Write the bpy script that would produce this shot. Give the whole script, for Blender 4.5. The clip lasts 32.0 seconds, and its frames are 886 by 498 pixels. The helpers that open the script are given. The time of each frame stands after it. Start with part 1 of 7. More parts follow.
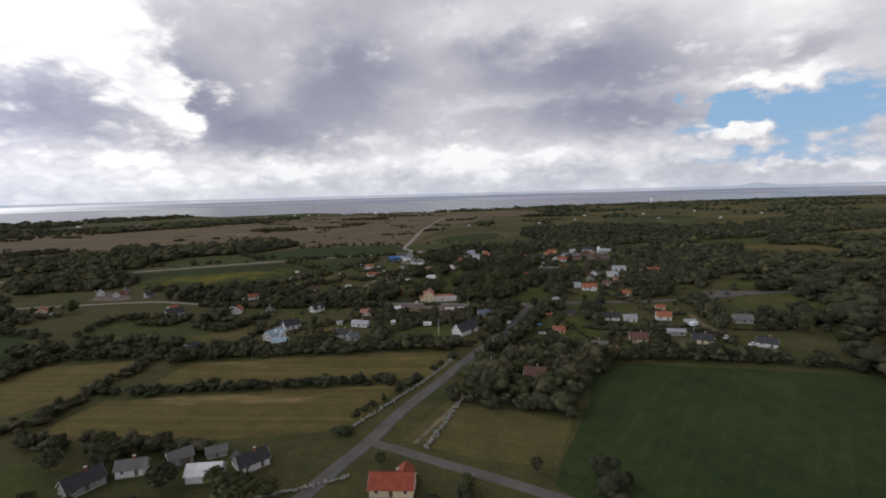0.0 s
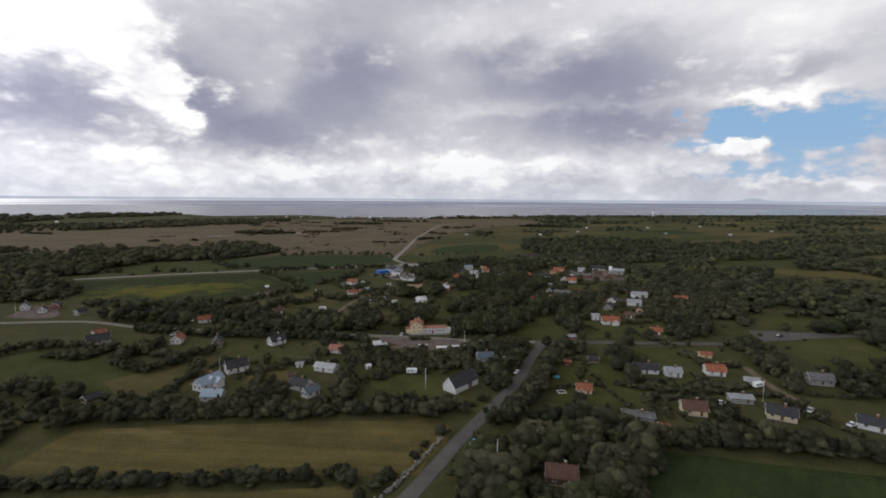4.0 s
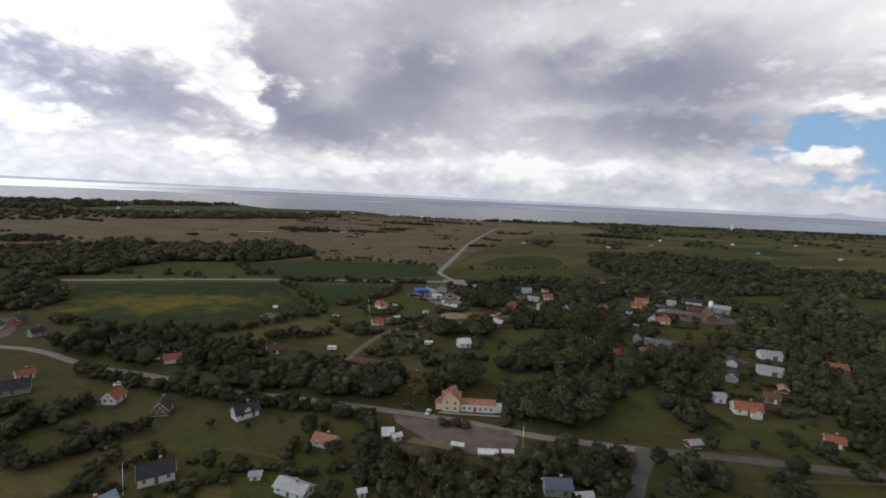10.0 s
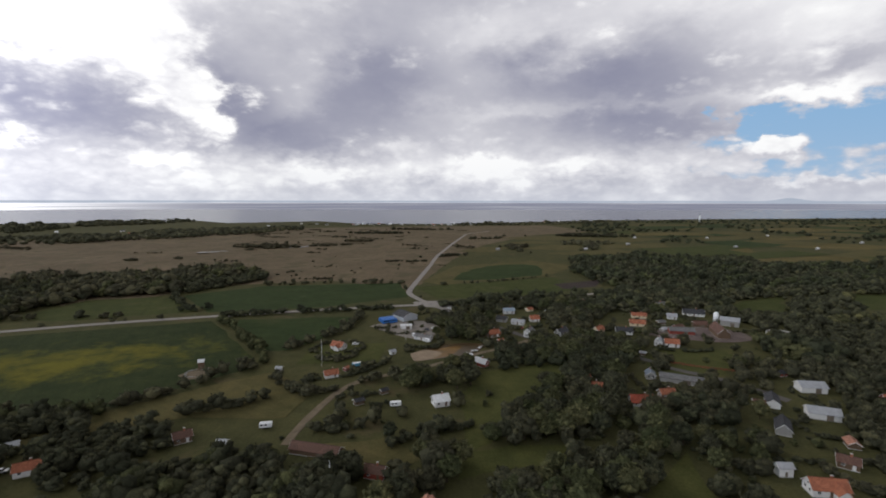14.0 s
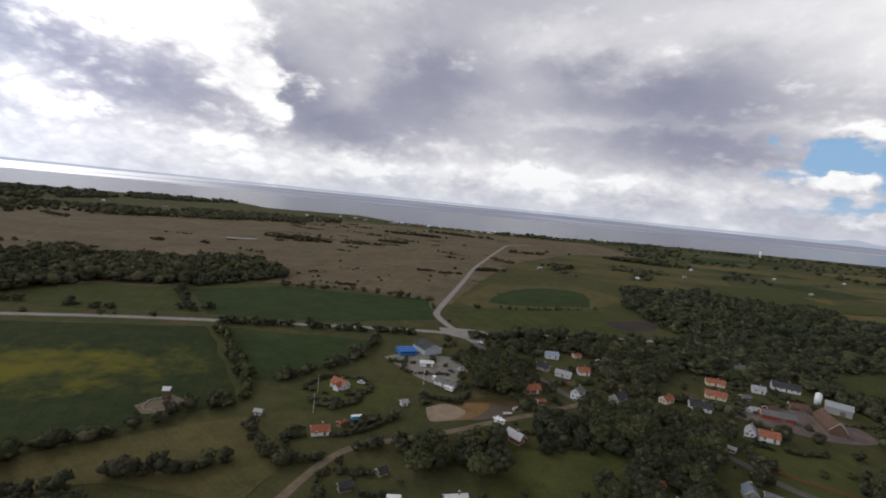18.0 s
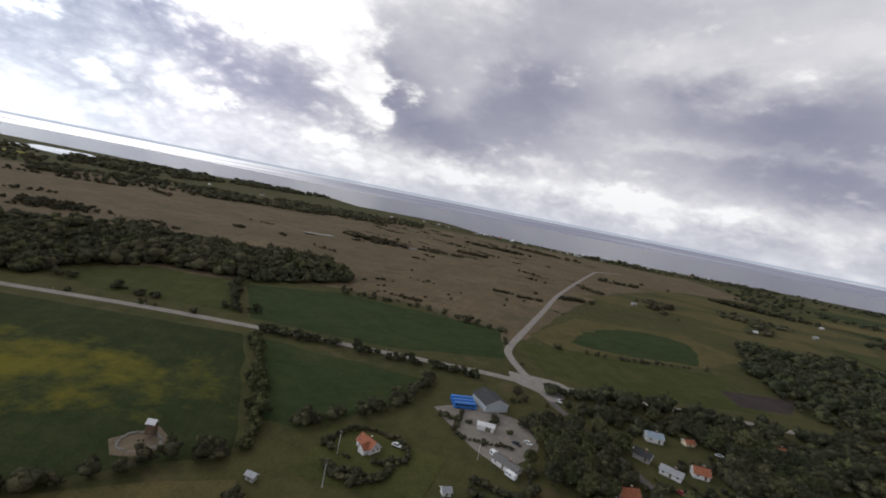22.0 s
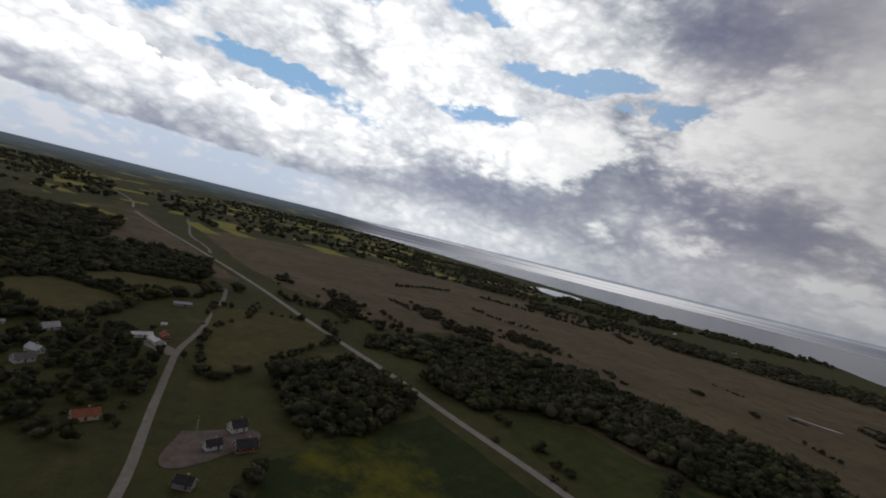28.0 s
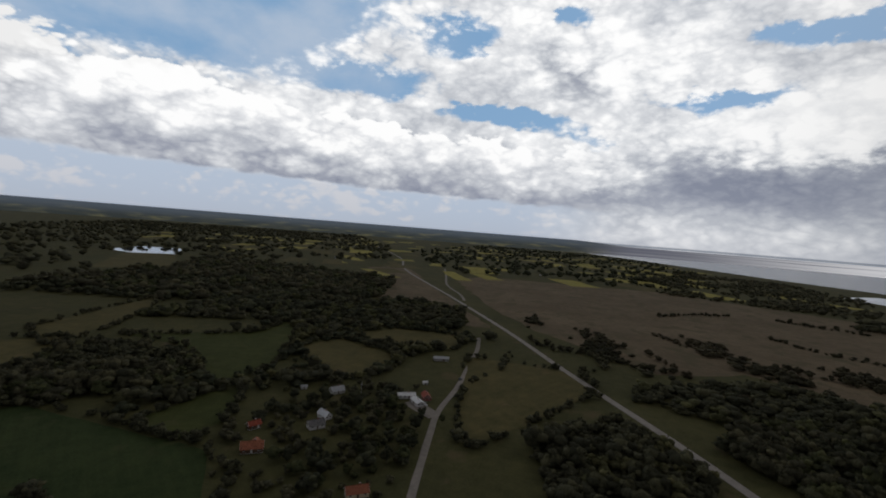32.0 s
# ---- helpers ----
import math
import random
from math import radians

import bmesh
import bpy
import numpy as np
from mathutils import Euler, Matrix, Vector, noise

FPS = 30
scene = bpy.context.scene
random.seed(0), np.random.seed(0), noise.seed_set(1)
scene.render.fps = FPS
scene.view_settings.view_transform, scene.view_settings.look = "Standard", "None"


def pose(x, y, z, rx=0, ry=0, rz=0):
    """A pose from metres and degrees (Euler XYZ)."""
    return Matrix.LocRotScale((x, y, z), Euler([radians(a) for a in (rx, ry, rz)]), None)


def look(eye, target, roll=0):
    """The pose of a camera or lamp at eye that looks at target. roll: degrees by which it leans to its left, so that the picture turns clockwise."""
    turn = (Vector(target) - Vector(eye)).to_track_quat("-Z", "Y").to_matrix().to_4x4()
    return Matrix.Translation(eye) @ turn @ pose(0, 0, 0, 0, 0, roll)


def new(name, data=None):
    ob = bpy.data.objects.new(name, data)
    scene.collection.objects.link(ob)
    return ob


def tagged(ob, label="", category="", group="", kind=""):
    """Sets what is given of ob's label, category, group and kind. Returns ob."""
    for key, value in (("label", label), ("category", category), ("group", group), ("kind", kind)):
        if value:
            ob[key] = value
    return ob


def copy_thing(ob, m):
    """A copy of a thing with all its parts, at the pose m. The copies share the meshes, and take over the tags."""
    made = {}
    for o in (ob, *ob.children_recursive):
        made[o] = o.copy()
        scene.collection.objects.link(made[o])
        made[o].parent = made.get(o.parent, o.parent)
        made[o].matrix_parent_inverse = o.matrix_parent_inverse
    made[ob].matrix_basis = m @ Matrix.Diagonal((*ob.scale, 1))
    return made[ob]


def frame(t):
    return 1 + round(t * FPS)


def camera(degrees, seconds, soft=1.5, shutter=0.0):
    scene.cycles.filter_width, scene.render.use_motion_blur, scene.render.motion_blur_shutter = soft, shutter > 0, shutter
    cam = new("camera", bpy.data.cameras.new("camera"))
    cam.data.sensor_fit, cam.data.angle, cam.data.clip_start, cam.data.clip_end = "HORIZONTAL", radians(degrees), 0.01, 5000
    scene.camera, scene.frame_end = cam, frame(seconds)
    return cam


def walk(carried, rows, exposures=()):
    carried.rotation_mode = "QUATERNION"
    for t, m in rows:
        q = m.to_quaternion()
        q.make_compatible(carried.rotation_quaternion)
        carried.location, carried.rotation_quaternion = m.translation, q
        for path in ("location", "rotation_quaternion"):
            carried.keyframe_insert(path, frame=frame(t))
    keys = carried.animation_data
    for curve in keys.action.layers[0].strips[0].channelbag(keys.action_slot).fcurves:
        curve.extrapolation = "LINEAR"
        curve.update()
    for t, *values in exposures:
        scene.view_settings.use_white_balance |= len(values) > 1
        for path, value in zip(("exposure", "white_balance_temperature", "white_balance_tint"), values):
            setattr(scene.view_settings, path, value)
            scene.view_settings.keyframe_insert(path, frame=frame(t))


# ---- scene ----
cam = camera(87.0, 32.0, soft=1.9)
# seconds, metres, then degrees of pitch from straight down, lean and turn
PATH = [
    (0.0, 0.0, 0.2, 80.0, 83.25, 1.54, -0.22),
    (0.5, 0.2, 8.1, 80.6, 84.38, 1.32, -0.01),
    (1.0, 0.2, 15.9, 81.0, 83.74, -2.14, -0.16),
    (1.5, 0.1, 23.8, 81.4, 83.65, -0.67, 0.38),
    (2.0, 0.1, 31.9, 81.8, 83.84, 0.65, -0.42),
    (2.5, 0.3, 40.0, 82.0, 84.14, 0.78, -1.20),
    (3.0, 0.6, 48.2, 82.2, 83.95, -1.49, -1.61),
    (3.5, 1.1, 56.2, 82.2, 84.05, -1.13, -0.71),
    (5.5, 2.9, 88.6, 82.6, 83.17, 1.16, -1.60),
    (6.0, 3.3, 96.7, 82.9, 83.23, -1.54, -0.86),
    (6.5, 3.5, 104.8, 83.3, 83.52, -3.11, -2.65),
    (7.0, 3.8, 112.7, 83.7, 85.75, -5.19, 0.43),
    (7.5, 3.8, 120.7, 84.2, 84.98, -7.64, 0.59),
    (8.0, 3.6, 128.7, 84.9, 86.11, -7.84, 4.71),
    (8.5, 3.1, 136.4, 85.6, 84.80, -6.26, 5.35),
    (9.0, 2.5, 143.8, 86.4, 83.86, -3.42, 7.68),
    (9.5, 2.1, 151.2, 87.2, 83.40, -0.15, 7.05),
    (10.0, 1.4, 158.7, 88.2, 83.65, -2.77, 6.27),
    (10.5, 0.7, 166.4, 89.1, 84.30, -1.45, 6.85),
    (11.0, 0.1, 174.1, 90.0, 84.23, -1.86, 5.23),
    (11.5, -0.5, 181.7, 90.8, 83.99, -0.30, 5.74),
    (12.0, -0.9, 189.3, 91.6, 83.93, 1.90, 6.07),
    (12.5, -1.3, 197.2, 92.4, 84.41, -1.54, 3.95),
    (13.0, -1.3, 205.0, 93.2, 84.56, 3.40, 6.15),
    (13.5, -1.4, 212.8, 94.1, 84.35, 2.51, 2.06),
    (14.0, -1.7, 220.5, 94.9, 84.11, -0.06, 2.46),
    (14.5, -1.9, 228.2, 95.8, 84.99, -0.57, 4.61),
    (16.5, -4.1, 258.9, 99.8, 84.15, -1.80, 4.08),
    (17.0, -4.8, 266.7, 100.5, 84.42, -2.82, 4.80),
    (17.5, -5.6, 274.5, 101.1, 84.14, -7.33, 5.16),
    (18.0, -6.5, 282.3, 101.6, 84.21, -5.78, 7.62),
    (18.5, -7.5, 290.1, 102.1, 83.40, -2.48, 6.99),
    (19.0, -8.3, 298.0, 102.4, 84.06, -3.05, 9.66),
    (19.5, -9.2, 305.9, 102.7, 85.13, -1.12, 11.72),
    (20.0, -10.2, 313.8, 102.9, 84.80, -3.81, 15.10),
    (20.5, -11.6, 321.6, 103.1, 82.83, -0.78, 12.19),
    (21.0, -12.9, 329.4, 103.3, 84.09, -2.11, 15.38),
    (21.5, -14.2, 337.0, 103.4, 83.48, -3.69, 16.60),
    (22.0, -15.7, 344.7, 103.6, 83.88, -11.30, 18.39),
    (22.5, -17.5, 352.4, 104.2, 86.25, -15.03, 19.32),
    (23.0, -19.5, 360.0, 104.9, 87.83, -13.62, 20.51),
    (23.5, -21.8, 367.1, 105.6, 90.07, -15.83, 22.77),
    (24.0, -24.5, 373.9, 106.4, 89.58, -21.55, 27.78),
    (24.5, -28.0, 380.0, 107.2, 88.39, -21.33, 34.18),
    (25.0, -31.7, 385.8, 108.1, 87.56, -20.42, 42.81),
    (25.5, -35.8, 391.2, 109.1, 89.99, -17.73, 51.82),
    (26.0, -40.3, 395.7, 110.2, 90.79, -16.93, 53.66),
    (26.5, -44.9, 399.3, 111.5, 89.41, -16.34, 61.15),
    (28.5, -62.8, 409.7, 116.6, 89.52, -14.23, 76.34),
    (29.0, -67.4, 411.3, 117.8, 89.83, -15.15, 81.30),
    (29.5, -72.4, 412.2, 118.9, 89.91, -13.21, 86.09),
    (30.0, -77.4, 412.6, 119.9, 89.45, -11.01, 91.98),
    (30.5, -82.7, 412.5, 120.8, 89.46, -11.28, 94.06),
    (31.0, -88.0, 412.1, 121.7, 87.88, -9.46, 98.36),
    (31.5, -93.4, 411.8, 122.6, 87.08, -5.35, 100.37),
    (32.0, -98.8, 411.3, 123.6, 87.70, -4.49, 102.58),
]
walk(cam, [(t, pose(x, y, z, rx, ry, rz)) for t, x, y, z, rx, ry, rz in PATH],
     exposures=[(0.0, 0.0), (21.0, 0.0), (23.0, -0.12), (24.5, -0.45), (26.0, -0.82), (28.5, -1.15), (32.0, -1.3)])

SUN_AZ, SUN_EL = 51.0, 38.0          # degrees to the left of +Y, and above the horizon


# ---- world: broken cloud over a low coast ----
def build_sky():
    world = bpy.data.worlds.new("cloudy_sky")
    scene.world = world
    world.use_nodes = True
    tree = world.node_tree
    tree.nodes.clear()
    link = tree.links.new

    def node(kind, **props):
        n = tree.nodes.new(kind)
        for key, value in props.items():
            if key == "operation":
                n.operation = value
            elif key == "blend_type":
                n.blend_type = value
        return n

    def put(socket, value):
        if isinstance(value, (int, float)):
            socket.default_value = value
        elif isinstance(value, tuple):
            socket.default_value = value
        else:
            link(value, socket)

    def m(op, a, b=None, c=None, clamp=False):
        n = node("ShaderNodeMath", operation=op)
        n.use_clamp = clamp
        for i, v in enumerate((a, b, c)):
            if v is not None:
                put(n.inputs[i], v)
        return n.outputs[0]

    def mix(f, a, b):
        n = tree.nodes.new("ShaderNodeMix")
        n.data_type = "RGBA"
        put(n.inputs[0], f), put(n.inputs[6], a), put(n.inputs[7], b)
        return n.outputs[2]

    def smooth(x, lo, hi):
        n = tree.nodes.new("ShaderNodeMapRange")
        n.interpolation_type = "SMOOTHSTEP"
        put(n.inputs[0], x)
        n.inputs[1].default_value, n.inputs[2].default_value = lo, hi
        return n.outputs[0]

    def ramp(x, stops):
        n = tree.nodes.new("ShaderNodeValToRGB")
        while len(n.color_ramp.elements) < len(stops):
            n.color_ramp.elements.new(0.5)
        for e, (p, c) in zip(n.color_ramp.elements, stops):
            e.position, e.color = p, (*c, 1)
        put(n.inputs[0], x)
        return n.outputs[0]

    d = tree.nodes.new("ShaderNodeTexCoord").outputs["Generated"]
    sep = tree.nodes.new("ShaderNodeSeparateXYZ")
    link(d, sep.inputs[0])
    x, y, z = sep.outputs
    az = m("MULTIPLY", m("ARCTAN2", m("MULTIPLY", x, -1.0), y), 60.3)
    el = m("MULTIPLY", m("ARCSINE", z), 57.2958)
    # rounded heaps, a little flattened
    comb = tree.nodes.new("ShaderNodeCombineXYZ")
    put(comb.inputs[0], x), put(comb.inputs[1], y), put(comb.inputs[2], m("MULTIPLY", z, 1.9))

    def fbm(scale, detail, rough, offset):
        n = tree.nodes.new("ShaderNodeTexNoise")
        mp = tree.nodes.new("ShaderNodeMapping")
        mp.inputs[1].default_value = offset
        link(comb.outputs[0], mp.inputs[0])
        link(mp.outputs[0], n.inputs["Vector"])
        n.inputs["Scale"].default_value, n.inputs["Detail"].default_value, n.inputs["Roughness"].default_value = scale, detail, rough
        return n.outputs[0]

    big, mid, fine = fbm(2.0, 4, 0.5, (3.1, 1.7, 0)), fbm(6.0, 9, 0.56, (9.2, 4.4, 2)), fbm(17.0, 9, 0.6, (1.3, 7.7, 5))
    aw = m("ADD", m("MULTIPLY_ADD", m("SUBTRACT", mid, 0.5), 16.0, az), m("MULTIPLY", m("SUBTRACT", fine, 0.5), 5.0))
    ew = m("ADD", m("MULTIPLY_ADD", m("SUBTRACT", fine, 0.5), 4.0, el), m("MULTIPLY", m("SUBTRACT", mid, 0.5), 6.0))

    # heaped tops: rounded lumps with sharp creases
    lump, small_lump = fbm(11.0, 2, 0.5, (5.5, 2.2, 8)), fbm(28.0, 3, 0.5, (2.9, 6.1, 3))
    puff = m("ADD", m("MULTIPLY", m("SUBTRACT", m("ABSOLUTE", m("SUBTRACT", lump, 0.5)), 0.085), 3.0), m("MULTIPLY", m("SUBTRACT", m("ABSOLUTE", m("SUBTRACT", small_lump, 0.5)), 0.08), 2.4))
    heap = m("ADD", m("SUBTRACT", m("ABSOLUTE", m("SUBTRACT", fbm(6.0, 1, 0.4, (7.5, 3.2, 1)), 0.5)), 0.09), m("MULTIPLY", m("SUBTRACT", m("ABSOLUTE", m("SUBTRACT", fbm(13.0, 2, 0.45, (1.5, 8.2, 4)), 0.5)), 0.085), 0.6))
    ragged_edge = m("ADD", m("ADD", m("MULTIPLY", m("SUBTRACT", mid, 0.5), 1.1), m("MULTIPLY", m("SUBTRACT", fine, 0.5), 0.35)), m("MULTIPLY", puff, 0.4))

    def bumps(rows, start):
        total = start
        for a0, e0, sa, se, amp in rows:
            u = m("MULTIPLY_ADD", aw, 1 / sa, -a0 / sa)
            v = m("MULTIPLY_ADD", ew, 1 / se, -e0 / se)
            g = m("POWER", 0.36788, m("MULTIPLY_ADD", u, u, m("MULTIPLY", v, v)))
            total = m("MULTIPLY_ADD", g, amp, total)
        return total

    # azimuth, elevation, their spreads, strength
    dark = [(22, 6.8, 6, 2.4, -0.42), (27.5, 10.5, 4, 3.5, -0.40), (10, 14, 7, 4, -0.34), (15, 9, 8, 2.5, -0.18), (-19, 13.5, 11, 3.4, -0.40), (-21, 8.5, 7, 2.4, -0.36),
            (-38, 13, 5, 1.3, -0.3), (43, 8.8, 9, 2.6, -0.40), (50, 10.5, 4, 2, -0.3), (56, 17, 3.5, 3, -0.4), (58, 5, 5, 2.2, -0.38), (33, 6.5, 3, 1.4, -0.22),
            (70, 5.5, 8, 2.4, -0.5), (62, 9, 6, 2.2, -0.36), (56, 13, 5, 3, -0.42), (55, 27, 7, 3.5, -0.6), (93, 18.5, 4, 2.6, -0.5), (76, 7.5, 9, 2.4, -0.44),
            (88, 5, 8, 1.6, -0.44), (46, 27, 9, 4, -0.35), (8, 24, 12, 3, -0.12)]
    light = [(-4, 19, 8, 2.5, 0.22), (-24, 21, 9, 2.5, 0.2), (-6, 10.5, 9, 1.0, 0.16), (-22, 11, 9, 0.9, 0.14), (-2, 3.6, 30, 1.9, 0.34), (-2, 5, 3, 0.9, 0.4), (-14, 4.4, 4, 0.9, 0.2), (18, 3.4, 4, 0.9, 0.2), (7, 6, 3, 0.8, 0.2),
             (-36, 10.8, 5, 0.8, 0.5), (30, 2.6, 14, 1.2, 0.12), (-37, 18, 10, 5, 0.22), (22, 26, 7, 4, 0.25), (2, 29, 12, 4, 0.2), (56, 24, 8, 4, 0.2), (14, 32, 15, 6, 0.3), (29, 29, 8, 5, 0.35), (34, 22, 5, 3, 0.3)]
    white = [(40, 19, 8, 4.5, 1.1), (34, 14, 5, 4, 1.0), (30.5, 9.5, 2.6, 2.8, 0.9), (47, 16, 6, 3, 1.0), (61, 14, 6, 3.6, 1.0), (48, 6, 5, 1.0, 0.8), (36, 4.6, 4, 0.9, 0.75),
             (66, 12, 6, 3, 0.7), (78, 12, 7, 3, 0.6), (88, 20, 8, 4, 0.6), (72, 15, 6, 3, 0.5), (-33, 6, 2.8, 1.1, 1.3), (-2, 5, 2.4, 0.7, 0.6), (-36, 10.6, 5, 0.7, 0.7), (-38, 2.2, 9, 0.6, 0.5)]
    blue = [(-30, 7.2, 6, 2.2, 1.0), (-40, 7, 8, 3.2, 1.1), (-33, 6, 3, 1.2, -1.5), (-36, 3, 12, 1.0, 0.55), (50, 19, 3, 1.0, 0.7), (53, 20, 3, 1.0, 0.7), (100, 13.6, 9, 1.0, 1.0),
            (108, 22.5, 6, 2.4, 1.0), (118, 16.5, 9, 2.0, 0.9), (94, 24.5, 3, 1.4, 0.9), (78, 25.5, 3, 1.2, 0.9), (67, 20.5, 5, 1.5, 1.0), (60, 22, 5, 1.3, 0.9), (76, 15.5, 7, 1.4, 1.0),
            (55, 18.5, 4, 0.8, 0.8), (140, 20, 16, 6, 1.1), (128, 26, 14, 5, 0.9), (92, 12, 6, 1.0, 0.6), (160, 14, 10, 10, 1.0)]
    # the sheet ahead is soft, the heaps low down and towards the sun are crisp
    crisp = m("MAXIMUM", smooth(az, 30.0, 60.0), m("MULTIPLY", smooth(el, 9.0, 3.0), 0.6))
    wave = m("ADD", m("ADD", m("MULTIPLY", m("SUBTRACT", mid, 0.5), 0.8), m("MULTIPLY", m("SUBTRACT", fine, 0.5), 0.4)), m("MULTIPLY", puff, 0.40))
    soft_wave = m("ADD", m("MULTIPLY", m("SUBTRACT", big, 0.5), 0.45), m("MULTIPLY", m("SUBTRACT", mid, 0.5), 0.32))
    tone = m("ADD", m("MULTIPLY_ADD", wave, m("MULTIPLY_ADD", crisp, 0.85, 0.08), m("MULTIPLY_ADD", smooth(az, 40.0, 75.0), 0.2, 0.62)), soft_wave)
    tone = bumps(dark + light, tone)
    bright = smooth(bumps(white, m("MULTIPLY_ADD", ragged_edge, 0.9, 0.0)), 0.06, 0.8)
    tone = m("MULTIPLY_ADD", bright, m("SUBTRACT", m("MULTIPLY_ADD", ragged_edge, 0.5, 0.95), tone), tone)
    stops = [(0.0, (0.22, 0.228, 0.33)), (0.3, (0.335, 0.34, 0.425)), (0.55, (0.52, 0.52, 0.58)), (0.8, (0.765, 0.76, 0.795)), (1.0, (1, 1, 1))]
    cloud = ramp(tone, stops)
    cool = [(0.0, (0.225, 0.25, 0.325)), (0.3, (0.345, 0.37, 0.435)), (0.55, (0.525, 0.55, 0.595)), (0.8, (0.77, 0.785, 0.81)), (1.0, (1, 1, 1))]
    cloud = mix(smooth(az, 45.0, 62.0), cloud, ramp(tone, cool))
    hole = smooth(bumps(blue, m("MULTIPLY_ADD", ragged_edge, -0.9, -0.16)), 0.26, 0.66)
    nishita = tree.nodes.new("ShaderNodeTexSky")
    nishita.sky_type, nishita.sun_disc = "NISHITA", False
    nishita.sun_elevation, nishita.sun_rotation = radians(SUN_EL), radians(-SUN_AZ)
    air = tree.nodes.new("ShaderNodeVectorMath")
    air.operation = "SCALE"
    link(nishita.outputs[0], air.inputs[0])
    air.inputs[3].default_value = 0.1
    clear = mix(0.85, air.outputs[0], (0.25, 0.45, 0.71, 1))
    # a thin veil over the clear air to the left
    veil = m("MULTIPLY", m("MULTIPLY", smooth(az, 104.0, 124.0), smooth(m("ADD", m("MULTIPLY", m("SUBTRACT", mid, 0.5), 1.4), m("SUBTRACT", big, 0.5)), -0.35, 0.4)), 0.75)
    sky = mix(hole, cloud, mix(veil, clear, (0.58, 0.66, 0.78, 1)))
    # a long bank of heaped cloud with a flat grey base, standing over the land to the left
    run = m("MULTIPLY_ADD", az, 1 / 62.0, -88.0 / 62.0)
    top = m("ADD", m("MULTIPLY_ADD", run, 4.5, 10.4), m("ADD", m("MULTIPLY", heap, 9.0), m("ADD", m("MULTIPLY", puff, 1.2), m("MULTIPLY", m("SUBTRACT", big, 0.5), 5.0))))
    base = m("ADD", m("MULTIPLY_ADD", run, 1.4, 3.7), m("MULTIPLY", m("SUBTRACT", fine, 0.5), 1.2))
    inner = m("DIVIDE", m("SUBTRACT", el, base), m("SUBTRACT", top, base))
    bank = m("MULTIPLY", m("MULTIPLY", smooth(m("SUBTRACT", top, el), -0.1, 0.35), smooth(m("SUBTRACT", el, base), -0.35, 0.25)), smooth(m("MULTIPLY_ADD", ragged_edge, 14.0, az), 84.0, 96.0))
    lower = smooth(m("SUBTRACT", base, el), -0.3, 0.3)
    bank_tone = m("ADD", m("MULTIPLY_ADD", inner, 0.75, 0.42), m("ADD", m("MULTIPLY", heap, 2.0), m("MULTIPLY", puff, 0.5)))
    sky = mix(bank, sky, mix(0.9, ramp(bank_tone, stops), ramp(bank_tone, cool)))
    # small heaps over pale air below the bank
    under = m("MULTIPLY", lower, smooth(az, 84.0, 100.0))
    heaps = smooth(m("ADD", m("ADD", m("MULTIPLY", puff, 1.3), m("MULTIPLY", m("SUBTRACT", mid, 0.5), 1.5)), m("MULTIPLY", m("ABSOLUTE", m("SUBTRACT", el, 2.6)), -0.16)), -0.3, 0.35)
    sky = mix(under, sky, mix(m("MULTIPLY", heaps, 0.8), (0.46, 0.54, 0.66, 1), (0.66, 0.66, 0.69, 1)))
    # brighter towards the hidden sun, dark under the thick cloud overhead
    gain = tree.nodes.new("ShaderNodeVectorMath")
    gain.operation = "SCALE"
    link(sky, gain.inputs[0])
    link(m("MULTIPLY", m("MULTIPLY_ADD", m("MULTIPLY", smooth(az, 22.0, 84.0), m("MULTIPLY_ADD", hole, -0.25, 1.0)), 1.45, 1.0), m("MULTIPLY_ADD", smooth(el, 31.0, 50.0), -0.78, 1.0)), gain.inputs[3])
    sky = gain.outputs[0]
    # pale haze low down
    haze = m("MULTIPLY", m("POWER", 0.36788, m("MULTIPLY", m("MAXIMUM", el, 0.0), 0.32)), 0.5)
    sky = mix(haze, sky, mix(smooth(az, 30.0, 80.0), (0.64, 0.68, 0.77, 1), (0.95, 1.0, 1.14, 1)))
    # a low far shore
    isle = m("POWER", 0.36788, m("POWER", m("MULTIPLY_ADD", az, 1 / 1.3, 35.8 / 1.3), 2.0))
    shore = m("MULTIPLY", smooth(m("SUBTRACT", m("ABSOLUTE", m("SUBTRACT", el, m("MULTIPLY_ADD", mid, 0.12, -0.16))), m("MULTIPLY", isle, 0.3)), 0.15, 0.07), 0.75)
    sky = mix(shore, sky, (0.34, 0.40, 0.50, 1))
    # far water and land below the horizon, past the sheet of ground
    # silver glare painted into the water colour, broken by ripple streaks
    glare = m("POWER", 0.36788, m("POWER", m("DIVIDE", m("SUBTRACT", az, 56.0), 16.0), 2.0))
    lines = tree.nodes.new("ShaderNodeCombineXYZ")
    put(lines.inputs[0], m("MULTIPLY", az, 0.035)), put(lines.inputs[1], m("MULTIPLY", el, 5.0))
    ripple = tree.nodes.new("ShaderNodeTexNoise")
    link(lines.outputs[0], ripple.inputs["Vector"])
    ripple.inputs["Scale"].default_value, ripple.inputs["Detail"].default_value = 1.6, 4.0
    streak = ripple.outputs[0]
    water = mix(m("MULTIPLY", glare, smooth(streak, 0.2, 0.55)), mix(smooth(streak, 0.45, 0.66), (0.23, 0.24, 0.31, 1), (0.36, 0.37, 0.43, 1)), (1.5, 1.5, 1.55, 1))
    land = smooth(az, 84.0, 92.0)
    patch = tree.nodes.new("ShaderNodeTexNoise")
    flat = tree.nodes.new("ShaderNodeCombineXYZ")
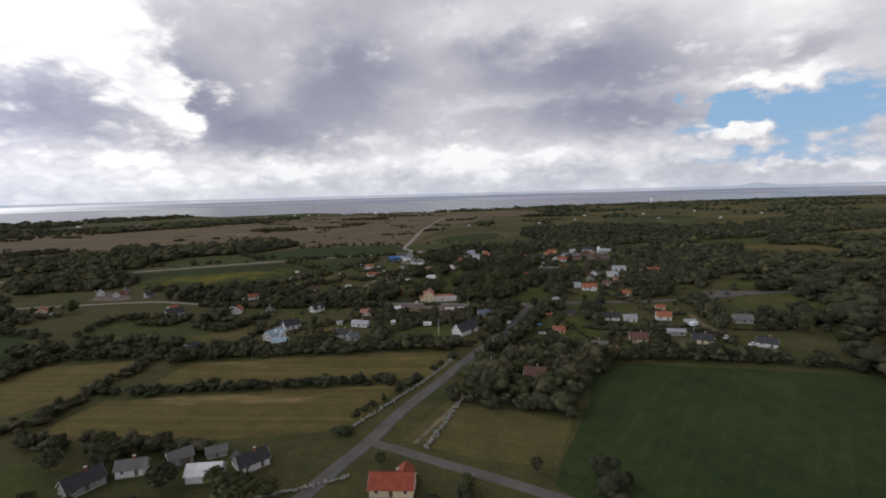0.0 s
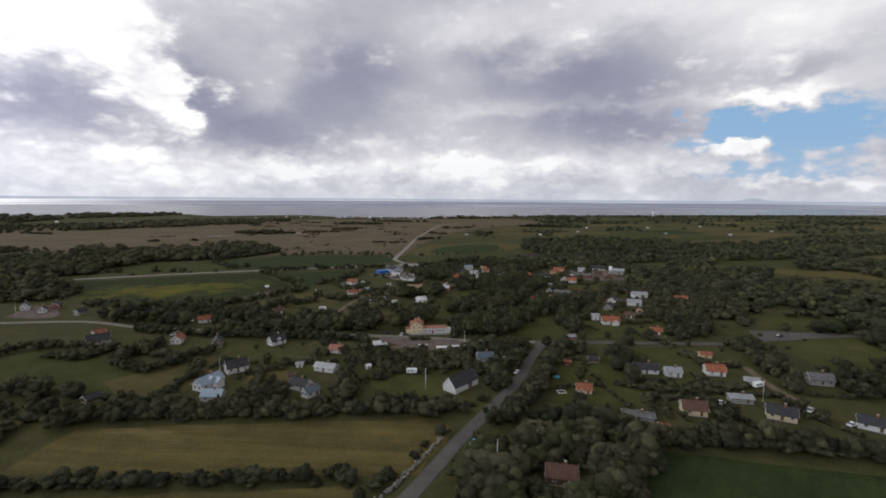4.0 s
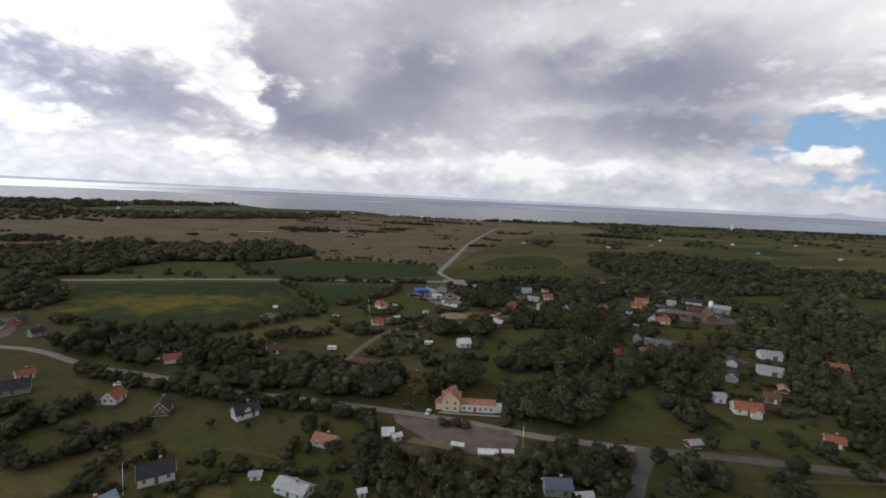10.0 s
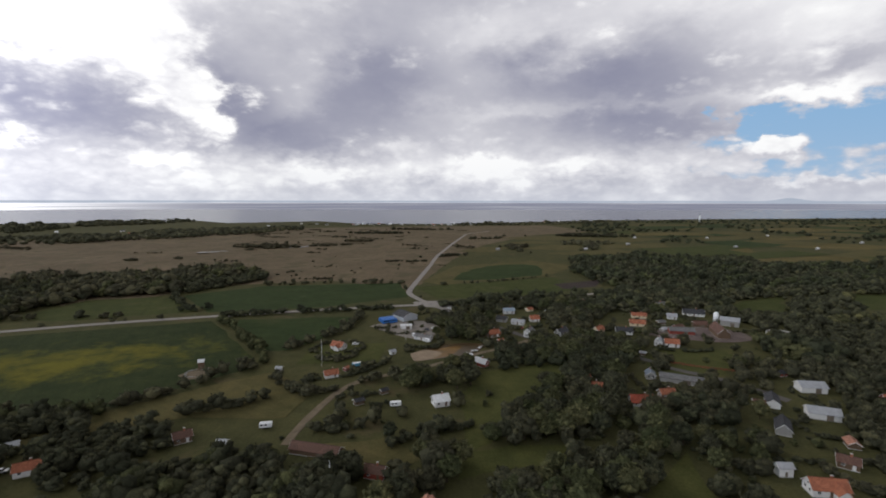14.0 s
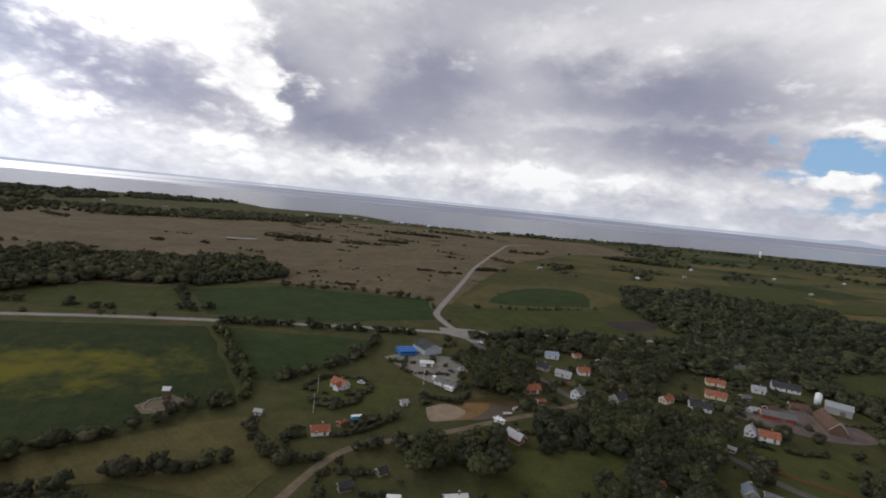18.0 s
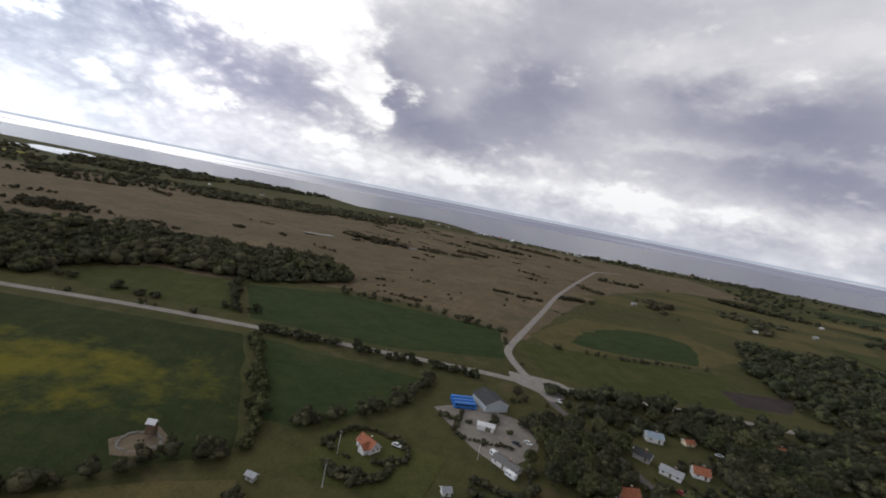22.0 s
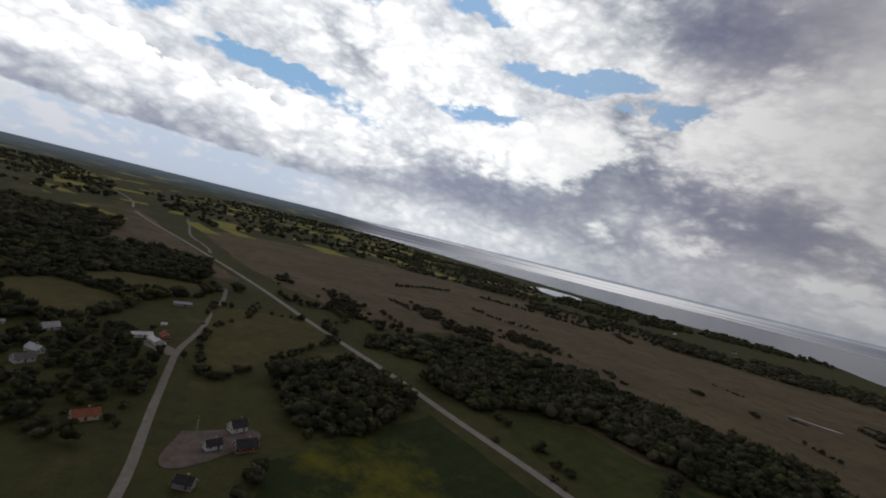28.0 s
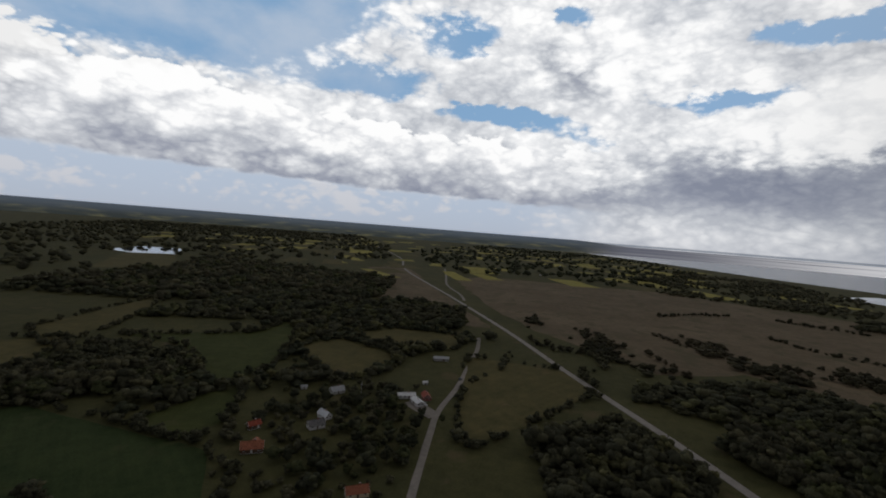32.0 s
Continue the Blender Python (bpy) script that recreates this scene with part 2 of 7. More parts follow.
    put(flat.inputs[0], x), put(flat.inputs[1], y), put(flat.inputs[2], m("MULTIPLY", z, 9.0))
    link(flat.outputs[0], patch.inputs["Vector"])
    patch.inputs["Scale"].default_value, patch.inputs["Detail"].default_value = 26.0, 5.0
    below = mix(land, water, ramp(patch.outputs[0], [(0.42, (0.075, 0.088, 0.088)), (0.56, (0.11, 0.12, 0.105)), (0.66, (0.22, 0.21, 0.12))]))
    # distance haze painted over the far land, bluer towards the horizon
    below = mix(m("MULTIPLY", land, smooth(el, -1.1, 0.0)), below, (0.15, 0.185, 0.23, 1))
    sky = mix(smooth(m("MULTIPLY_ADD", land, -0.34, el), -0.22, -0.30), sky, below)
    back = tree.nodes.new("ShaderNodeBackground")
    link(sky, back.inputs[0])
    back.inputs[1].default_value = 1.0
    out = tree.nodes.new("ShaderNodeOutputWorld")
    link(back.outputs[0], out.inputs[0])


build_sky()
sun = new("sun", bpy.data.lights.new("sun", "SUN"))
sun.data.energy, sun.data.angle, sun.data.color = 0.5, radians(14), (1.0, 0.95, 0.88)
a, e = radians(SUN_AZ), radians(SUN_EL)
sun.matrix_world = look((-math.sin(a) * math.cos(e) * 900, math.cos(a) * math.cos(e) * 900, math.sin(e) * 900), (0, 0, 0))


# ---- materials ----
def material(name, rough=0.9, metal=0.0):
    mat = bpy.data.materials.new(name)
    mat.use_nodes = True
    b = mat.node_tree.nodes["Principled BSDF"]
    b.inputs["Roughness"].default_value, b.inputs["Metallic"].default_value = rough, metal
    b.inputs["Specular IOR Level"].default_value = 0.2 if rough < 0.88 else 0.03
    return mat, mat.node_tree, b


def noise_of(nt, scale, detail=5, rough=0.6, stretch=(1, 1, 1), turn=0.0):
    tc, mp, n = nt.nodes.new("ShaderNodeTexCoord"), nt.nodes.new("ShaderNodeMapping"), nt.nodes.new("ShaderNodeTexNoise")
    nt.links.new(tc.outputs["Object"], mp.inputs[0])
    mp.vector_type = "TEXTURE"
    mp.inputs[2].default_value = (0, 0, radians(turn))
    mp.inputs[3].default_value = tuple(1 / v for v in stretch)
    nt.links.new(mp.outputs[0], n.inputs["Vector"])
    n.inputs["Scale"].default_value, n.inputs["Detail"].default_value, n.inputs["Roughness"].default_value = scale, detail, rough
    return n.outputs[0]


def ramped(nt, fac, stops):
    n = nt.nodes.new("ShaderNodeValToRGB")
    while len(n.color_ramp.elements) < len(stops):
        n.color_ramp.elements.new(0.5)
    for e_, (p, c) in zip(n.color_ramp.elements, stops):
        e_.position, e_.color = p, (*c, 1)
    nt.links.new(fac, n.inputs[0])
    return n.outputs[0]


def mixed(nt, fac, a_, b_, blend="MIX"):
    n = nt.nodes.new("ShaderNodeMix")
    n.data_type, n.blend_type = "RGBA", blend
    for s, v in ((n.inputs[0], fac), (n.inputs[6], a_), (n.inputs[7], b_)):
        if isinstance(v, (tuple, float, int)):
            s.default_value = v
        else:
            nt.links.new(v, s)
    return n.outputs[2]


def bumped(nt, b, height, strength, distance):
    n = nt.nodes.new("ShaderNodeBump")
    n.inputs["Strength"].default_value, n.inputs["Distance"].default_value = strength, distance
    nt.links.new(height, n.inputs["Height"])
    nt.links.new(n.outputs[0], b.inputs["Normal"])


def shade(c, k):
    return tuple(min(1, v * k) for v in c)


def turf(name, c, second, turn=0.0, stripes=0.3, patch=None, patch_at=0.6, scale=0.03, centre=None):
    """Grass or crop: broad patches, fine tufts and faint lines of the mower or drill."""
    mat, nt, b = material(name)
    base = ramped(nt, noise_of(nt, scale, 6, 0.62), [(0.3, c), (0.72, second)])
    fine = ramped(nt, noise_of(nt, 0.9, 4, 0.7), [(0.25, (0.62, 0.62, 0.6)), (0.75, (1.3, 1.3, 1.25))])
    col = mixed(nt, 0.75, base, fine, "MULTIPLY")
    tufts = ramped(nt, noise_of(nt, 0.11, 6, 0.68), [(0.3, (0.70, 0.74, 0.72)), (0.5, (1.0, 1.0, 1.0)), (0.72, (1.32, 1.24, 1.16))])
    col = mixed(nt, 0.7, col, tufts, "MULTIPLY")
    lines = ramped(nt, noise_of(nt, 0.3, 3, 0.6, (1.0, 0.03, 1.0), turn), [(0.35, (0.78, 0.79, 0.76)), (0.65, (1.2, 1.2, 1.12))])
    col = mixed(nt, stripes, col, mixed(nt, 1.0, col, lines, "MULTIPLY"))
    if patch:
        n1 = ramped(nt, noise_of(nt, 0.03, 7, 0.66, (1.0, 0.22, 1.0) if stripes > 0.5 else (1, 1, 1), turn), [(patch_at, (0, 0, 0)), (patch_at + 0.09, (1, 1, 1))])
        if centre:
            tc, mp, ln = nt.nodes.new("ShaderNodeTexCoord"), nt.nodes.new("ShaderNodeMapping"), nt.nodes.new("ShaderNodeVectorMath")
            mp.vector_type = "TEXTURE"
            mp.inputs[1].default_value, mp.inputs[2].default_value, mp.inputs[3].default_value = (centre[0], centre[1], 0), (0, 0, radians(centre[4])), (centre[2], centre[3], 1e6)
            nt.links.new(tc.outputs["Object"], mp.inputs[0])
            ln.operation = "LENGTH"
            nt.links.new(mp.outputs[0], ln.inputs[0])
            ad = nt.nodes.new("ShaderNodeMath")
            ad.operation = "MULTIPLY_ADD"
            nt.links.new(noise_of(nt, 0.045, 8, 0.72), ad.inputs[0])
            ad.inputs[1].default_value = -6.5
            nt.links.new(ln.outputs["Value"], ad.inputs[2])
            sub = nt.nodes.new("ShaderNodeMapRange")
            nt.links.new(ad.outputs[0], sub.inputs[0])
            sub.inputs[1].default_value, sub.inputs[2].default_value, sub.inputs[3].default_value, sub.inputs[4].default_value = -3.3, -1.7, 0.8, 0.0
            n1 = sub.outputs[0]
        col = mixed(nt, n1, col, (*patch, 1))
    nt.links.new(col, b.inputs["Base Color"])
    bumped(nt, b, noise_of(nt, 1.5, 4, 0.7), 0.5, 0.3)
    return mat


def plain(name, c, rough=0.8, spread=0.25, scale=0.8, metal=0.0, bump=0.2, stretch=(1, 1, 1)):
    """Paint, render, board or stone with two scales of staining."""
    mat, nt, b = material(name, rough, metal)
    n1 = ramped(nt, noise_of(nt, scale, 6, 0.65, stretch), [(0.3, shade(c, 1 - spread)), (0.7, shade(c, 1 + spread * 0.6))])
    n2 = ramped(nt, noise_of(nt, scale * 9, 3, 0.6, stretch), [(0.3, (0.86, 0.86, 0.86)), (0.7, (1.08, 1.08, 1.08))])
    nt.links.new(mixed(nt, 0.8, n1, n2, "MULTIPLY"), b.inputs["Base Color"])
    bumped(nt, b, noise_of(nt, scale * 14, 3, 0.6, stretch), bump, 0.03)
    return mat


def tiled(name, c, rough=0.75):
    """Pantiles: courses and rolls in relief, each tile a little different."""
    mat, nt, b = material(name, rough)
    tc = nt.nodes.new("ShaderNodeTexCoord")
    br = nt.nodes.new("ShaderNodeTexBrick")
    nt.links.new(tc.outputs["UV"], br.inputs["Vector"])
    br.inputs["Scale"].default_value, br.inputs["Mortar Size"].default_value = 1.0, 0.03
    br.inputs["Brick Width"].default_value, br.inputs["Row Height"].default_value = 0.3, 0.38
    br.inputs["Color1"].default_value, br.inputs["Color2"].default_value, br.inputs["Mortar"].default_value = (*shade(c, 0.8), 1), (*shade(c, 1.15), 1), (*shade(c, 0.45), 1)
    stain = ramped(nt, noise_of(nt, 0.5, 6, 0.65), [(0.3, (0.62, 0.64, 0.66)), (0.65, (1.1, 1.08, 1.06))])
    nt.links.new(mixed(nt, 0.8, br.outputs[0], stain, "MULTIPLY"), b.inputs["Base Color"])
    w = nt.nodes.new("ShaderNodeTexWave")
    nt.links.new(tc.outputs["UV"], w.inputs["Vector"])
    w.inputs["Scale"].default_value = 1.05
    bumped(nt, b, w.outputs[1], 0.6, 0.05)
    return mat


def seamed(name, c, rough=0.4, metal=0.3, pitch=0.5):
    """Sheet metal with standing seams."""
    mat, nt, b = material(name, rough, metal)
    tc, w = nt.nodes.new("ShaderNodeTexCoord"), nt.nodes.new("ShaderNodeTexWave")
    nt.links.new(tc.outputs["UV"], w.inputs["Vector"])
    w.inputs["Scale"].default_value = 0.314 / pitch
    line = ramped(nt, w.outputs[1], [(0.86, (1, 1, 1)), (0.97, (0.72, 0.72, 0.74))])
    stain = ramped(nt, noise_of(nt, 0.45, 6, 0.65), [(0.3, shade(c, 0.8)), (0.7, shade(c, 1.1))])
    nt.links.new(mixed(nt, 0.8, stain, line, "MULTIPLY"), b.inputs["Base Color"])
    bumped(nt, b, w.outputs[1], 0.3, 0.03)
    return mat


def leafy(name, c, second):
    mat, nt, b = material(name, 0.9)
    geo, info = nt.nodes.new("ShaderNodeNewGeometry"), nt.nodes.new("ShaderNodeObjectInfo")
    isl = ramped(nt, geo.outputs["Random Per Island"], [(0.0, shade(c, 0.62)), (0.5, c), (1.0, second)])
    own = ramped(nt, info.outputs["Random"], [(0.0, (0.75, 0.8, 0.75)), (1.0, (1.25, 1.15, 1.1))])
    grain = ramped(nt, noise_of(nt, 1.5, 5, 0.72), [(0.3, (0.42, 0.45, 0.42)), (0.52, (1.0, 1.0, 1.0)), (0.7, (1.65, 1.55, 1.4))])
    col = mixed(nt, 0.8, mixed(nt, 1.0, isl, own, "MULTIPLY"), grain, "MULTIPLY")
    nt.links.new(col, b.inputs["Base Color"])
    bumped(nt, b, noise_of(nt, 2.6, 4, 0.75), 1.0, 0.7)
    return mat


def sea_material():
    mat, nt, b = material("sea_water", 0.27)
    col = ramped(nt, noise_of(nt, 0.0022, 5, 0.6, (1, 0.35, 1), 20), [(0.35, (0.05, 0.062, 0.10)), (0.65, (0.085, 0.10, 0.145))])
    nt.links.new(col, b.inputs["Base Color"])
    b.inputs["IOR"].default_value, b.inputs["Specular IOR Level"].default_value = 1.34, 0.5
    return mat


M = {
    "ground": turf("rough_pasture", (0.055, 0.056, 0.026), (0.082, 0.077, 0.034), 0, 0.15, (0.096, 0.078, 0.041), 0.58, scale=0.012),
    "heath": turf("heathland", (0.112, 0.087, 0.058), (0.164, 0.125, 0.084), 0, 0.3, (0.096, 0.083, 0.049), 0.52, 0.010),
    "crop": turf("green_crop", (0.046, 0.056, 0.020), (0.066, 0.072, 0.026), 25, 0.35, (0.074, 0.072, 0.030), 0.58),
    "crop_dark": turf("dark_green_crop", (0.030, 0.045, 0.018), (0.043, 0.058, 0.023), -40, 0.35, (0.055, 0.060, 0.026), 0.6),
    "rape": turf("crop_with_yellow_flowers", (0.028, 0.038, 0.016), (0.040, 0.050, 0.020), 30, 0.3, (0.150, 0.132, 0.020), 0.55, centre=(-240, 475, 60, 24, 22)),
    "hay": turf("mown_hay_meadow", (0.094, 0.079, 0.034), (0.132, 0.104, 0.044), 86, 0.75, (0.23, 0.17, 0.085), 0.575),
    "lawn": turf("lawn", (0.054, 0.060, 0.022), (0.082, 0.083, 0.030), 15, 0.2, (0.098, 0.085, 0.037), 0.6),
    "meadow": turf("pasture_grass", (0.078, 0.071, 0.031), (0.112, 0.095, 0.043), 60, 0.3, (0.129, 0.097, 0.050), 0.6),
    "soil": turf("ploughed_soil", (0.046, 0.036, 0.038), (0.064, 0.050, 0.050), 70, 0.6),
    # grass for far fields, with sunlight put into its bright base colour
    "sunny": turf("sunlight_tinted_grass", (0.22, 0.20, 0.05), (0.30, 0.26, 0.08), 10, 0.3),
    "asphalt": plain("worn_asphalt", (0.122, 0.112, 0.106), 0.9, 0.22, 0.12),
    "gravel": plain("pale_gravel", (0.235, 0.21, 0.185), 0.95, 0.25, 0.2),
    "highway": plain("pale_worn_asphalt", (0.275, 0.25, 0.23), 0.9, 0.22, 0.15),
    "dirt": plain("trodden_dirt", (0.17, 0.135, 0.095), 0.95, 0.3, 0.2),
    "yard": plain("cinder_yard", (0.16, 0.125, 0.115), 0.95, 0.35, 0.15),
    "sea": sea_material(),
    "white": plain("white_render", (0.62, 0.61, 0.60), 0.8, 0.12),
    "cream": plain("yellow_render", (0.62, 0.50, 0.33), 0.8, 0.12),
    "grey": plain("grey_boarding", (0.28, 0.27, 0.26), 0.8, 0.2, 1.0, stretch=(6, 6, 0.3)),
    "brown": plain("brown_boarding", (0.13, 0.085, 0.055), 0.85, 0.25, 1.0, stretch=(6, 6, 0.3)),
    "red": plain("red_painted_boarding", (0.24, 0.055, 0.04), 0.85, 0.25, 1.0, stretch=(6, 6, 0.3)),
    "metal_wall": plain("pale_metal_cladding", (0.42, 0.45, 0.48), 0.5, 0.1, 0.6),
    "trim": plain("white_trim", (0.66, 0.66, 0.64), 0.6, 0.08),
    "wood": plain("weathered_wood", (0.16, 0.13, 0.10), 0.85, 0.3, 1.5, stretch=(1, 1, 8)),
    "stone": plain("field_stone", (0.26, 0.25, 0.23), 0.9, 0.35, 1.5),
    "brick": plain("chimney_brick", (0.28, 0.11, 0.07), 0.9, 0.3, 3.0),
    "concrete": plain("concrete", (0.42, 0.41, 0.38), 0.85, 0.2, 0.6),
    "or": tiled("orange_pantile", (0.41, 0.15, 0.085)),
    "rd": tiled("red_pantile", (0.36, 0.085, 0.05)),
    "sa": tiled("faded_salmon_tile", (0.47, 0.225, 0.155)),
    "br": tiled("brown_tile", (0.155, 0.085, 0.065)),
    "dg": tiled("dark_grey_tile", (0.062, 0.062, 0.068)),
    "g": tiled("grey_fibre_cement", (0.19, 0.185, 0.185)),
    "lg": seamed("light_grey_sheet", (0.42, 0.43, 0.45)),
    "bl": seamed("pale_blue_sheet", (0.36, 0.44, 0.52)),
    "bg": seamed("blue_grey_sheet", (0.16, 0.19, 0.235)),
    "lt": seamed("white_sheet", (0.72, 0.72, 0.72), 0.5, 0.0),
    "leaf": leafy("dark_foliage", (0.061, 0.064, 0.043), (0.104, 0.105, 0.062)),
    "leaf_light": leafy("fresh_foliage", (0.078, 0.084, 0.044), (0.126, 0.129, 0.062)),
    "shrub": leafy("heath_shrub", (0.060, 0.056, 0.038), (0.088, 0.080, 0.050)),
    "bark": plain("bark", (0.075, 0.06, 0.045), 0.95, 0.3, 2.0),
    "blue_paint": plain("blue_paint", (0.03, 0.16, 0.50), 0.35, 0.12),
    "white_paint": plain("white_paint", (0.75, 0.76, 0.77), 0.3, 0.06),
    "black": plain("black_rubber", (0.02, 0.02, 0.02), 0.8, 0.2),
    "dark_paint": plain("dark_paint", (0.04, 0.045, 0.055), 0.3, 0.1),
    "red_paint": plain("red_paint", (0.30, 0.03, 0.03), 0.35, 0.1),
    "teal": plain("blue_tarpaulin", (0.10, 0.33, 0.50), 0.6, 0.15),
    "pond": plain("silty_pond", (0.17, 0.095, 0.03), 0.5, 0.45, 0.12),
    "pond_water": plain("brown_pond_water", (0.075, 0.048, 0.022), 0.35, 0.4, 0.06),
    "sand": plain("pale_sand", (0.28, 0.215, 0.155), 0.95, 0.3, 0.15),
}
g_mat, g_nt, g_b = material("window_glass", 0.08)
g_b.inputs["Base Color"].default_value = (0.02, 0.025, 0.03, 1)
g_b.inputs["Specular IOR Level"].default_value = 0.6
M["glass"] = g_mat
w_mat, w_nt, w_b = material("still_water", 0.06)
w_b.inputs["Base Color"].default_value = (0.04, 0.045, 0.05, 1)
w_b.inputs["Specular IOR Level"].default_value = 0.8
bumped(w_nt, w_b, noise_of(w_nt, 0.4, 3, 0.5), 0.1, 0.1)
M["water"] = w_mat


# ---- building helpers ----
def mesh_of(name, verts, faces, mat, uvs=None, smooth=False):
    me = bpy.data.meshes.new(name)
    me.from_pydata(verts, [], faces)
    if uvs:
        layer = me.uv_layers.new(name="UVMap")
        for poly, uv in zip(me.polygons, uvs):
            for li, c in zip(poly.loop_indices, uv):
                layer.data[li].uv = c
    if smooth:
        me.polygons.foreach_set("use_smooth", [True] * len(me.polygons))
    me.materials.append(mat)
    return me


def tri_mesh(name, v, f, mat, soft=False):
    """A mesh from arrays of corners and triangles."""
    me = bpy.data.meshes.new(name)
    me.vertices.add(len(v)), me.loops.add(len(f) * 3), me.polygons.add(len(f))
    me.vertices.foreach_set("co", np.ascontiguousarray(v, np.float32).ravel())
    me.loops.foreach_set("vertex_index", np.ascontiguousarray(f, np.int32).ravel())
    me.polygons.foreach_set("loop_start", np.arange(0, len(f) * 3, 3, dtype=np.int32))
    if soft:
        me.polygons.foreach_set("use_smooth", np.ones(len(f), bool))
    me.update(calc_edges=True)
    me.materials.append(mat)
    return me


def part(name, me, parent, m=None, label=""):
    ob = new(name, me)
    ob.parent = parent
    if m is not None:
        ob.matrix_basis = m
    if label:
        ob["label"] = label
    return ob


def thing(name, label, category, m, group="", kind=""):
    return tagged(new_at(name, None, m), label, category, group, kind)


def new_at(name, data, m):
    ob = new(name, data)
    ob.matrix_basis = m
    return ob


def box_data(sx, sy, sz, z0=0.0, bevel=0.0, at=(0, 0)):
    bm = bmesh.new()
    bmesh.ops.create_cube(bm, size=1.0)
    bmesh.ops.scale(bm, vec=(sx, sy, sz), verts=bm.verts)
    bmesh.ops.translate(bm, vec=(at[0], at[1], z0 + sz / 2), verts=bm.verts)
    if bevel:
        bmesh.ops.bevel(bm, geom=bm.edges[:], offset=bevel, segments=1, affect="EDGES")
    return bm


def from_bm(name, bm, mat, smooth=False):
    me = bpy.data.meshes.new(name)
    bm.to_mesh(me)
    bm.free()
    me.materials.append(mat)
    if smooth:
        me.polygons.foreach_set("use_smooth", [True] * len(me.polygons))
    return me


def box(name, sx, sy, sz, mat, z0=0.0, bevel=0.0, at=(0, 0)):
    return from_bm(name, box_data(sx, sy, sz, z0, bevel, at), mat)


def tube(name, r0, r1, h, mat, sides=10, z0=0.0, cap=True):
    bm = bmesh.new()
    bmesh.ops.create_cone(bm, cap_ends=cap, segments=sides, radius1=r0, radius2=r1, depth=h)
    bmesh.ops.translate(bm, vec=(0, 0, z0 + h / 2), verts=bm.verts)
    return from_bm(name, bm, mat, True)


LAYER = [0]
HEDGED = []
OPEN, ROADS, SOLID = [], [], []      # fields and lawns, road lines with half widths, footprints: trees keep off them


def inside(poly, x, y):
    hit = np.zeros(len(x), bool)
    n = len(poly)
    for i in range(n):
        (x0, y0), (x1, y1) = poly[i], poly[(i + 1) % n]
        if y0 == y1:
            continue
        hit ^= ((y0 > y) != (y1 > y)) & (x < (x1 - x0) * (y - y0) / (y1 - y0) + x0)
    return hit


def ragged(pts, step, amount):
    out = []
    for i, p in enumerate(pts):
        q = pts[(i + 1) % len(pts)]
        d = math.hypot(q[0] - p[0], q[1] - p[1])
        k = max(1, int(d / step))
        for j in range(k):
            x, y = p[0] + (q[0] - p[0]) * j / k, p[1] + (q[1] - p[1]) * j / k
            w = noise.noise_vector((x * 0.05, y * 0.05, 3.3)) * amount
            out.append((x + w.x, y + w.y))
    return out


def sheet(name, pts, z, mat, label, category, rag=2.0, step=9.0, keep_open=True, kind="structure"):
    """A level piece of ground with an uneven edge."""
    edge = ragged(pts, step, rag) if rag else pts
    z = z * 0.25 + 0.002 * LAYER[0]
    LAYER[0] += 1
    bm = bmesh.new()
    f = bm.faces.new([bm.verts.new((x, y, z)) for x, y in edge])
    if f.calc_area() and f.normal.z < 0:
        f.normal_flip()
    bmesh.ops.triangulate(bm, faces=bm.faces[:])
    bm.normal_update()
    for face in bm.faces:
        if face.normal.z < 0:
            face.normal_flip()
    if keep_open:
        OPEN.append(pts)
    return tagged(new(name, from_bm(name, bm, mat)), label, category, kind=kind)


def curve_through(pts, step=6.0):
    """A smooth line through the points."""
    out = []
    for i in range(len(pts) - 1):
        p0, p1, p2, p3 = pts[max(i - 1, 0)], pts[i], pts[i + 1], pts[min(i + 2, len(pts) - 1)]
        k = max(2, int(math.hypot(p2[0] - p1[0], p2[1] - p1[1]) / step))
        for j in range(k):
            t = j / k
            out.append(tuple(0.5 * (2 * b + (c - a) * t + (2 * a - 5 * b + 4 * c - d) * t * t + (3 * b - a - 3 * c + d) * t ** 3)
                             for a, b, c, d in zip(p0, p1, p2, p3)))
    return out + [tuple(map(float, pts[-1]))]


def band(name, pts, width, z, mat, label, category, wobble=0.2, line=True, step=6.0):
    """A road: a strip along a smooth line, with a worn edge."""
    z *= 0.6
    c = curve_through(pts, step)
    v, f = [], []
    for i, (x, y) in enumerate(c):
        xa, ya = c[max(i - 1, 0)]
        xb, yb = c[min(i + 1, len(c) - 1)]
        d = math.hypot(xb - xa, yb - ya) or 1
        nx, ny = -(yb - ya) / d, (xb - xa) / d
        w1 = width / 2 + wobble * noise.noise((x * 0.1, y * 0.1, 1))
        w2 = width / 2 + wobble * noise.noise((x * 0.1, y * 0.1, 9))
        v += [(x + nx * w1, y + ny * w1, z), (x - nx * w2, y - ny * w2, z), (x + nx * (w1 + 0.4), y + ny * (w1 + 0.4), z - 0.3), (x - nx * (w2 + 0.4), y - ny * (w2 + 0.4), z - 0.3)]
        if i:
            a, b = 4 * (i - 1), 4 * i
            f += [(a, a + 1, b + 1, b), (a + 2, a, b, b + 2), (a + 1, a + 3, b + 3, b + 1)]
    if line:
        ROADS.append((c, width / 2))
    return tagged(new(name, mesh_of(name, v, f, mat)), label, category, kind="structure")


def rounded(pts):
    """A closed outline with its corners worn round."""
    return curve_through(list(pts) + [pts[0]], 2.5)[:-1]


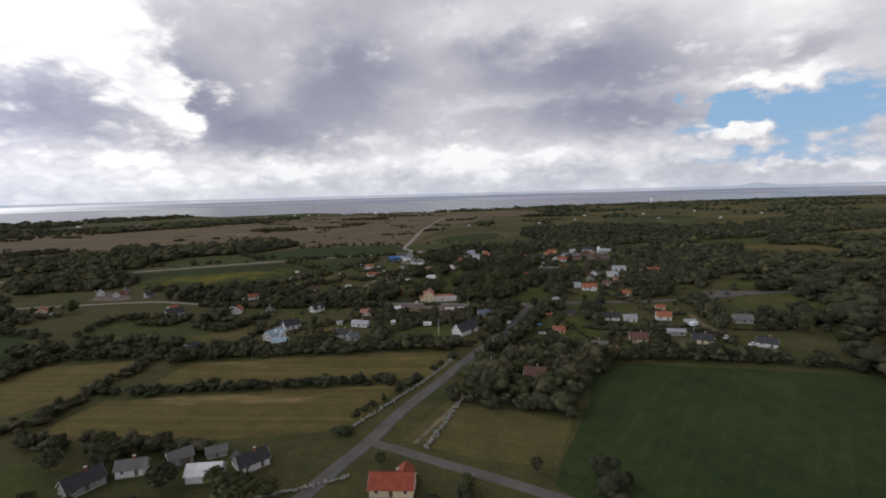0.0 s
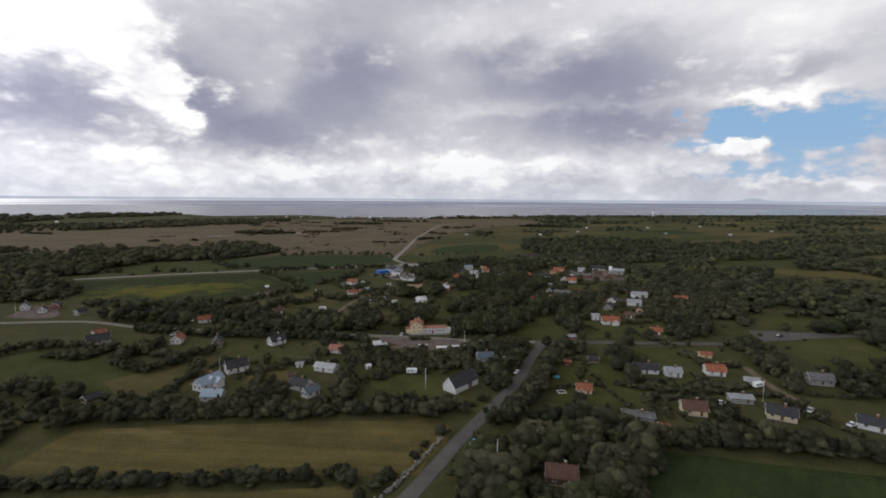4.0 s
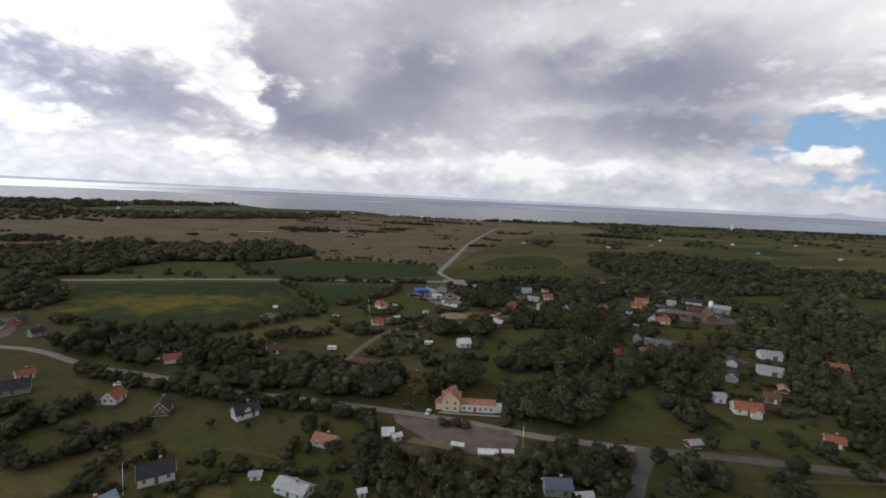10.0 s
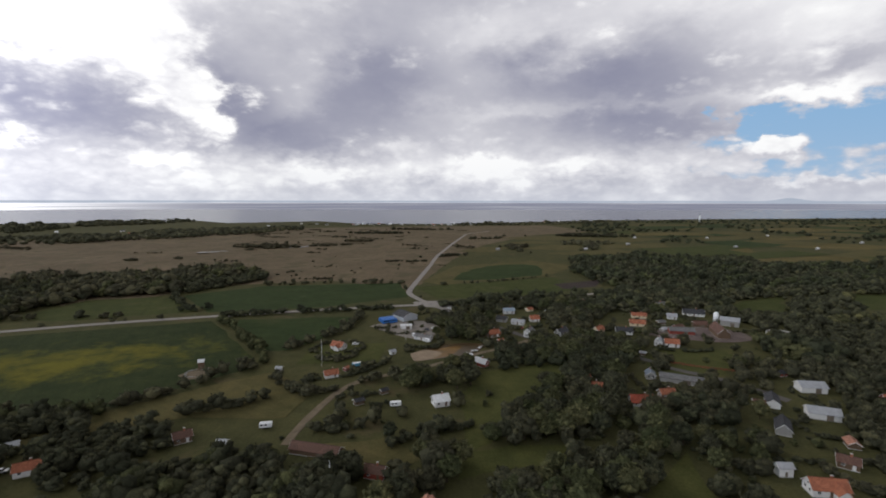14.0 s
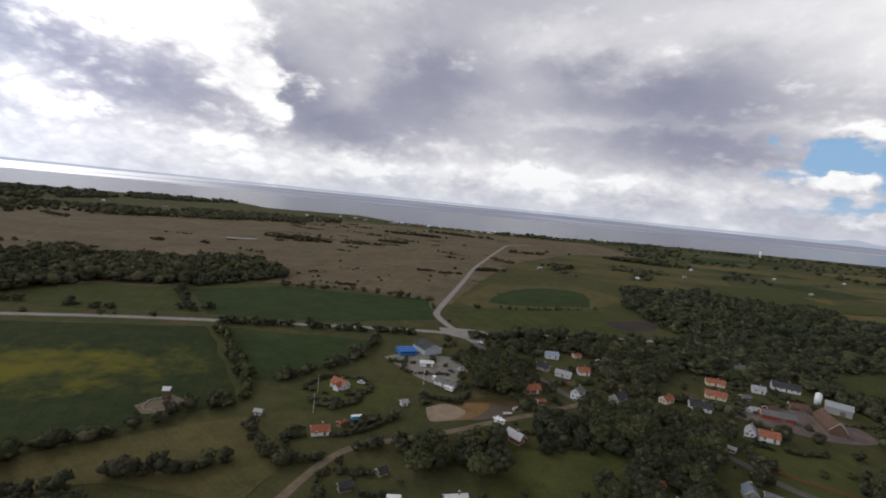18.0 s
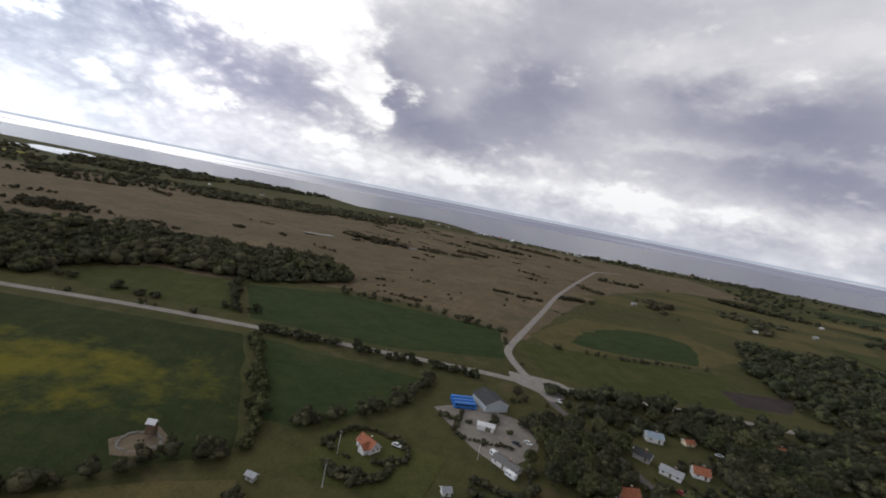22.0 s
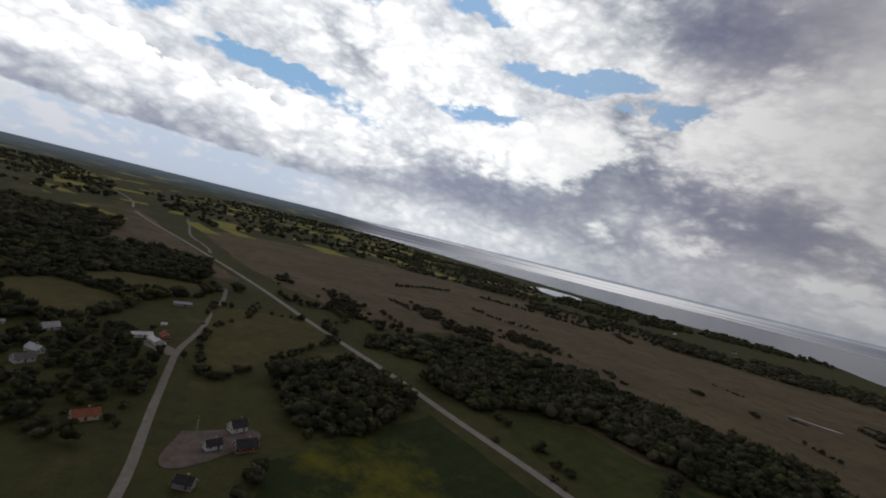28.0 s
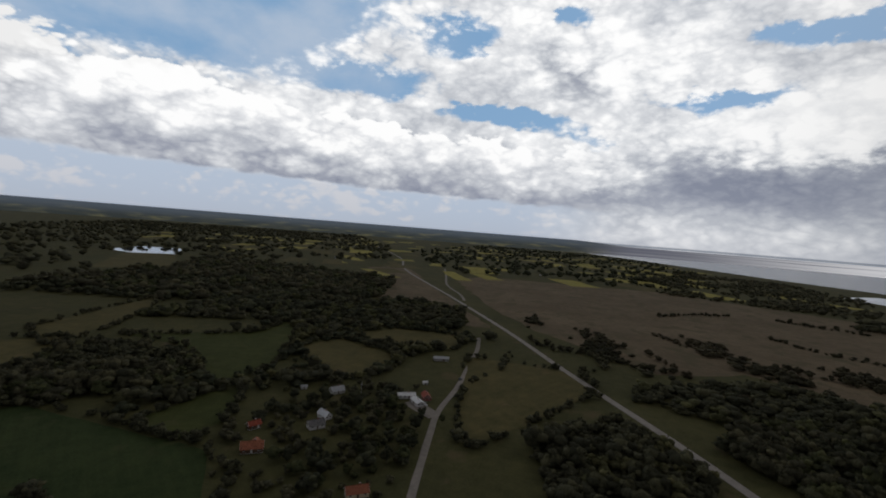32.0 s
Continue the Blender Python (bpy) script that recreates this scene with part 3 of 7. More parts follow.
# ---- the ground, the sea and the fields ----
def ground_sheet():
    bm = bmesh.new()
    bmesh.ops.create_circle(bm, cap_ends=True, cap_tris=True, segments=96, radius=5400)
    bmesh.ops.translate(bm, vec=(-300, 500, 0), verts=bm.verts)
    return tagged(new("ground", from_bm("ground", bm, M["ground"])), "flat rough pasture land reaching to the horizon", "ground", kind="structure")


ground_sheet()
sheet("moor", [(-341.4, 598), (-509.6, 756.1), (-630.1, 623.9), (-582.4, 530), (-728.4, 408.9), (-897.6, 323.3), (-1312, 181), (-1424.4, 269.2), (-1474.1, 722.7), (-1158, 1146.2), (-859.1, 1459), (-585.3, 1820.3), (-149.4, 1962.7), (321.5, 2053.8),
               (413.2, 1704.2), (174.1, 1503.1), (55.3, 1252.5), (-14.1, 1010.6), (-44.2, 783.4), (-63.5, 714.4), (-155.2, 763.7), (-267.8, 725.9), (-298.9, 677.2)], 0.05, M["heath"],
      "flat brown heath with scattered low shrubs", "heath", 12, 25, False)
sheet("moor", [(-706.5, 351.6), (-820.3, 298.6), (-1039.5, 198), (-1373.8, 53.4), (-1531.8, -28.7), (-1366.1, -83.8), (-1024, 36), (-876.5, 113), (-771.1, 223.2), (-708.2, 301.1)], 0.05, M["heath"], "brown heath along the straight highway", "heath", 10, 25, False)
sheet("sea", [(-5579.6, 739), (-4143.5, 1204.2), (-2826.1, 1615.5), (-2311.5, 1845.1), (-1824.9, 2039.3), (-1264.2, 2378.6), (-999.4, 2155), (-662.4, 2348.8), (-416.2, 2121.4), (-85.4, 2134.5), (352, 2364),
              (888.9, 2606.5), (1587.9, 2809.8), (2487.2, 2964.1), (4586.4, 3124.1), (4574.6, 5624), (-184.4, 6004.6), (-4023.8, 5062), (-5751.1, 2952.6)], 2.6, M["sea"],
      "grey sea with a silver glare under the clouds", "sea", 18, 60, False)
sheet("lagoon", [(-1956.7, 1413.2), (-2125, 1613.6), (-1979.5, 1709.9), (-1755.1, 1598.1), (-1694.8, 1437.6)], 0.34, M["water"], "shallow lagoon shining behind the shore", "lagoon", 14, 40)
sheet("clearing", [(-1117.6, -668.5), (-1200.1, -580.7), (-916.9, -335.2), (-826.3, -443.7)], 0.12, M["meadow"], "open grass beside a lake", "field", 10)
sheet("lake", [(-1155.3, -785.6), (-1329.2, -810), (-1363, -716.6), (-1200.1, -580.7), (-1127.6, -667.6)], 0.3, M["water"], "small lake shining among dark woods", "lake", 16, 30)
for pts in ([(-492.2, 1044.2), (-451.2, 1074.8), (-446.8, 1084.7), (-485.7, 1060)], [(-376.3, 1126.9), (-347.8, 1146.2), (-349.6, 1152.3), (-378.1, 1135)], [(-337.5, 1156), (-321.8, 1172.6), (-325.7, 1180.7), (-341.3, 1164.1)]):
    sheet("moor_pool", pts, 0.2, M["water"], "pale strip of open water on the heath", "pool", 3, 8)

sheet("hay_field", [(-129, 196.3), (-126.6, 223.4), (-0.5, 233.1), (7.3, 224.2), (-4.4, 196.1), (-22, 195.9)], 0.10, M["hay"], "yellowed mown hay meadow between hedges", "field")
sheet("hay_field", [(-144.8, 152.2), (-138.8, 181.5), (-19.1, 190.9), (-27.3, 163.8), (-39.5, 151.6), (-77, 148.7)], 0.11, M["hay"], "yellowed mown hay meadow with pale bare streaks", "field")
sheet("hay_field", [(-183.6, 146.6), (-224.5, 184.6), (-204.4, 222.2), (-150, 230.4), (-151.5, 192.1)], 0.12, M["hay"], "yellowed hay meadow bounded by hedges", "field")
sheet("pasture", [(-168.8, 133.7), (-123, 135.3), (-108.8, 119.7), (-133.7, 97.6)], 0.10, M["crop"], "green pasture beside a farmyard", "field")
sheet("pasture", [(-15.7, 145.6), (1.3, 173), (44.2, 156.4), (32.2, 125.8), (10.7, 132.6)], 0.11, M["meadow"], "rough green pasture beside the road", "field")
sheet("green_field", [(29.2, 117.5), (65.4, 195.1), (76.8, 209.3), (182.3, 184.5), (170.3, 132.4), (119, 69.6), (59.3, 78.9)], 0.10, M["crop_dark"], "broad even green crop field", "field")
sheet("pasture", [(-222, 273.2), (-214.3, 310.3), (-130.9, 290.9), (-111.9, 273), (-111.8, 248), (-155.3, 254.8)], 0.10, M["crop"], "green pasture with darker hedges round it", "field")
sheet("yellow_crop_field", [(-348.3, 515.4), (-200.3, 574.5), (-128.1, 490.6), (-119.7, 476.5), (-162.9, 420.8), (-213.1, 412.9), (-272.6, 417)], 0.10, M["rape"], "dark green crop field with yellow flowering patches", "field")
sheet("green_field", [(-191, 576), (-85.4, 594.6), (-88, 555.9), (-111.8, 504.8), (-130.3, 501.3)], 0.10, M["crop_dark"], "dark green crop field beside the highway", "field")
sheet("green_field", [(-281.4, 669.6), (-223.5, 722.6), (-75.1, 752.7), (-55, 673.9), (-128.5, 625), (-218.1, 601.8)], 0.10, M["crop_dark"], "dark green crop field between wood and highway", "field")
sheet("green_field", [(-366.9, 575.4), (-360.6, 642.3), (-289.7, 665.1), (-230.6, 603.7), (-323, 565.1)], 0.10, M["crop"], "green field along the highway", "field")
sheet("green_field", [(-55.6, 727.1), (112, 801.6), (129.8, 721.6), (21.1, 673), (-26.8, 669.4)], 0.10, M["crop"], "green field beside the road to the sea", "field")
sheet("pasture", [(-51, 762.8), (-14.2, 895.6), (110.3, 961.5), (163.5, 904.4), (103, 812.4), (-23.6, 743.2)], 0.11, M["meadow"], "yellow-green pasture beside the road to the sea", "field")
sheet("crop_patch", rounded([(-14, 774.6), (-4.5, 821.6), (13, 866.4), (56.4, 910.1), (102.1, 913.4), (106.3, 867.9), (95, 819.4), (33.8, 783.3)]), 0.16, M["crop_dark"], "darker green rounded patch of crop", "field", 6)
sheet("bare_plot", [(101.7, 754), (166.5, 785.5), (146.4, 740), (108, 722.7)], 0.15, M["soil"], "brown ploughed plot at the edge of a wood", "field")
for pts, key in (([(366.8, 674.2), (390.9, 705.7), (522.1, 717.8), (460.7, 646.5), (357.5, 636.3)], "crop"), ([(392.9, 625.8), (484.9, 609.2), (483.6, 538.1), (394.5, 582.2)], "hay"), ([(476.5, 1004.5), (686.2, 1067.5), (658.7, 982.8), (466.6, 966.6)], "hay"),
                 ([(375.8, 1150.1), (585.5, 1210.1), (536.1, 1084.8), (396.3, 1044.2)], "hay"), ([(564.8, 1365), (784.3, 1456), (753.4, 1645.9), (634.1, 1505.3)], "meadow"), ([(-12.9, 1093.5), (35.9, 1182.5), (95.6, 1182.7), (55.7, 1084)], "meadow"), ([(145.6, 1064.3), (295.7, 1163.7), (326.1, 1093.8), (205.4, 1044.6)], "meadow"), ([(294.8, 1363.7), (414.3, 1464.2), (514.6, 1404.7), (375, 1314.1)], "meadow"), ([(55.3, 1242.5), (154.9, 1333), (235.1, 1303.4), (135.3, 1252.9)], "meadow"), ([(234.4, 500.4), (268.4, 565.4), (312.9, 567.3), (279.2, 499.4)], "lawn"), ([(256.2, 666.3), (320.6, 693.6), (259.4, 610.7), (227.8, 623.6)], "crop"),
                 ([(286.3, 1248.6), (451.1, 1292.4), (421.5, 1204.3), (278.8, 1153.6)], "meadow"), ([(635.3, 1245.3), (794.9, 1336.1), (935.4, 1226.7), (755.8, 1155.9)], "hay"), ([(105.8, 1152.8), (185.3, 1243.2), (255.4, 1233.5), (215.9, 1123.3)], "meadow"),
                 ([(84.5, 1422.7), (234.1, 1503.4), (374.5, 1424.1), (214.8, 1353.3)], "meadow"), ([(231, 401.3), (282.5, 381), (252.4, 354.2), (224.1, 364.2)], "lawn"), ([(637.2, 765.4), (757.3, 805.2), (798.7, 702.7), (688.4, 663.6)], "meadow"),
                 ([(896.6, 1005.7), (1056.4, 1056.3), (1096.8, 946.5), (957, 906)], "crop"), ([(553.6, 1604.9), (753.1, 1705.9), (893.6, 1606.5), (694.1, 1505.6)], "meadow"), ([(892.7, 1806.5), (1192, 1957.9), (1292.7, 1808.4), (1043.1, 1707.2)], "hay"),
                 ([(1294.1, 1508.4), (1593.5, 1629.8), (1694.2, 1490.3), (1394.7, 1388.9)], "meadow")):
    sheet("clearing", pts, 0.12, M[key], "open grass clearing among woods", "field", 8)
    for reach in (25, 50):
        OPEN.append([(px - reach * px / math.hypot(px, py - 200), py - reach * (py - 200) / math.hypot(px, py - 200)) for px, py in pts])
for pts in ([(4.4, 472.8), (59.9, 490.5), (57, 466.1), (23.1, 443.4), (4.6, 445.3)], [(118.7, 515.6), (172, 520.3), (150.8, 480.3), (123.4, 492.5)], [(46, 350.3), (83.1, 392.2), (76.8, 340.7), (51.1, 329)],
            [(63.9, 302.1), (90.7, 306.7), (95.3, 259.7), (83.1, 243.5), (46.5, 246.7), (54.8, 272.8)], [(-30.1, 275.8), (6.7, 285), (-0.7, 256), (-24, 250.8)], [(-1.2, 446.3), (43.4, 476.5), (43.4, 446.9), (12.8, 398.2), (-0.6, 387.6)],
            [(93.5, 311.8), (125.4, 320.6), (124.5, 256.3), (101.3, 251.8)], [(-109.1, 311.2), (-60.1, 306), (-57.9, 287.9), (-106.9, 295)], [(-101.8, 519.3), (-51.4, 523.6), (-50.9, 486.5), (-97.2, 478.9)],
            [(199.4, 326.8), (254.6, 339.1), (245.5, 278.2), (191, 286.2)]):
    sheet("lawn", pts, 0.10, M["lawn"], "mown green garden lawn among trees", "lawn")
for pts, key in (([(-2.3, 371.1), (-1.6, 388.7), (18.6, 394.1), (50.4, 395.7), (34.1, 384), (5.4, 374.3)], "lawn"), ([(5.4, 467.5), (47.3, 474.4), (23.2, 425.5), (3.1, 403.3), (-3.1, 432.6)], "lawn"), ([(-28, 267.8), (7.8, 273.1), (8.1, 244.1), (-23.9, 239.9)], "lawn"),
                 ([(-95.5, 297.7), (-42.2, 300.8), (-39, 282.8), (-68.8, 276), (-87.2, 282.4)], "lawn"), ([(-86.1, 278.3), (-70.9, 281), (-65.8, 269), (-84, 265.3)], "hay"), ([(-148.9, 266.6), (-134.1, 284), (-114.2, 300.3), (-101.6, 286.8), (-105.6, 254.8), (-120.2, 242.2)], "meadow"),
                 ([(-65.5, 390.9), (-31.9, 397.9), (-17.1, 385.4), (-23.7, 375.1), (-57.4, 382.5)], "meadow"), ([(111.8, 508.1), (162.9, 502.5), (137.9, 467.5), (102.8, 479.6)], "lawn"), ([(101.6, 362.7), (154.4, 362), (144.8, 335.3), (92.3, 334)], "lawn"), ([(63.9, 299.1), (77.5, 287.3), (96.9, 279.7), (80.1, 247.4), (49.4, 248.8), (58.6, 272.9)], "lawn")):
    sheet("meadow", pts, 0.10, M[key], "open grass between trees and gardens", "lawn")
sheet("pasture", [(-182.9, 381.7), (-154.5, 424.5), (-108.2, 466.5), (-76.4, 444.5), (-78, 413), (-120.9, 412.4)], 0.10, M["meadow"], "grazed grass with paler worn patches", "field")
for pts, key in (([(-513.2, 184.6), (-560.1, 209.2), (-520.9, 283.5), (-459.7, 281), (-442.1, 244.9)], "meadow"), ([(-580.5, 200), (-640.6, 245.2), (-638.7, 325.5), (-576.1, 325.9), (-558.3, 272.4)], "meadow"),
                 ([(-469.7, 19.3), (-537.6, 115.9), (-604.2, 113), (-568.4, 149), (-438.9, 198.3), (-389, 183.9), (-460.7, 100.5)], "crop"), ([(-263.8, 92.6), (-313.4, 114.4), (-307, 248.2), (-260.7, 282.4), (-203.4, 214)], "crop_dark"),
                 ([(-341.6, -102.2), (-436, -6.8), (-344.9, 50.9), (-258.7, 74.5)], "meadow"), ([(-447.6, -64.9), (-640.7, -109.7), (-566, -48.2), (-416.7, 7.8)], "meadow"),
                 ([(-317.8, 186.9), (-376.2, 195.5), (-394.5, 207.4), (-338.7, 234.3), (-309.2, 225.7)], "crop"), ([(-557, 345.9), (-548.1, 445.6), (-495.7, 459.6), (-405.7, 406.8), (-363.1, 376.9), (-420.8, 360.7)], "meadow")):
    sheet("green_field", pts, 0.10, M[key], "green field enclosed by dark hedges", "field")
    HEDGED.append(pts)

# ---- roads ----
band("main_road", [(-61.2, 67.8), (-37.2, 122.2), (-25.7, 144.6), (-17.4, 164.8), (-2.4, 193.1), (11.2, 220.2), (25.4, 245.4), (39.5, 272.6), (51.4, 302.8), (63.5, 327.3)], 4.8, 0.32, M["asphalt"], "worn grey village road through the fields", "road")
band("side_road", [(-25.7, 144.6), (-15.9, 139.5), (-4.1, 132.5), (12.5, 123.5), (39.9, 107.4)], 3.4, 0.30, M["asphalt"], "narrow asphalt side road", "road")
band("cross_street", [(63.5, 327.3), (92.3, 327.9), (138, 326), (167.5, 326.8), (196.3, 333.8), (255.6, 343.2), (325.2, 353)], 4.5, 0.30, M["asphalt"], "village cross street", "road")
band("station_street", [(63.5, 327.3), (38.6, 328.8), (17.6, 330.5), (-9.5, 336.2), (-38.8, 339.2), (-75.8, 341.7), (-108.5, 342.7), (-153.8, 351), (-183.9, 354), (-223, 366.2), (-249.2, 367.4), (-314.9, 359), (-373.3, 352.1), (-407.4, 349.1),
                        (-458.6, 351.8), (-515.6, 351.1), (-587.9, 349.4), (-644.8, 343)], 3.8, 0.28, M["gravel"], "narrow road winding through the village", "road")
band("lane", [(-70.6, 391), (-69.8, 408.7), (-64.3, 439), (-55.6, 456.9), (-38.8, 468.4), (-22.1, 480.1), (5.2, 502.5), (21.9, 515.4), (47.3, 536.8)], 3.4, 0.30, M["dirt"], "pale dirt lane between gardens", "lane")
band("village_street", [(-29.5, 639), (-5.2, 604.1), (17.7, 577.3), (35.5, 552.4), (48.3, 536.8), (71.8, 522.3), (105.9, 500.7), (117.5, 483), (137.9, 466.5), (154.5, 441.6)], 4.6, 0.31, M["asphalt"], "grey village street among houses", "road")
band("highway", [(371, 760.7), (175.2, 711.6), (15.3, 660), (-29.5, 642.1), (-67.6, 633), (-124, 616), (-195, 593), (-273, 565), (-348, 532), (-421, 501), (-545, 442), (-713, 367), (-961, 244),
                 (-1430, 8), (-1902, -160), (-2700, -560)], 6.2, 0.34, M["highway"], "straight pale highway across the heath", "road", 0.2, True, 12)
band("sea_road", [(-30, 642), (-44, 664), (-55, 687), (-58, 704), (-57, 740), (-50, 900), (-44, 1043), (-20, 1300), (-3, 1458), (14, 1571), (80, 1690)], 5.6, 0.33, M["highway"], "pale straight road running to the sea", "road", 0.2, True, 12)
band("track", [(-927, 276.1), (-1004.3, 253.9), (-1139.8, 199), (-1334.6, 154.3), (-1559.3, 101.3)], 5.0, 0.30, M["gravel"], "pale track branching over the heath", "track", 0.4, True, 12)
band("track", [(155.3, 288.2), (150.8, 263), (151.3, 241)], 3.2, 0.30, M["dirt"], "short dirt drive between gardens", "lane")
band("field_track", [(-10.9, 142.6), (-1.7, 159.9), (9.2, 182.2)], 1.6, 0.25, M["dirt"], "worn path along the edge of a pasture", "path")
sheet("station_yard", [(-34.9, 336.2), (11.8, 331.4), (15.7, 325.4), (13, 316.2), (-12.1, 315), (-31.8, 329.1)], 0.24, M["yard"], "bare cinder yard in front of the station", "yard", 1.0)
sheet("paved_lot", [(199.1, 353.1), (256.5, 347.3), (210.4, 331.2), (193.3, 331.6)], 0.30, M["asphalt"], "grey paved lot beside the street", "lot", 1.0)
sheet("paved_lot", [(56, 317), (69.3, 324.3), (67.3, 329.4), (57.8, 328.1)], 0.26, M["asphalt"], "widened asphalt at the street corner", "lot", 0.6)
sheet("gravel_yard", rounded([(-72.9, 562.9), (-55, 580.5), (-29.9, 579.3), (-18.8, 552), (-34.5, 533.1), (-56.7, 553.3)]), 0.24, M["gravel"], "pale gravel yard round the bus hall", "yard", 4.0, 5)
sheet("junction", rounded([(-48.7, 651.5), (-14.7, 657.2), (-8.5, 640.9), (-16.3, 620.6), (-26.4, 628.8), (-42.5, 635.1)]), 0.36, M["highway"], "pale road junction with wide corners", "road", 0.5)
sheet("farm_yard", rounded([(120.1, 561.5), (139.6, 545), (175.1, 534.9), (198.9, 543.3), (195.1, 568), (155.6, 572)]), 0.22, M["yard"], "dusty farmyard among barns", "yard", 1.5)
sheet("pond", rounded([(-34.2, 502.4), (-18.5, 517.2), (7.1, 525.8), (12, 517.4), (6.2, 505.7), (-11.4, 493.9), (-28.1, 489.6)]), 0.18, M["pond_water"], "brown silty pond in a garden", "pond", 4.0, 4)
sheet("silt_bank", rounded([(-25.3, 506.6), (-13.5, 514), (-3.7, 517.3), (-5.6, 505.6), (-13.4, 495), (-23.2, 491.7)]), 0.22, M["pond"], "orange silt showing in the pond", "bank", 3.0, 4)
sheet("sand_bank", rounded([(-35.2, 501.3), (-25.3, 508.7), (-15.4, 504.5), (-18.3, 493.9), (-29.1, 488.6)]), 0.26, M["sand"], "pale sandy bank of the pond", "bank", 2.0, 4)
sheet("farm_drive", [(-420.5, 327.5), (-405.2, 349.9), (-398.8, 352.4), (-392.6, 345.6), (-410, 322.4)], 0.24, M["gravel"], "gravel farm drive opening onto the road", "yard", 1.0)
sheet("house_drive", rounded([(-292.8, 377.5), (-265.5, 375), (-262.1, 385), (-287.8, 410.1), (-300.9, 407.2)]), 0.22, M["yard"], "pale worn yard beside a house", "yard", 1.0)


# ---- houses ----
WINDOW_MESHES = {}


def window_part(parent, w, h, m):
    key = (w, h)
    if key not in WINDOW_MESHES:
        fr = bmesh.new()
        for sx, sz, x, z in ((w, 0.1, 0, 0.05), (w, 0.1, 0, h - 0.05), (0.1, h - 0.2, -w / 2 + 0.05, h / 2), (0.1, h - 0.2, w / 2 - 0.05, h / 2), (0.07, h - 0.2, 0, h / 2)):
            piece = bmesh.ops.create_cube(fr, size=1.0, matrix=Matrix.Translation((x, 0, z)) @ Matrix.Diagonal((sx, 0.1, sz, 1)))
        WINDOW_MESHES[key] = (from_bm("window", fr, M["trim"]), box("pane", w - 0.16, 0.04, h - 0.16, M["glass"], 0.08))
    fr_me, pane_me = WINDOW_MESHES[key]
    win = part("window", fr_me, parent, m)
    part("pane", pane_me, win)
    return win


def gable_walls(l, w, h, rise, mat):
    x, y = l / 2, w / 2
    v = [(-x, -y, 0), (x, -y, 0), (x, y, 0), (-x, y, 0), (-x, -y, h), (x, -y, h), (x, y, h), (-x, y, h), (-x, 0, h + rise), (x, 0, h + rise)]
    f = [(0, 1, 5, 4), (2, 3, 7, 6), (1, 2, 6, 9, 5), (3, 0, 4, 8, 7), (4, 5, 9, 8), (6, 7, 8, 9), (3, 2, 1, 0)]
    return mesh_of("wall", v, f, mat)


def gable_roof(l, w, h, rise, mat, over=0.45, thick=0.18):
    """Two sloping slabs with eaves, verges and a capped ridge."""
    v, f, uv = [], [], []
    x = l / 2 + over
    slope = math.hypot(w / 2, rise)
    k = over / slope
    for s in (-1, 1):
        ye, ze = s * (w / 2) * (1 + k), h - rise * k
        b = len(v)
        v += [(-x, 0, h + rise + 0.02), (x, 0, h + rise + 0.02), (x, ye, ze + 0.02), (-x, ye, ze + 0.02)]
        v += [(-x, 0, h + rise + thick), (x, 0, h + rise + thick), (x, ye, ze + thick), (-x, ye, ze + thick)]
        run = slope + over
        faces = [(4, 5, 6, 7), (3, 2, 1, 0), (7, 6, 2, 3), (5, 1, 2, 6), (4, 7, 3, 0)]
        for q in faces:
            q = q if s < 0 else q[::-1]
            f.append(tuple(b + i for i in q))
            uv.append([(v[b + i][0], abs(v[b + i][1]) / max(abs(ye), 0.01) * run) for i in q])
    b = len(v)
    z = h + rise + thick
    v += [(-x, -0.16, z - 0.06), (x, -0.16, z - 0.06), (x, 0.16, z - 0.06), (-x, 0.16, z - 0.06), (-x, 0, z + 0.09), (x, 0, z + 0.09)]
    for q in ((0, 1, 5, 4), (2, 3, 4, 5), (0, 4, 3), (1, 2, 5)):
        f.append(tuple(b + i for i in q))
        uv.append([(v[b + i][0], 0.0) for i in q])
    return mesh_of("roof", v, f, mat, uv)


WALLS = {"w": ("white", "white rendered"), "y": ("cream", "pale yellow"), "g": ("grey", "grey boarded"), "b": ("brown", "brown boarded"),
         "r": ("red", "red boarded"), "m": ("metal_wall", "pale metal-clad")}
ROOFS = {"or": "orange pantiled", "rd": "red tiled", "sa": "faded salmon tiled", "br": "brown tiled", "dg": "dark grey tiled", "g": "grey fibre-cement",
         "lg": "light grey sheet-metal", "bl": "pale blue sheet-metal", "bg": "blue-grey sheet-metal", "lt": "white sheet-metal"}


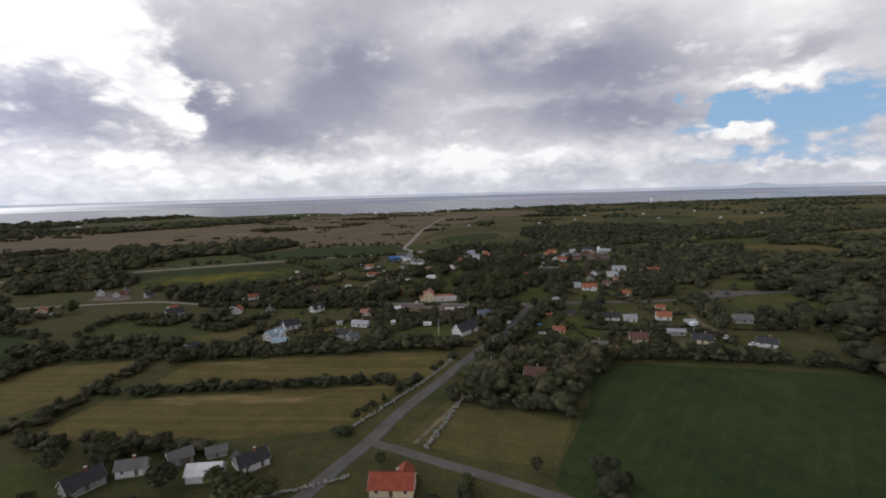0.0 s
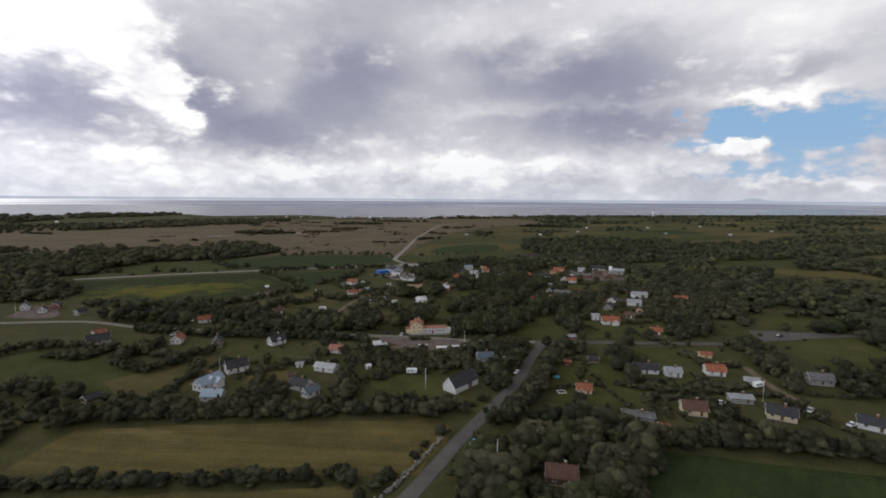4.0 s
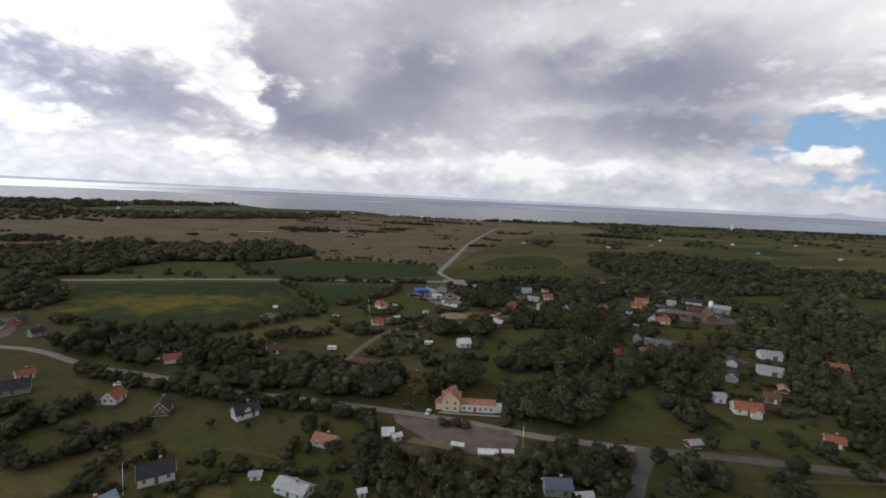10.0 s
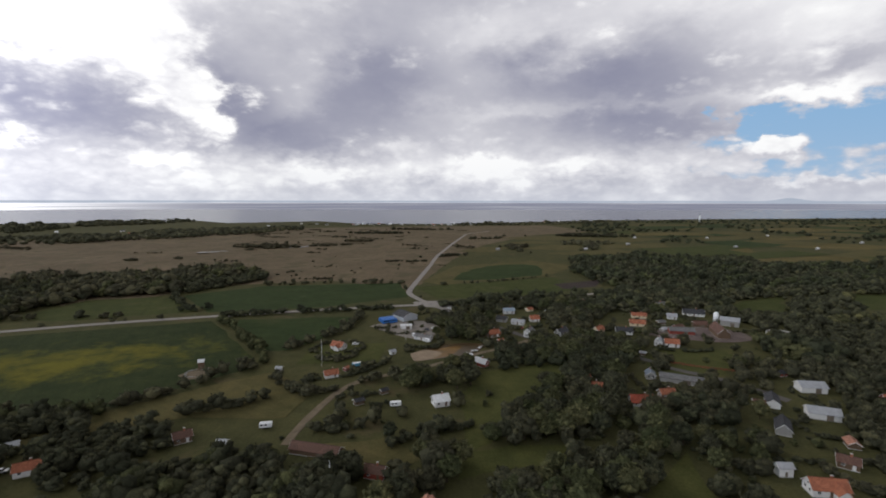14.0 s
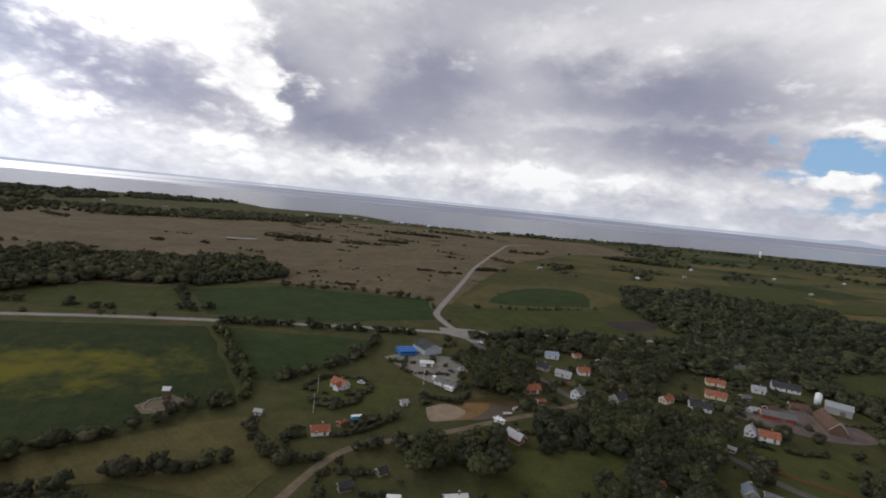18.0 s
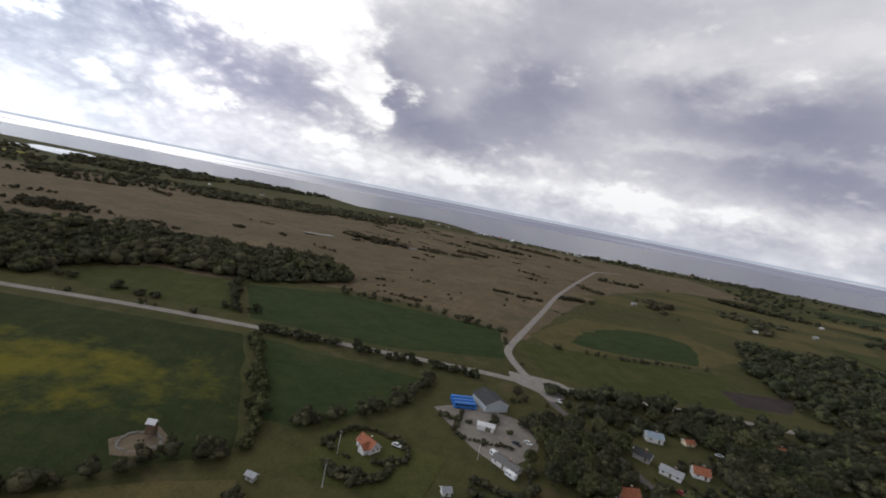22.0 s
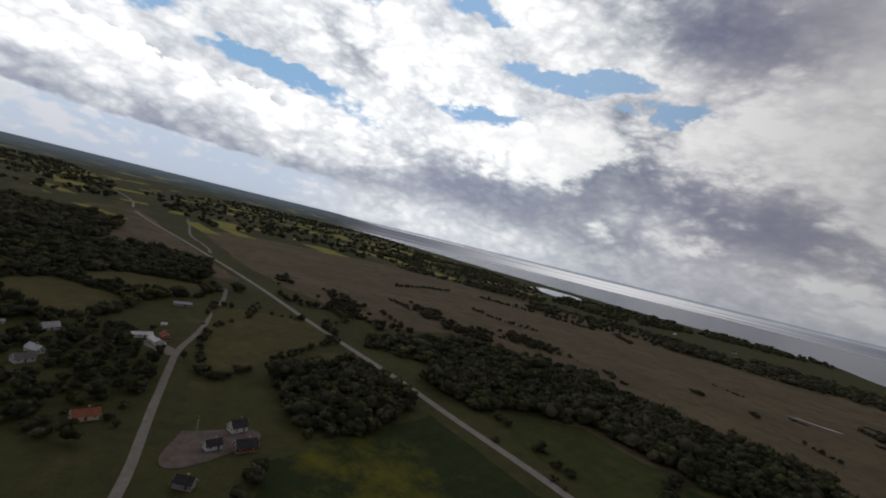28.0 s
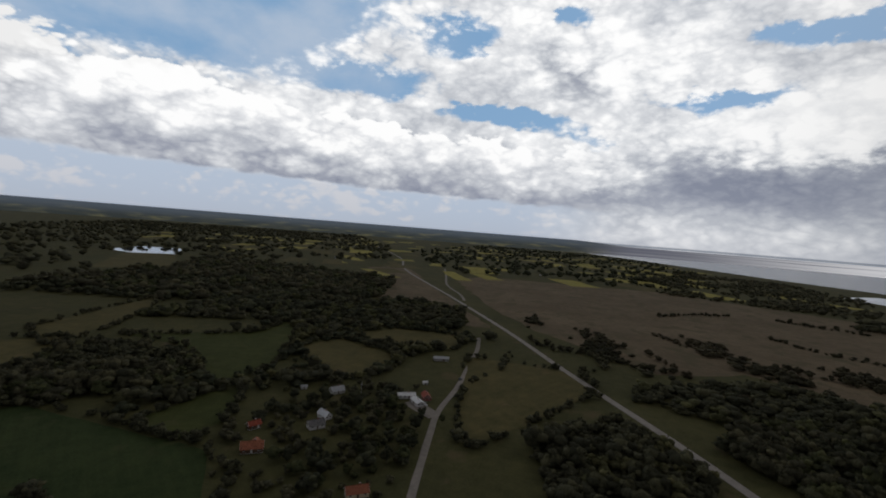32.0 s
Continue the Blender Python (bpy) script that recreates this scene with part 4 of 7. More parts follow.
def house(x, y, l, yaw, wall, roof, w=None, h=None, rise=None, kind="house", note="", chimney=None, windows=True, dormer=False, wing=None, gable_white=False, at_z=0.0):
    """A gabled building with its windows, door, roof and chimney."""
    big = l >= 7.5
    w = w or (min(8.5, max(5.6, l * 0.62)) if big else max(2.4, l * 0.72))
    h = h or (2.9 if big else 2.2)
    rise = rise or w * (0.42 if big else 0.3)
    if not big and kind == "house":
        kind = "shed"
    l, w, h, rise = l * 0.78, w * 0.78, h * 0.84, rise * 0.8
    if wing:
        wing = tuple(v * 0.78 for v in wing[:4]) + wing[4:]
    wm, wn = WALLS[wall]
    label = f"{wn} {kind}, {ROOFS[roof]} gable roof" + (", " + note if note else "")
    ob = thing(kind.replace(" ", "_"), label, kind, pose(x, y, at_z, 0, 0, yaw), "village buildings")
    part("wall", gable_walls(l, w, h, rise, M[wm]), ob)
    roof_ob = part("roof", gable_roof(l, w, h, rise, M[roof]), ob)
    part("plinth", box("plinth", l + 0.12, w + 0.12, 0.35, M["concrete"], -0.05), ob)
    for s in (-1, 1):
        part("bargeboard", bargeboard(w, h, rise, s * (l / 2 + 0.47)), ob, label="white bargeboard")
    if chimney if chimney is not None else (big and kind == "house"):
        ch = part("chimney", box("chimney", 0.7, 0.6, 1.5, M["brick"], h + rise - 0.5, 0.04, (l * 0.12, 0)), ob)
        part("chimney_cap", box("chimney_cap", 0.84, 0.74, 0.12, M["concrete"], h + rise + 1.0, 0, (l * 0.12, 0)), ch)
    if windows and big:
        n = max(2, int(l / 3.0))
        for s, turn in ((-1, 0), (1, 180)):
            for i in range(n):
                wx = -l / 2 + l * (i + 0.5) / n
                if s < 0 and i == n // 2:
                    part("door", box("door", 1.0, 0.1, 2.05, M["brown" if wall != "b" else "trim"], 0.3, 0.02), ob, pose(wx, s * (w / 2 + 0.02), 0, 0, 0, turn))
                    continue
                window_part(ob, 1.15, 1.25, pose(wx, s * (w / 2 + 0.02), 1.15, 0, 0, turn))
        for s, turn in ((-1, -90), (1, 90)):
            for wy in (-w * 0.22, w * 0.22):
                window_part(ob, 1.15, 1.25, pose(s * (l / 2 + 0.02), wy, 1.15, 0, 0, turn))
            if rise > 2.2:
                window_part(ob, 0.95, 1.05, pose(s * (l / 2 + 0.02), 0, h + 0.15, 0, 0, turn))
    elif not windows and big:
        part("barn_door", box("barn_door", 2.6, 0.12, min(2.6, h - 0.2), M["wood"], 0.05, 0.02), ob, pose(l * 0.15, -w / 2 - 0.03, 0))
    else:
        part("door", box("door", 0.85, 0.08, 1.85, M["wood"], 0.08, 0.01), ob, pose(0, -w / 2 - 0.02, 0))
    if dormer:
        d = part("dormer", gable_walls(2.4, 2.2, 1.1, 0.8, M[wm]), ob, pose(0, -w * 0.27, h + 0.25, 0, 0, 90))
        part("dormer_roof", gable_roof(2.4, 2.2, 1.1, 0.8, M[roof], 0.2, 0.12), d)
    if wing:
        wl, ww, wx, wy, wyaw = wing
        wg = part("wing", gable_walls(wl, ww, h, ww * 0.4, M[wm]), ob, pose(wx, wy, 0, 0, 0, wyaw))
        part("wing_roof", gable_roof(wl, ww, h, ww * 0.4, M[roof]), wg)
    SOLID.append((x, y, max(l, w) * 0.62 + (4.5 if wing else 1.2)))
    # the front garden is kept open
    if x < -250:
        SOLID.append((x + 8, y + 4, 7.0))
    elif y < 900:
        SOLID.append((x, y - max(l, w) * 0.5 - 3.0, 3.6))
    return ob


def bargeboard(w, h, rise, x):
    """The pair of boards along one gable, mitred at the ridge."""
    k = 1 + 0.5 / math.hypot(w / 2, rise)
    ye, ze = w / 2 * k, h + rise - rise * k
    v = []
    for dx in (-0.03, 0.03):
        v += [(x + dx, -ye, ze + 0.16), (x + dx, 0, h + rise + 0.16), (x + dx, ye, ze + 0.16), (x + dx, ye, ze - 0.1), (x + dx, 0, h + rise - 0.1), (x + dx, -ye, ze - 0.1)]
    f = [(0, 1, 4, 5), (1, 2, 3, 4), (6, 11, 10, 7), (7, 10, 9, 8), (0, 6, 7, 1), (1, 7, 8, 2), (5, 4, 10, 11), (4, 3, 9, 10), (0, 5, 11, 6), (2, 8, 9, 3)]
    return mesh_of("bargeboard", v, f, M["trim"])


# farmstead beside the road
house(-70.4, 127.3, 12, 5, "w", "lt", 7, 2.9, 2.6, "barn", "standing in a grassy yard", windows=False)
house(-59.1, 132.4, 11, 42, "w", "dg", wing=(6, 4.6, -3, 4, 90))
house(-103.5, 123.7, 12, 59, "g", "dg", note="half hidden by trees")
house(-94, 130.7, 9.5, 13, "w", "g", note="with patched red sheets")
house(-82.5, 135.6, 8, 40, "g", "g", windows=False, kind="outbuilding")
house(-73.1, 139.6, 7, 27, "g", "g")
house(-15.3, 119.2, 15, -4, "y", "rd", 9, 3.0, 3.4, note="with white verges", wing=(7, 5.5, 3.5, 5.0, 90))
house(38.3, 193.6, 11, -13, "b", "br", 8, note="among dark trees")
house(57.5, 209, 6, -9, "g", "lg")
# first row of gardens
house(-98.3, 261.6, 14.5, 66, "w", "bl", 7.5, 3.4, note="with a dormer", dormer=True, wing=(6, 5, 2, -4, 90))
house(-90.1, 248.4, 10, 0, "w", "bl")
house(-94.3, 280.5, 12, 39, "w", "dg", 7.5, 3.4, 3.8)
house(-65.9, 286, 4, 18, "w", "lg")
house(-51.9, 281.8, 13, -16, "w", "lg", 7, 2.7, 1.8)
house(-57.7, 259.9, 11, -24, "w", "dg")
house(-51.6, 252.8, 8, 55, "w", "bg")
house(-65.8, 272, 3.5, 18, "r", "br")
house(-52.2, 308.9, 10, -12, "w", "sa", 6.5, 2.4, 2.6)
house(-89.7, 322.7, 11, 52, "w", "dg", 7, 3.0, 3.4, dormer=True)
house(-121.7, 319.8, 10, 112, "b", "dg", 7, 3.0, 3.6)
house(-146.1, 324, 9, 98, "w", "or", 7, 3.2, 3.0)
house(-199, 335.6, 7.5, 63, "w", "or")
house(-190.2, 322.8, 14, 45, "g", "dg")
house(-199.1, 388, 9, 50, "r", "dg")
house(-174.3, 383.2, 6, 42, "w", "lg")
house(-152.9, 368.4, 9.5, 31, "w", "or")
house(-298.9, 400.8, 10, 126, "w", "dg", 7, 3.4, 3.4)
house(-279.5, 392.8, 9, 120, "w", "dg")
house(-281.4, 406.4, 12, 114, "r", "dg")
house(-249, 388, 9, 75, "g", "dg")
house(-138.2, 246.9, 7, 63, "b", "dg")
house(11.8, 262.1, 20, 48, "w", "dg", 9, 3.4, 4.6, "barn", windows=False)
house(25.7, 296.3, 10, 6, "g", "bg")
house(33.4, 293.5, 6, 18, "w", "lt", 3.2, 2.4)
house(-32.1, 283.8, 2.6, 27, "w", "lt")
house(-32.6, 320, 5, 11, "w", "lt")
house(-28.7, 316.9, 4, 40, "w", "lt")
# gardens east of the road
house(101.7, 280.8, 14, -8, "w", "dg", 7)
house(112.5, 276.1, 9, -6, "w", "lg")
house(133.8, 278.6, 10.5, -10, "w", "or", 7.5, 3.0, 3.0)
house(143.9, 266.8, 7, -16, "w", "lg")
house(126.6, 248.4, 11, -10, "g", "lg", 6, 2.6, 1.2)
house(132.8, 233.5, 12, -29, "y", "dg", 7.5)
house(101.5, 237.8, 11, -14, "y", "br", 8)
house(175.5, 267.7, 12, -13, "g", "g")
house(160.5, 225.2, 11, -38, "w", "dg")
house(77.5, 232.4, 14, -16, "g", "g", 6.5, 2.6, 1.0, note="with a low pitch")
house(83.4, 224.5, 4, -14, "r", "or")
house(64.6, 257.1, 7.6, -8, "y", "or", 6, 2.4)
house(81.3, 295.4, 6.5, -14, "b", "dg")
house(66.9, 291.1, 3.6, -14, "r", "or")
house(80.7, 333.7, 6, 18, "r", "lg", 4.5)
house(136.8, 345.2, 7.6, -18, "b", "or")
house(143.2, 302.9, 7, -8, "y", "or")
house(110.3, 379.4, 6, 0, "w", "lg", 4.5, 4.0)
house(117.1, 369.2, 14, -6, "w", "or", 7.5, 3.2, 3.2, wing=(6, 5, 3, -4, 90))
house(136.6, 385.1, 8, -34, "b", "br")
house(131.7, 411.9, 14, 60, "g", "dg", 7, kind="barn", windows=False)
house(157.3, 425, 15, -20, "w", "lg", 9, 3.4, 2.2, "barn", windows=False)
house(173.3, 454.6, 15, -6, "w", "lg", 9, 3.6, 2.4, "barn", windows=False)
house(172.5, 475.4, 7, 16, "r", "dg")
house(136.7, 436, 6, -18, "r", "br")
house(200.1, 438.5, 13, -10, "r", "or")
house(424.4, 420, 10, -11, "w", "lg")
# behind the station
house(-11.8, 430.4, 9, 21, "w", "lt", 8, 3.4, 2.6)
house(-50.2, 429.4, 5.5, 37, "b", "dg")
house(-40.4, 442, 4.6, 45, "b", "dg")
house(-112.3, 392.2, 8, 38, "b", "br")
house(-56.5, 385.6, 25, -12, "b", "br", 7, 2.6, 2.2, "long shed", windows=False)
house(-31.5, 372, 9, -13, "r", "br")
house(-94.8, 389.5, 4.5, 0, "g", "lg")
house(63.8, 464.1, 6, 9, "y", "or", 5)
house(64.7, 450.4, 11, -10, "y", "or", 6)
house(82.1, 433.9, 14, 0, "w", "rd", 8)
house(97.7, 443.7, 9, 6, "b", "or")
house(109.8, 506, 4, -34, "b", "lg")
house(99.8, 469, 8, 76, "g", "bg", 6)
house(113.4, 462.9, 26, -24, "g", "g", 7.5, 3.0, 2.0, "long barn", windows=False)
# hamlet by the pond
house(-72.7, 462.4, 9, 27, "w", "or", 6, 2.4, 2.4)
house(-66.8, 471.9, 3.6, 60, "r", "or")
house(-81.4, 510.3, 11, -24, "w", "or", 7, wing=(5, 4.5, 2, -4, 90))
house(-104.2, 469.6, 4, 0, "g", "lg")
house(-45.1, 501.3, 4, 34, "w", "lg", 4)
house(-43.7, 559.4, 10, 13, "w", "lt", 5, 3.2, 1.0, "depot", windows=False)
house(-28.5, 533.1, 15, -28, "w", "g", 7, 2.8, 1.6, note="with white extensions")
house(37.4, 611.4, 11, 10, "w", "bl", 8, 3.4, 2.2)
house(29.6, 584.6, 10, -24, "g", "dg")
house(41.4, 576.4, 12, -20, "w", "lg", 7, 2.8, 1.8)
house(56.2, 620.6, 7, 27, "y", "or")
house(55.2, 585.8, 9, 6, "w", "or", 7)
house(45.4, 544.1, 10, 60, "w", "g", 7, 4.6, 3.0)
house(19.8, 542.8, 11, 27, "b", "or", 7)
house(23.8, 528.1, 5, 22, "b", "or")
house(9.3, 483.5, 10, -40, "r", "lg", 6)
house(68.9, 549.6, 14, 50, "g", "dg", 7)
house(107.5, 646.8, 10, 27, "w", "or")
# farm
house(97.4, 557.2, 10, 40, "y", "or", 6)
house(114.1, 553.1, 14, -8, "w", "dg", 7, 3.0, 3.0)
house(132, 576, 14, -14, "y", "or", 7)
house(142, 600.5, 14, -10, "y", "or", 6)
house(173.6, 638.7, 14, 18, "w", "g")
house(167.6, 598.5, 9, -16, "w", "lg", 6)
house(190.4, 610.6, 20, -16, "w", "dg", 9)
house(155.5, 555.5, 21, -9, "r", "g", 8, 3.2, 2.6, "barn", windows=False)
house(181.2, 553.5, 27, 78, "b", "br", 10, 4.2, 5.0, "barn", windows=False)
house(203.1, 580.2, 16, -30, "g", "lg", 9, 5.0, 2.6, "barn", windows=False)
house(128.7, 528.3, 9, 60, "w", "lg", 6, 3.4, 2.8)
house(135.5, 525.2, 11, -12, "w", "or", 7, 3.2, 3.0)
house(145.7, 561.6, 6, 30, "g", "lg")
house(158, 566, 9, 20, "r", "br", 6, 2.8, 2.0, "barn", windows=False)
house(148, 562, 6, -12, "g", "lg")
house(152, 582, 7, 10, "b", "g", note="among farm buildings")
house(178, 575, 12, -12, "b", "br", 7, 3.0, 2.4, "barn", "with a weathered roof", windows=False)
house(144, 438, 15, 62, "w", "dg", 7, 2.8, 2.4, "long barn", "with white gables", windows=False)
house(150, 400, 7, 70, "b", "sa", note="in a garden")
# houses on the far road
house(-529.6, 323.1, 18, 109, "g", "lg", 7, 3.0, 1.6, "long barn", windows=False)
house(-422.7, 321.4, 16, 116, "w", "lt", 7, 3.0, 1.6)
house(-414.1, 332.1, 14, 40, "w", "lt", 7, 3.0, 1.6)
house(-426.6, 335.3, 12, 26, "r", "rd", 7)
house(-410.5, 272.5, 12, 141, "w", "lg")
house(-352.7, 286.2, 12, 138, "w", "g")
house(-367.8, 284.4, 11, 60, "w", "lg")
house(-338.7, 254, 9, 148, "b", "rd")
house(-314.7, 269.5, 14, 120, "b", "or", wing=(7, 6, 2, 5, 90))
house(-408.4, 247.3, 5, 127, "w", "lg")
house(-457.1, 326.6, 4.5, 117, "w", "lt")
house(-295.6, 336.7, 13, 124, "y", "or", 7)


# ---- the station ----
def hip_point(name, w, d, h, mat):
    v = [(-w / 2, -d / 2, 0), (w / 2, -d / 2, 0), (w / 2, d / 2, 0), (-w / 2, d / 2, 0), (0, 0, h)]
    f = [(0, 1, 4), (1, 2, 4), (2, 3, 4), (3, 0, 4), (3, 2, 1, 0)]
    uv = [[(v[i][0] + v[i][1], v[i][2] * 1.3) for i in q] for q in f]
    return mesh_of(name, v, f, mat, uv)


def station(x, y, yaw):
    ob = thing("station_building", "pale yellow old railway station with salmon tiled gables", "station", pose(x, y, 0, 0, 0, yaw))
    main = part("main_wall", gable_walls(9.5, 8.5, 5.8, 3.6, M["cream"]), ob, pose(-5, 1, 0, 0, 0, 90))
    part("main_roof", gable_roof(9.5, 8.5, 5.8, 3.6, M["sa"]), main)
    cross = part("cross_wall", gable_walls(9.0, 6.0, 5.8, 2.8, M["cream"]), ob, pose(-5, 1.5, 0))
    part("cross_roof", gable_roof(9.0, 6.0, 5.8, 2.8, M["sa"]), cross)
    part("turret_roof", hip_point("turret_roof", 3.4, 3.4, 3.2, M["sa"]), ob, pose(-3.4, 2.6, 8.4))
    part("turret_wall", box("turret_wall", 3.0, 3.0, 4.0, M["cream"], 4.6), ob, pose(-3.4, 2.6, 0))
    annex = part("annex_wall", gable_walls(3.2, 5.0, 3.2, 1.0, M["cream"]), ob, pose(-11, 1, 0))
    part("annex_roof", gable_roof(3.2, 5.0, 3.2, 1.0, M["sa"], 0.3), annex)
    wing = part("wing_wall", gable_walls(17, 6.5, 3.9, 1.0, M["white"]), ob, pose(8.2, 1.0, 0))
    part("wing_roof", gable_roof(17, 6.5, 3.9, 1.0, M["sa"], 0.4), wing)
    part("end_wall", box("end_wall", 3.0, 4.0, 3.0, M["white"], 0, 0.03), ob, pose(18.3, 0.6, 0))
    part("end_roof", box("end_roof", 3.3, 4.3, 0.2, M["lt"], 3.0, 0.02), ob, pose(18.3, 0.6, 0))
    part("plinth", box("plinth", 9.0, 9.9, 0.5, M["stone"], -0.05), ob, pose(-5, 1, 0))
    for wz, n in ((1.2, 2), (3.9, 2)):
        for wx in (-7, -3):
            window_part(ob, 1.15, 1.6, pose(wx, -3.78, wz))
    window_part(ob, 0.95, 1.2, pose(-5, -3.78, 6.7))
    for i in range(6):
        if i == 2:
            part("door", box("door", 1.3, 0.12, 2.4, M["red"], 0.1, 0.02), ob, pose(1.5 + i * 2.6, -2.28, 0))
        else:
            window_part(ob, 1.15, 1.6, pose(1.5 + i * 2.6, -2.28, 1.0))
    for wx in (-7, -3):
        part("awning", box("awning", 1.6, 1.0, 0.08, M["trim"], 2.95), ob, pose(wx, -4.2, 0))
    part("chimney", box("chimney", 0.8, 0.7, 2.0, M["brick"], 8.4, 0.04), ob, pose(-6.4, 2.0, 0))
    part("platform_edge", box("platform_edge", 30, 0.5, 0.55, M["concrete"], 0, 0.03), ob, pose(4, -5.4, 0))
    ob.scale = (0.85, 0.85, 0.85)
    SOLID.extend([(x - 6, y, 7), (x + 4, y, 6), (x + 11, y, 5)])


station(-7.3, 346.4, 4)
sheet("bare_earth", [(-24.7, 315.9), (14, 310.2), (14.9, 314.3), (-22.9, 320)], 0.25, M["dirt"], "bare orange-brown earth below the sheds", "ground", 1.0)


def tent(x, y, l, w, yaw):
    """A white canvas shelter on posts."""
    ob = thing("white_tent", "white canvas shelter on thin posts", "tent", pose(x, y, 0, 0, 0, yaw))
    part("canopy", gable_roof(l, w, 2.2, 0.5, M["lt"], 0.1, 0.06), ob)
    for sx in (-1, 1):
        for sy in (-1, 1):
            part("post", tube("post", 0.05, 0.05, 2.25, M["trim"], 6), ob, pose(sx * (l / 2 - 0.1), sy * (w / 2 - 0.1), 0))
    SOLID.append((x, y, l * 0.6))


tent(-6.3, 314.5, 4.6, 2.6, -6)
tent(4.4, 311.6, 7, 3.6, 6)
tent(11.1, 313.2, 4.2, 2.6, 6)
tent(-32.6, 315.9, 3.0, 2.4, 30)


# ---- the bus hall ----
def bus_hall(x, y, yaw):
    l, w, h, r = 15.0, 13.5, 4.0, 2.8
    ob = thing("bus_hall", "large pale hall with a dark grey gable roof", "hall", pose(x, y, 0, 0, 0, yaw))
    part("wall", gable_walls(l, w, h, r, M["metal_wall"]), ob)
    part("roof", gable_roof(l, w, h, r, M["dg"], 0.6, 0.22), ob)
    for s in (-1, 1):
        part("bargeboard", bargeboard(w, h, r, s * (l / 2 + 0.62)), ob)
    for i in range(3):
        d = part("gate", box("gate", 0.14, 3.4, 3.7, M["dark_paint"], 0.1, 0.03), ob, pose(-l / 2 - 0.05, -4.2 + i * 4.2, 0))
        for k in (-1, 0, 1):
            part("gate_rail", box("gate_rail", 0.06, 0.09, 3.6, M["trim"], 0.12), d, pose(-0.08, k * 1.1, 0))
    part("plinth", box("plinth", l + 0.15, w + 0.15, 0.4, M["concrete"], -0.05), ob)
    SOLID.append((x, y, 13))


bus_hall(-48, 587.7, -48)


def wheel_set(ob, xs, half, r):
    for wx in xs:
        for s in (-1, 1):
            wl = part("wheel", tube_x(r), ob, pose(wx, s * half, r))


WHEELS = {}


def tube_x(r):
    if r not in WHEELS:
        bm = bmesh.new()
        bmesh.ops.create_cone(bm, cap_ends=True, segments=14, radius1=r, radius2=r, depth=0.22, matrix=Matrix.Rotation(radians(90), 4, "X"))
        WHEELS[r] = from_bm("wheel", bm, M["black"])
    return WHEELS[r]


def bus(x, y, yaw):
    ob = thing("bus", "bright blue parked bus with dark windows", "bus", pose(x, y, 0.14, 0, 0, yaw), "parked buses")
    part("body", box("body", 12.0, 2.5, 2.7, M["blue_paint"], 0.35, 0.14), ob)
    part("roof", box("roof", 11.4, 2.2, 0.2, M["blue_paint"], 3.0, 0.06), ob)
    for s in (-1, 1):
        for i in range(6):
            part("window", box("window", 1.55, 0.05, 1.0, M["glass"], 1.65), ob, pose(-4.6 + i * 1.8, s * 1.255, 0))
    part("windscreen", box("windscreen", 0.05, 2.1, 1.3, M["glass"], 1.4), ob, pose(6.01, 0, 0))
    wheel_set(ob, (-3.4, 3.9), 1.17, 0.48)
    SOLID.append((x, y, 6))


bus(-58.4, 574.3, 29)
bus(-60.2, 577.6, 29)
bus(-62, 581, 29)


def car(x, y, yaw, paint, label, z=0.3):
    ob = thing("car", label, "car", pose(x, y, z, 0, 0, yaw), "parked cars")
    bm = box_data(4.3, 1.72, 0.62, 0.3, 0.12)
    part("body", from_bm("body", bm, M[paint]), ob)
    cab = bmesh.new()
    bmesh.ops.create_cube(cab, size=1.0, matrix=Matrix.Translation((-0.2, 0, 1.18)) @ Matrix.Diagonal((2.4, 1.5, 0.56, 1)))
    for v in cab.verts:
        if v.co.z > 1.2:
            v.co.x = -0.2 + (v.co.x + 0.2) * 0.7
            v.co.y *= 0.86
    part("cabin", from_bm("cabin", cab, M["glass"]), ob)
    part("roof", box("roof", 1.66, 1.3, 0.06, M[paint], 1.44, 0.02), ob, pose(-0.2, 0, 0))
    wheel_set(ob, (-1.3, 1.35), 0.8, 0.31)
    SOLID.append((x, y, 2.4))


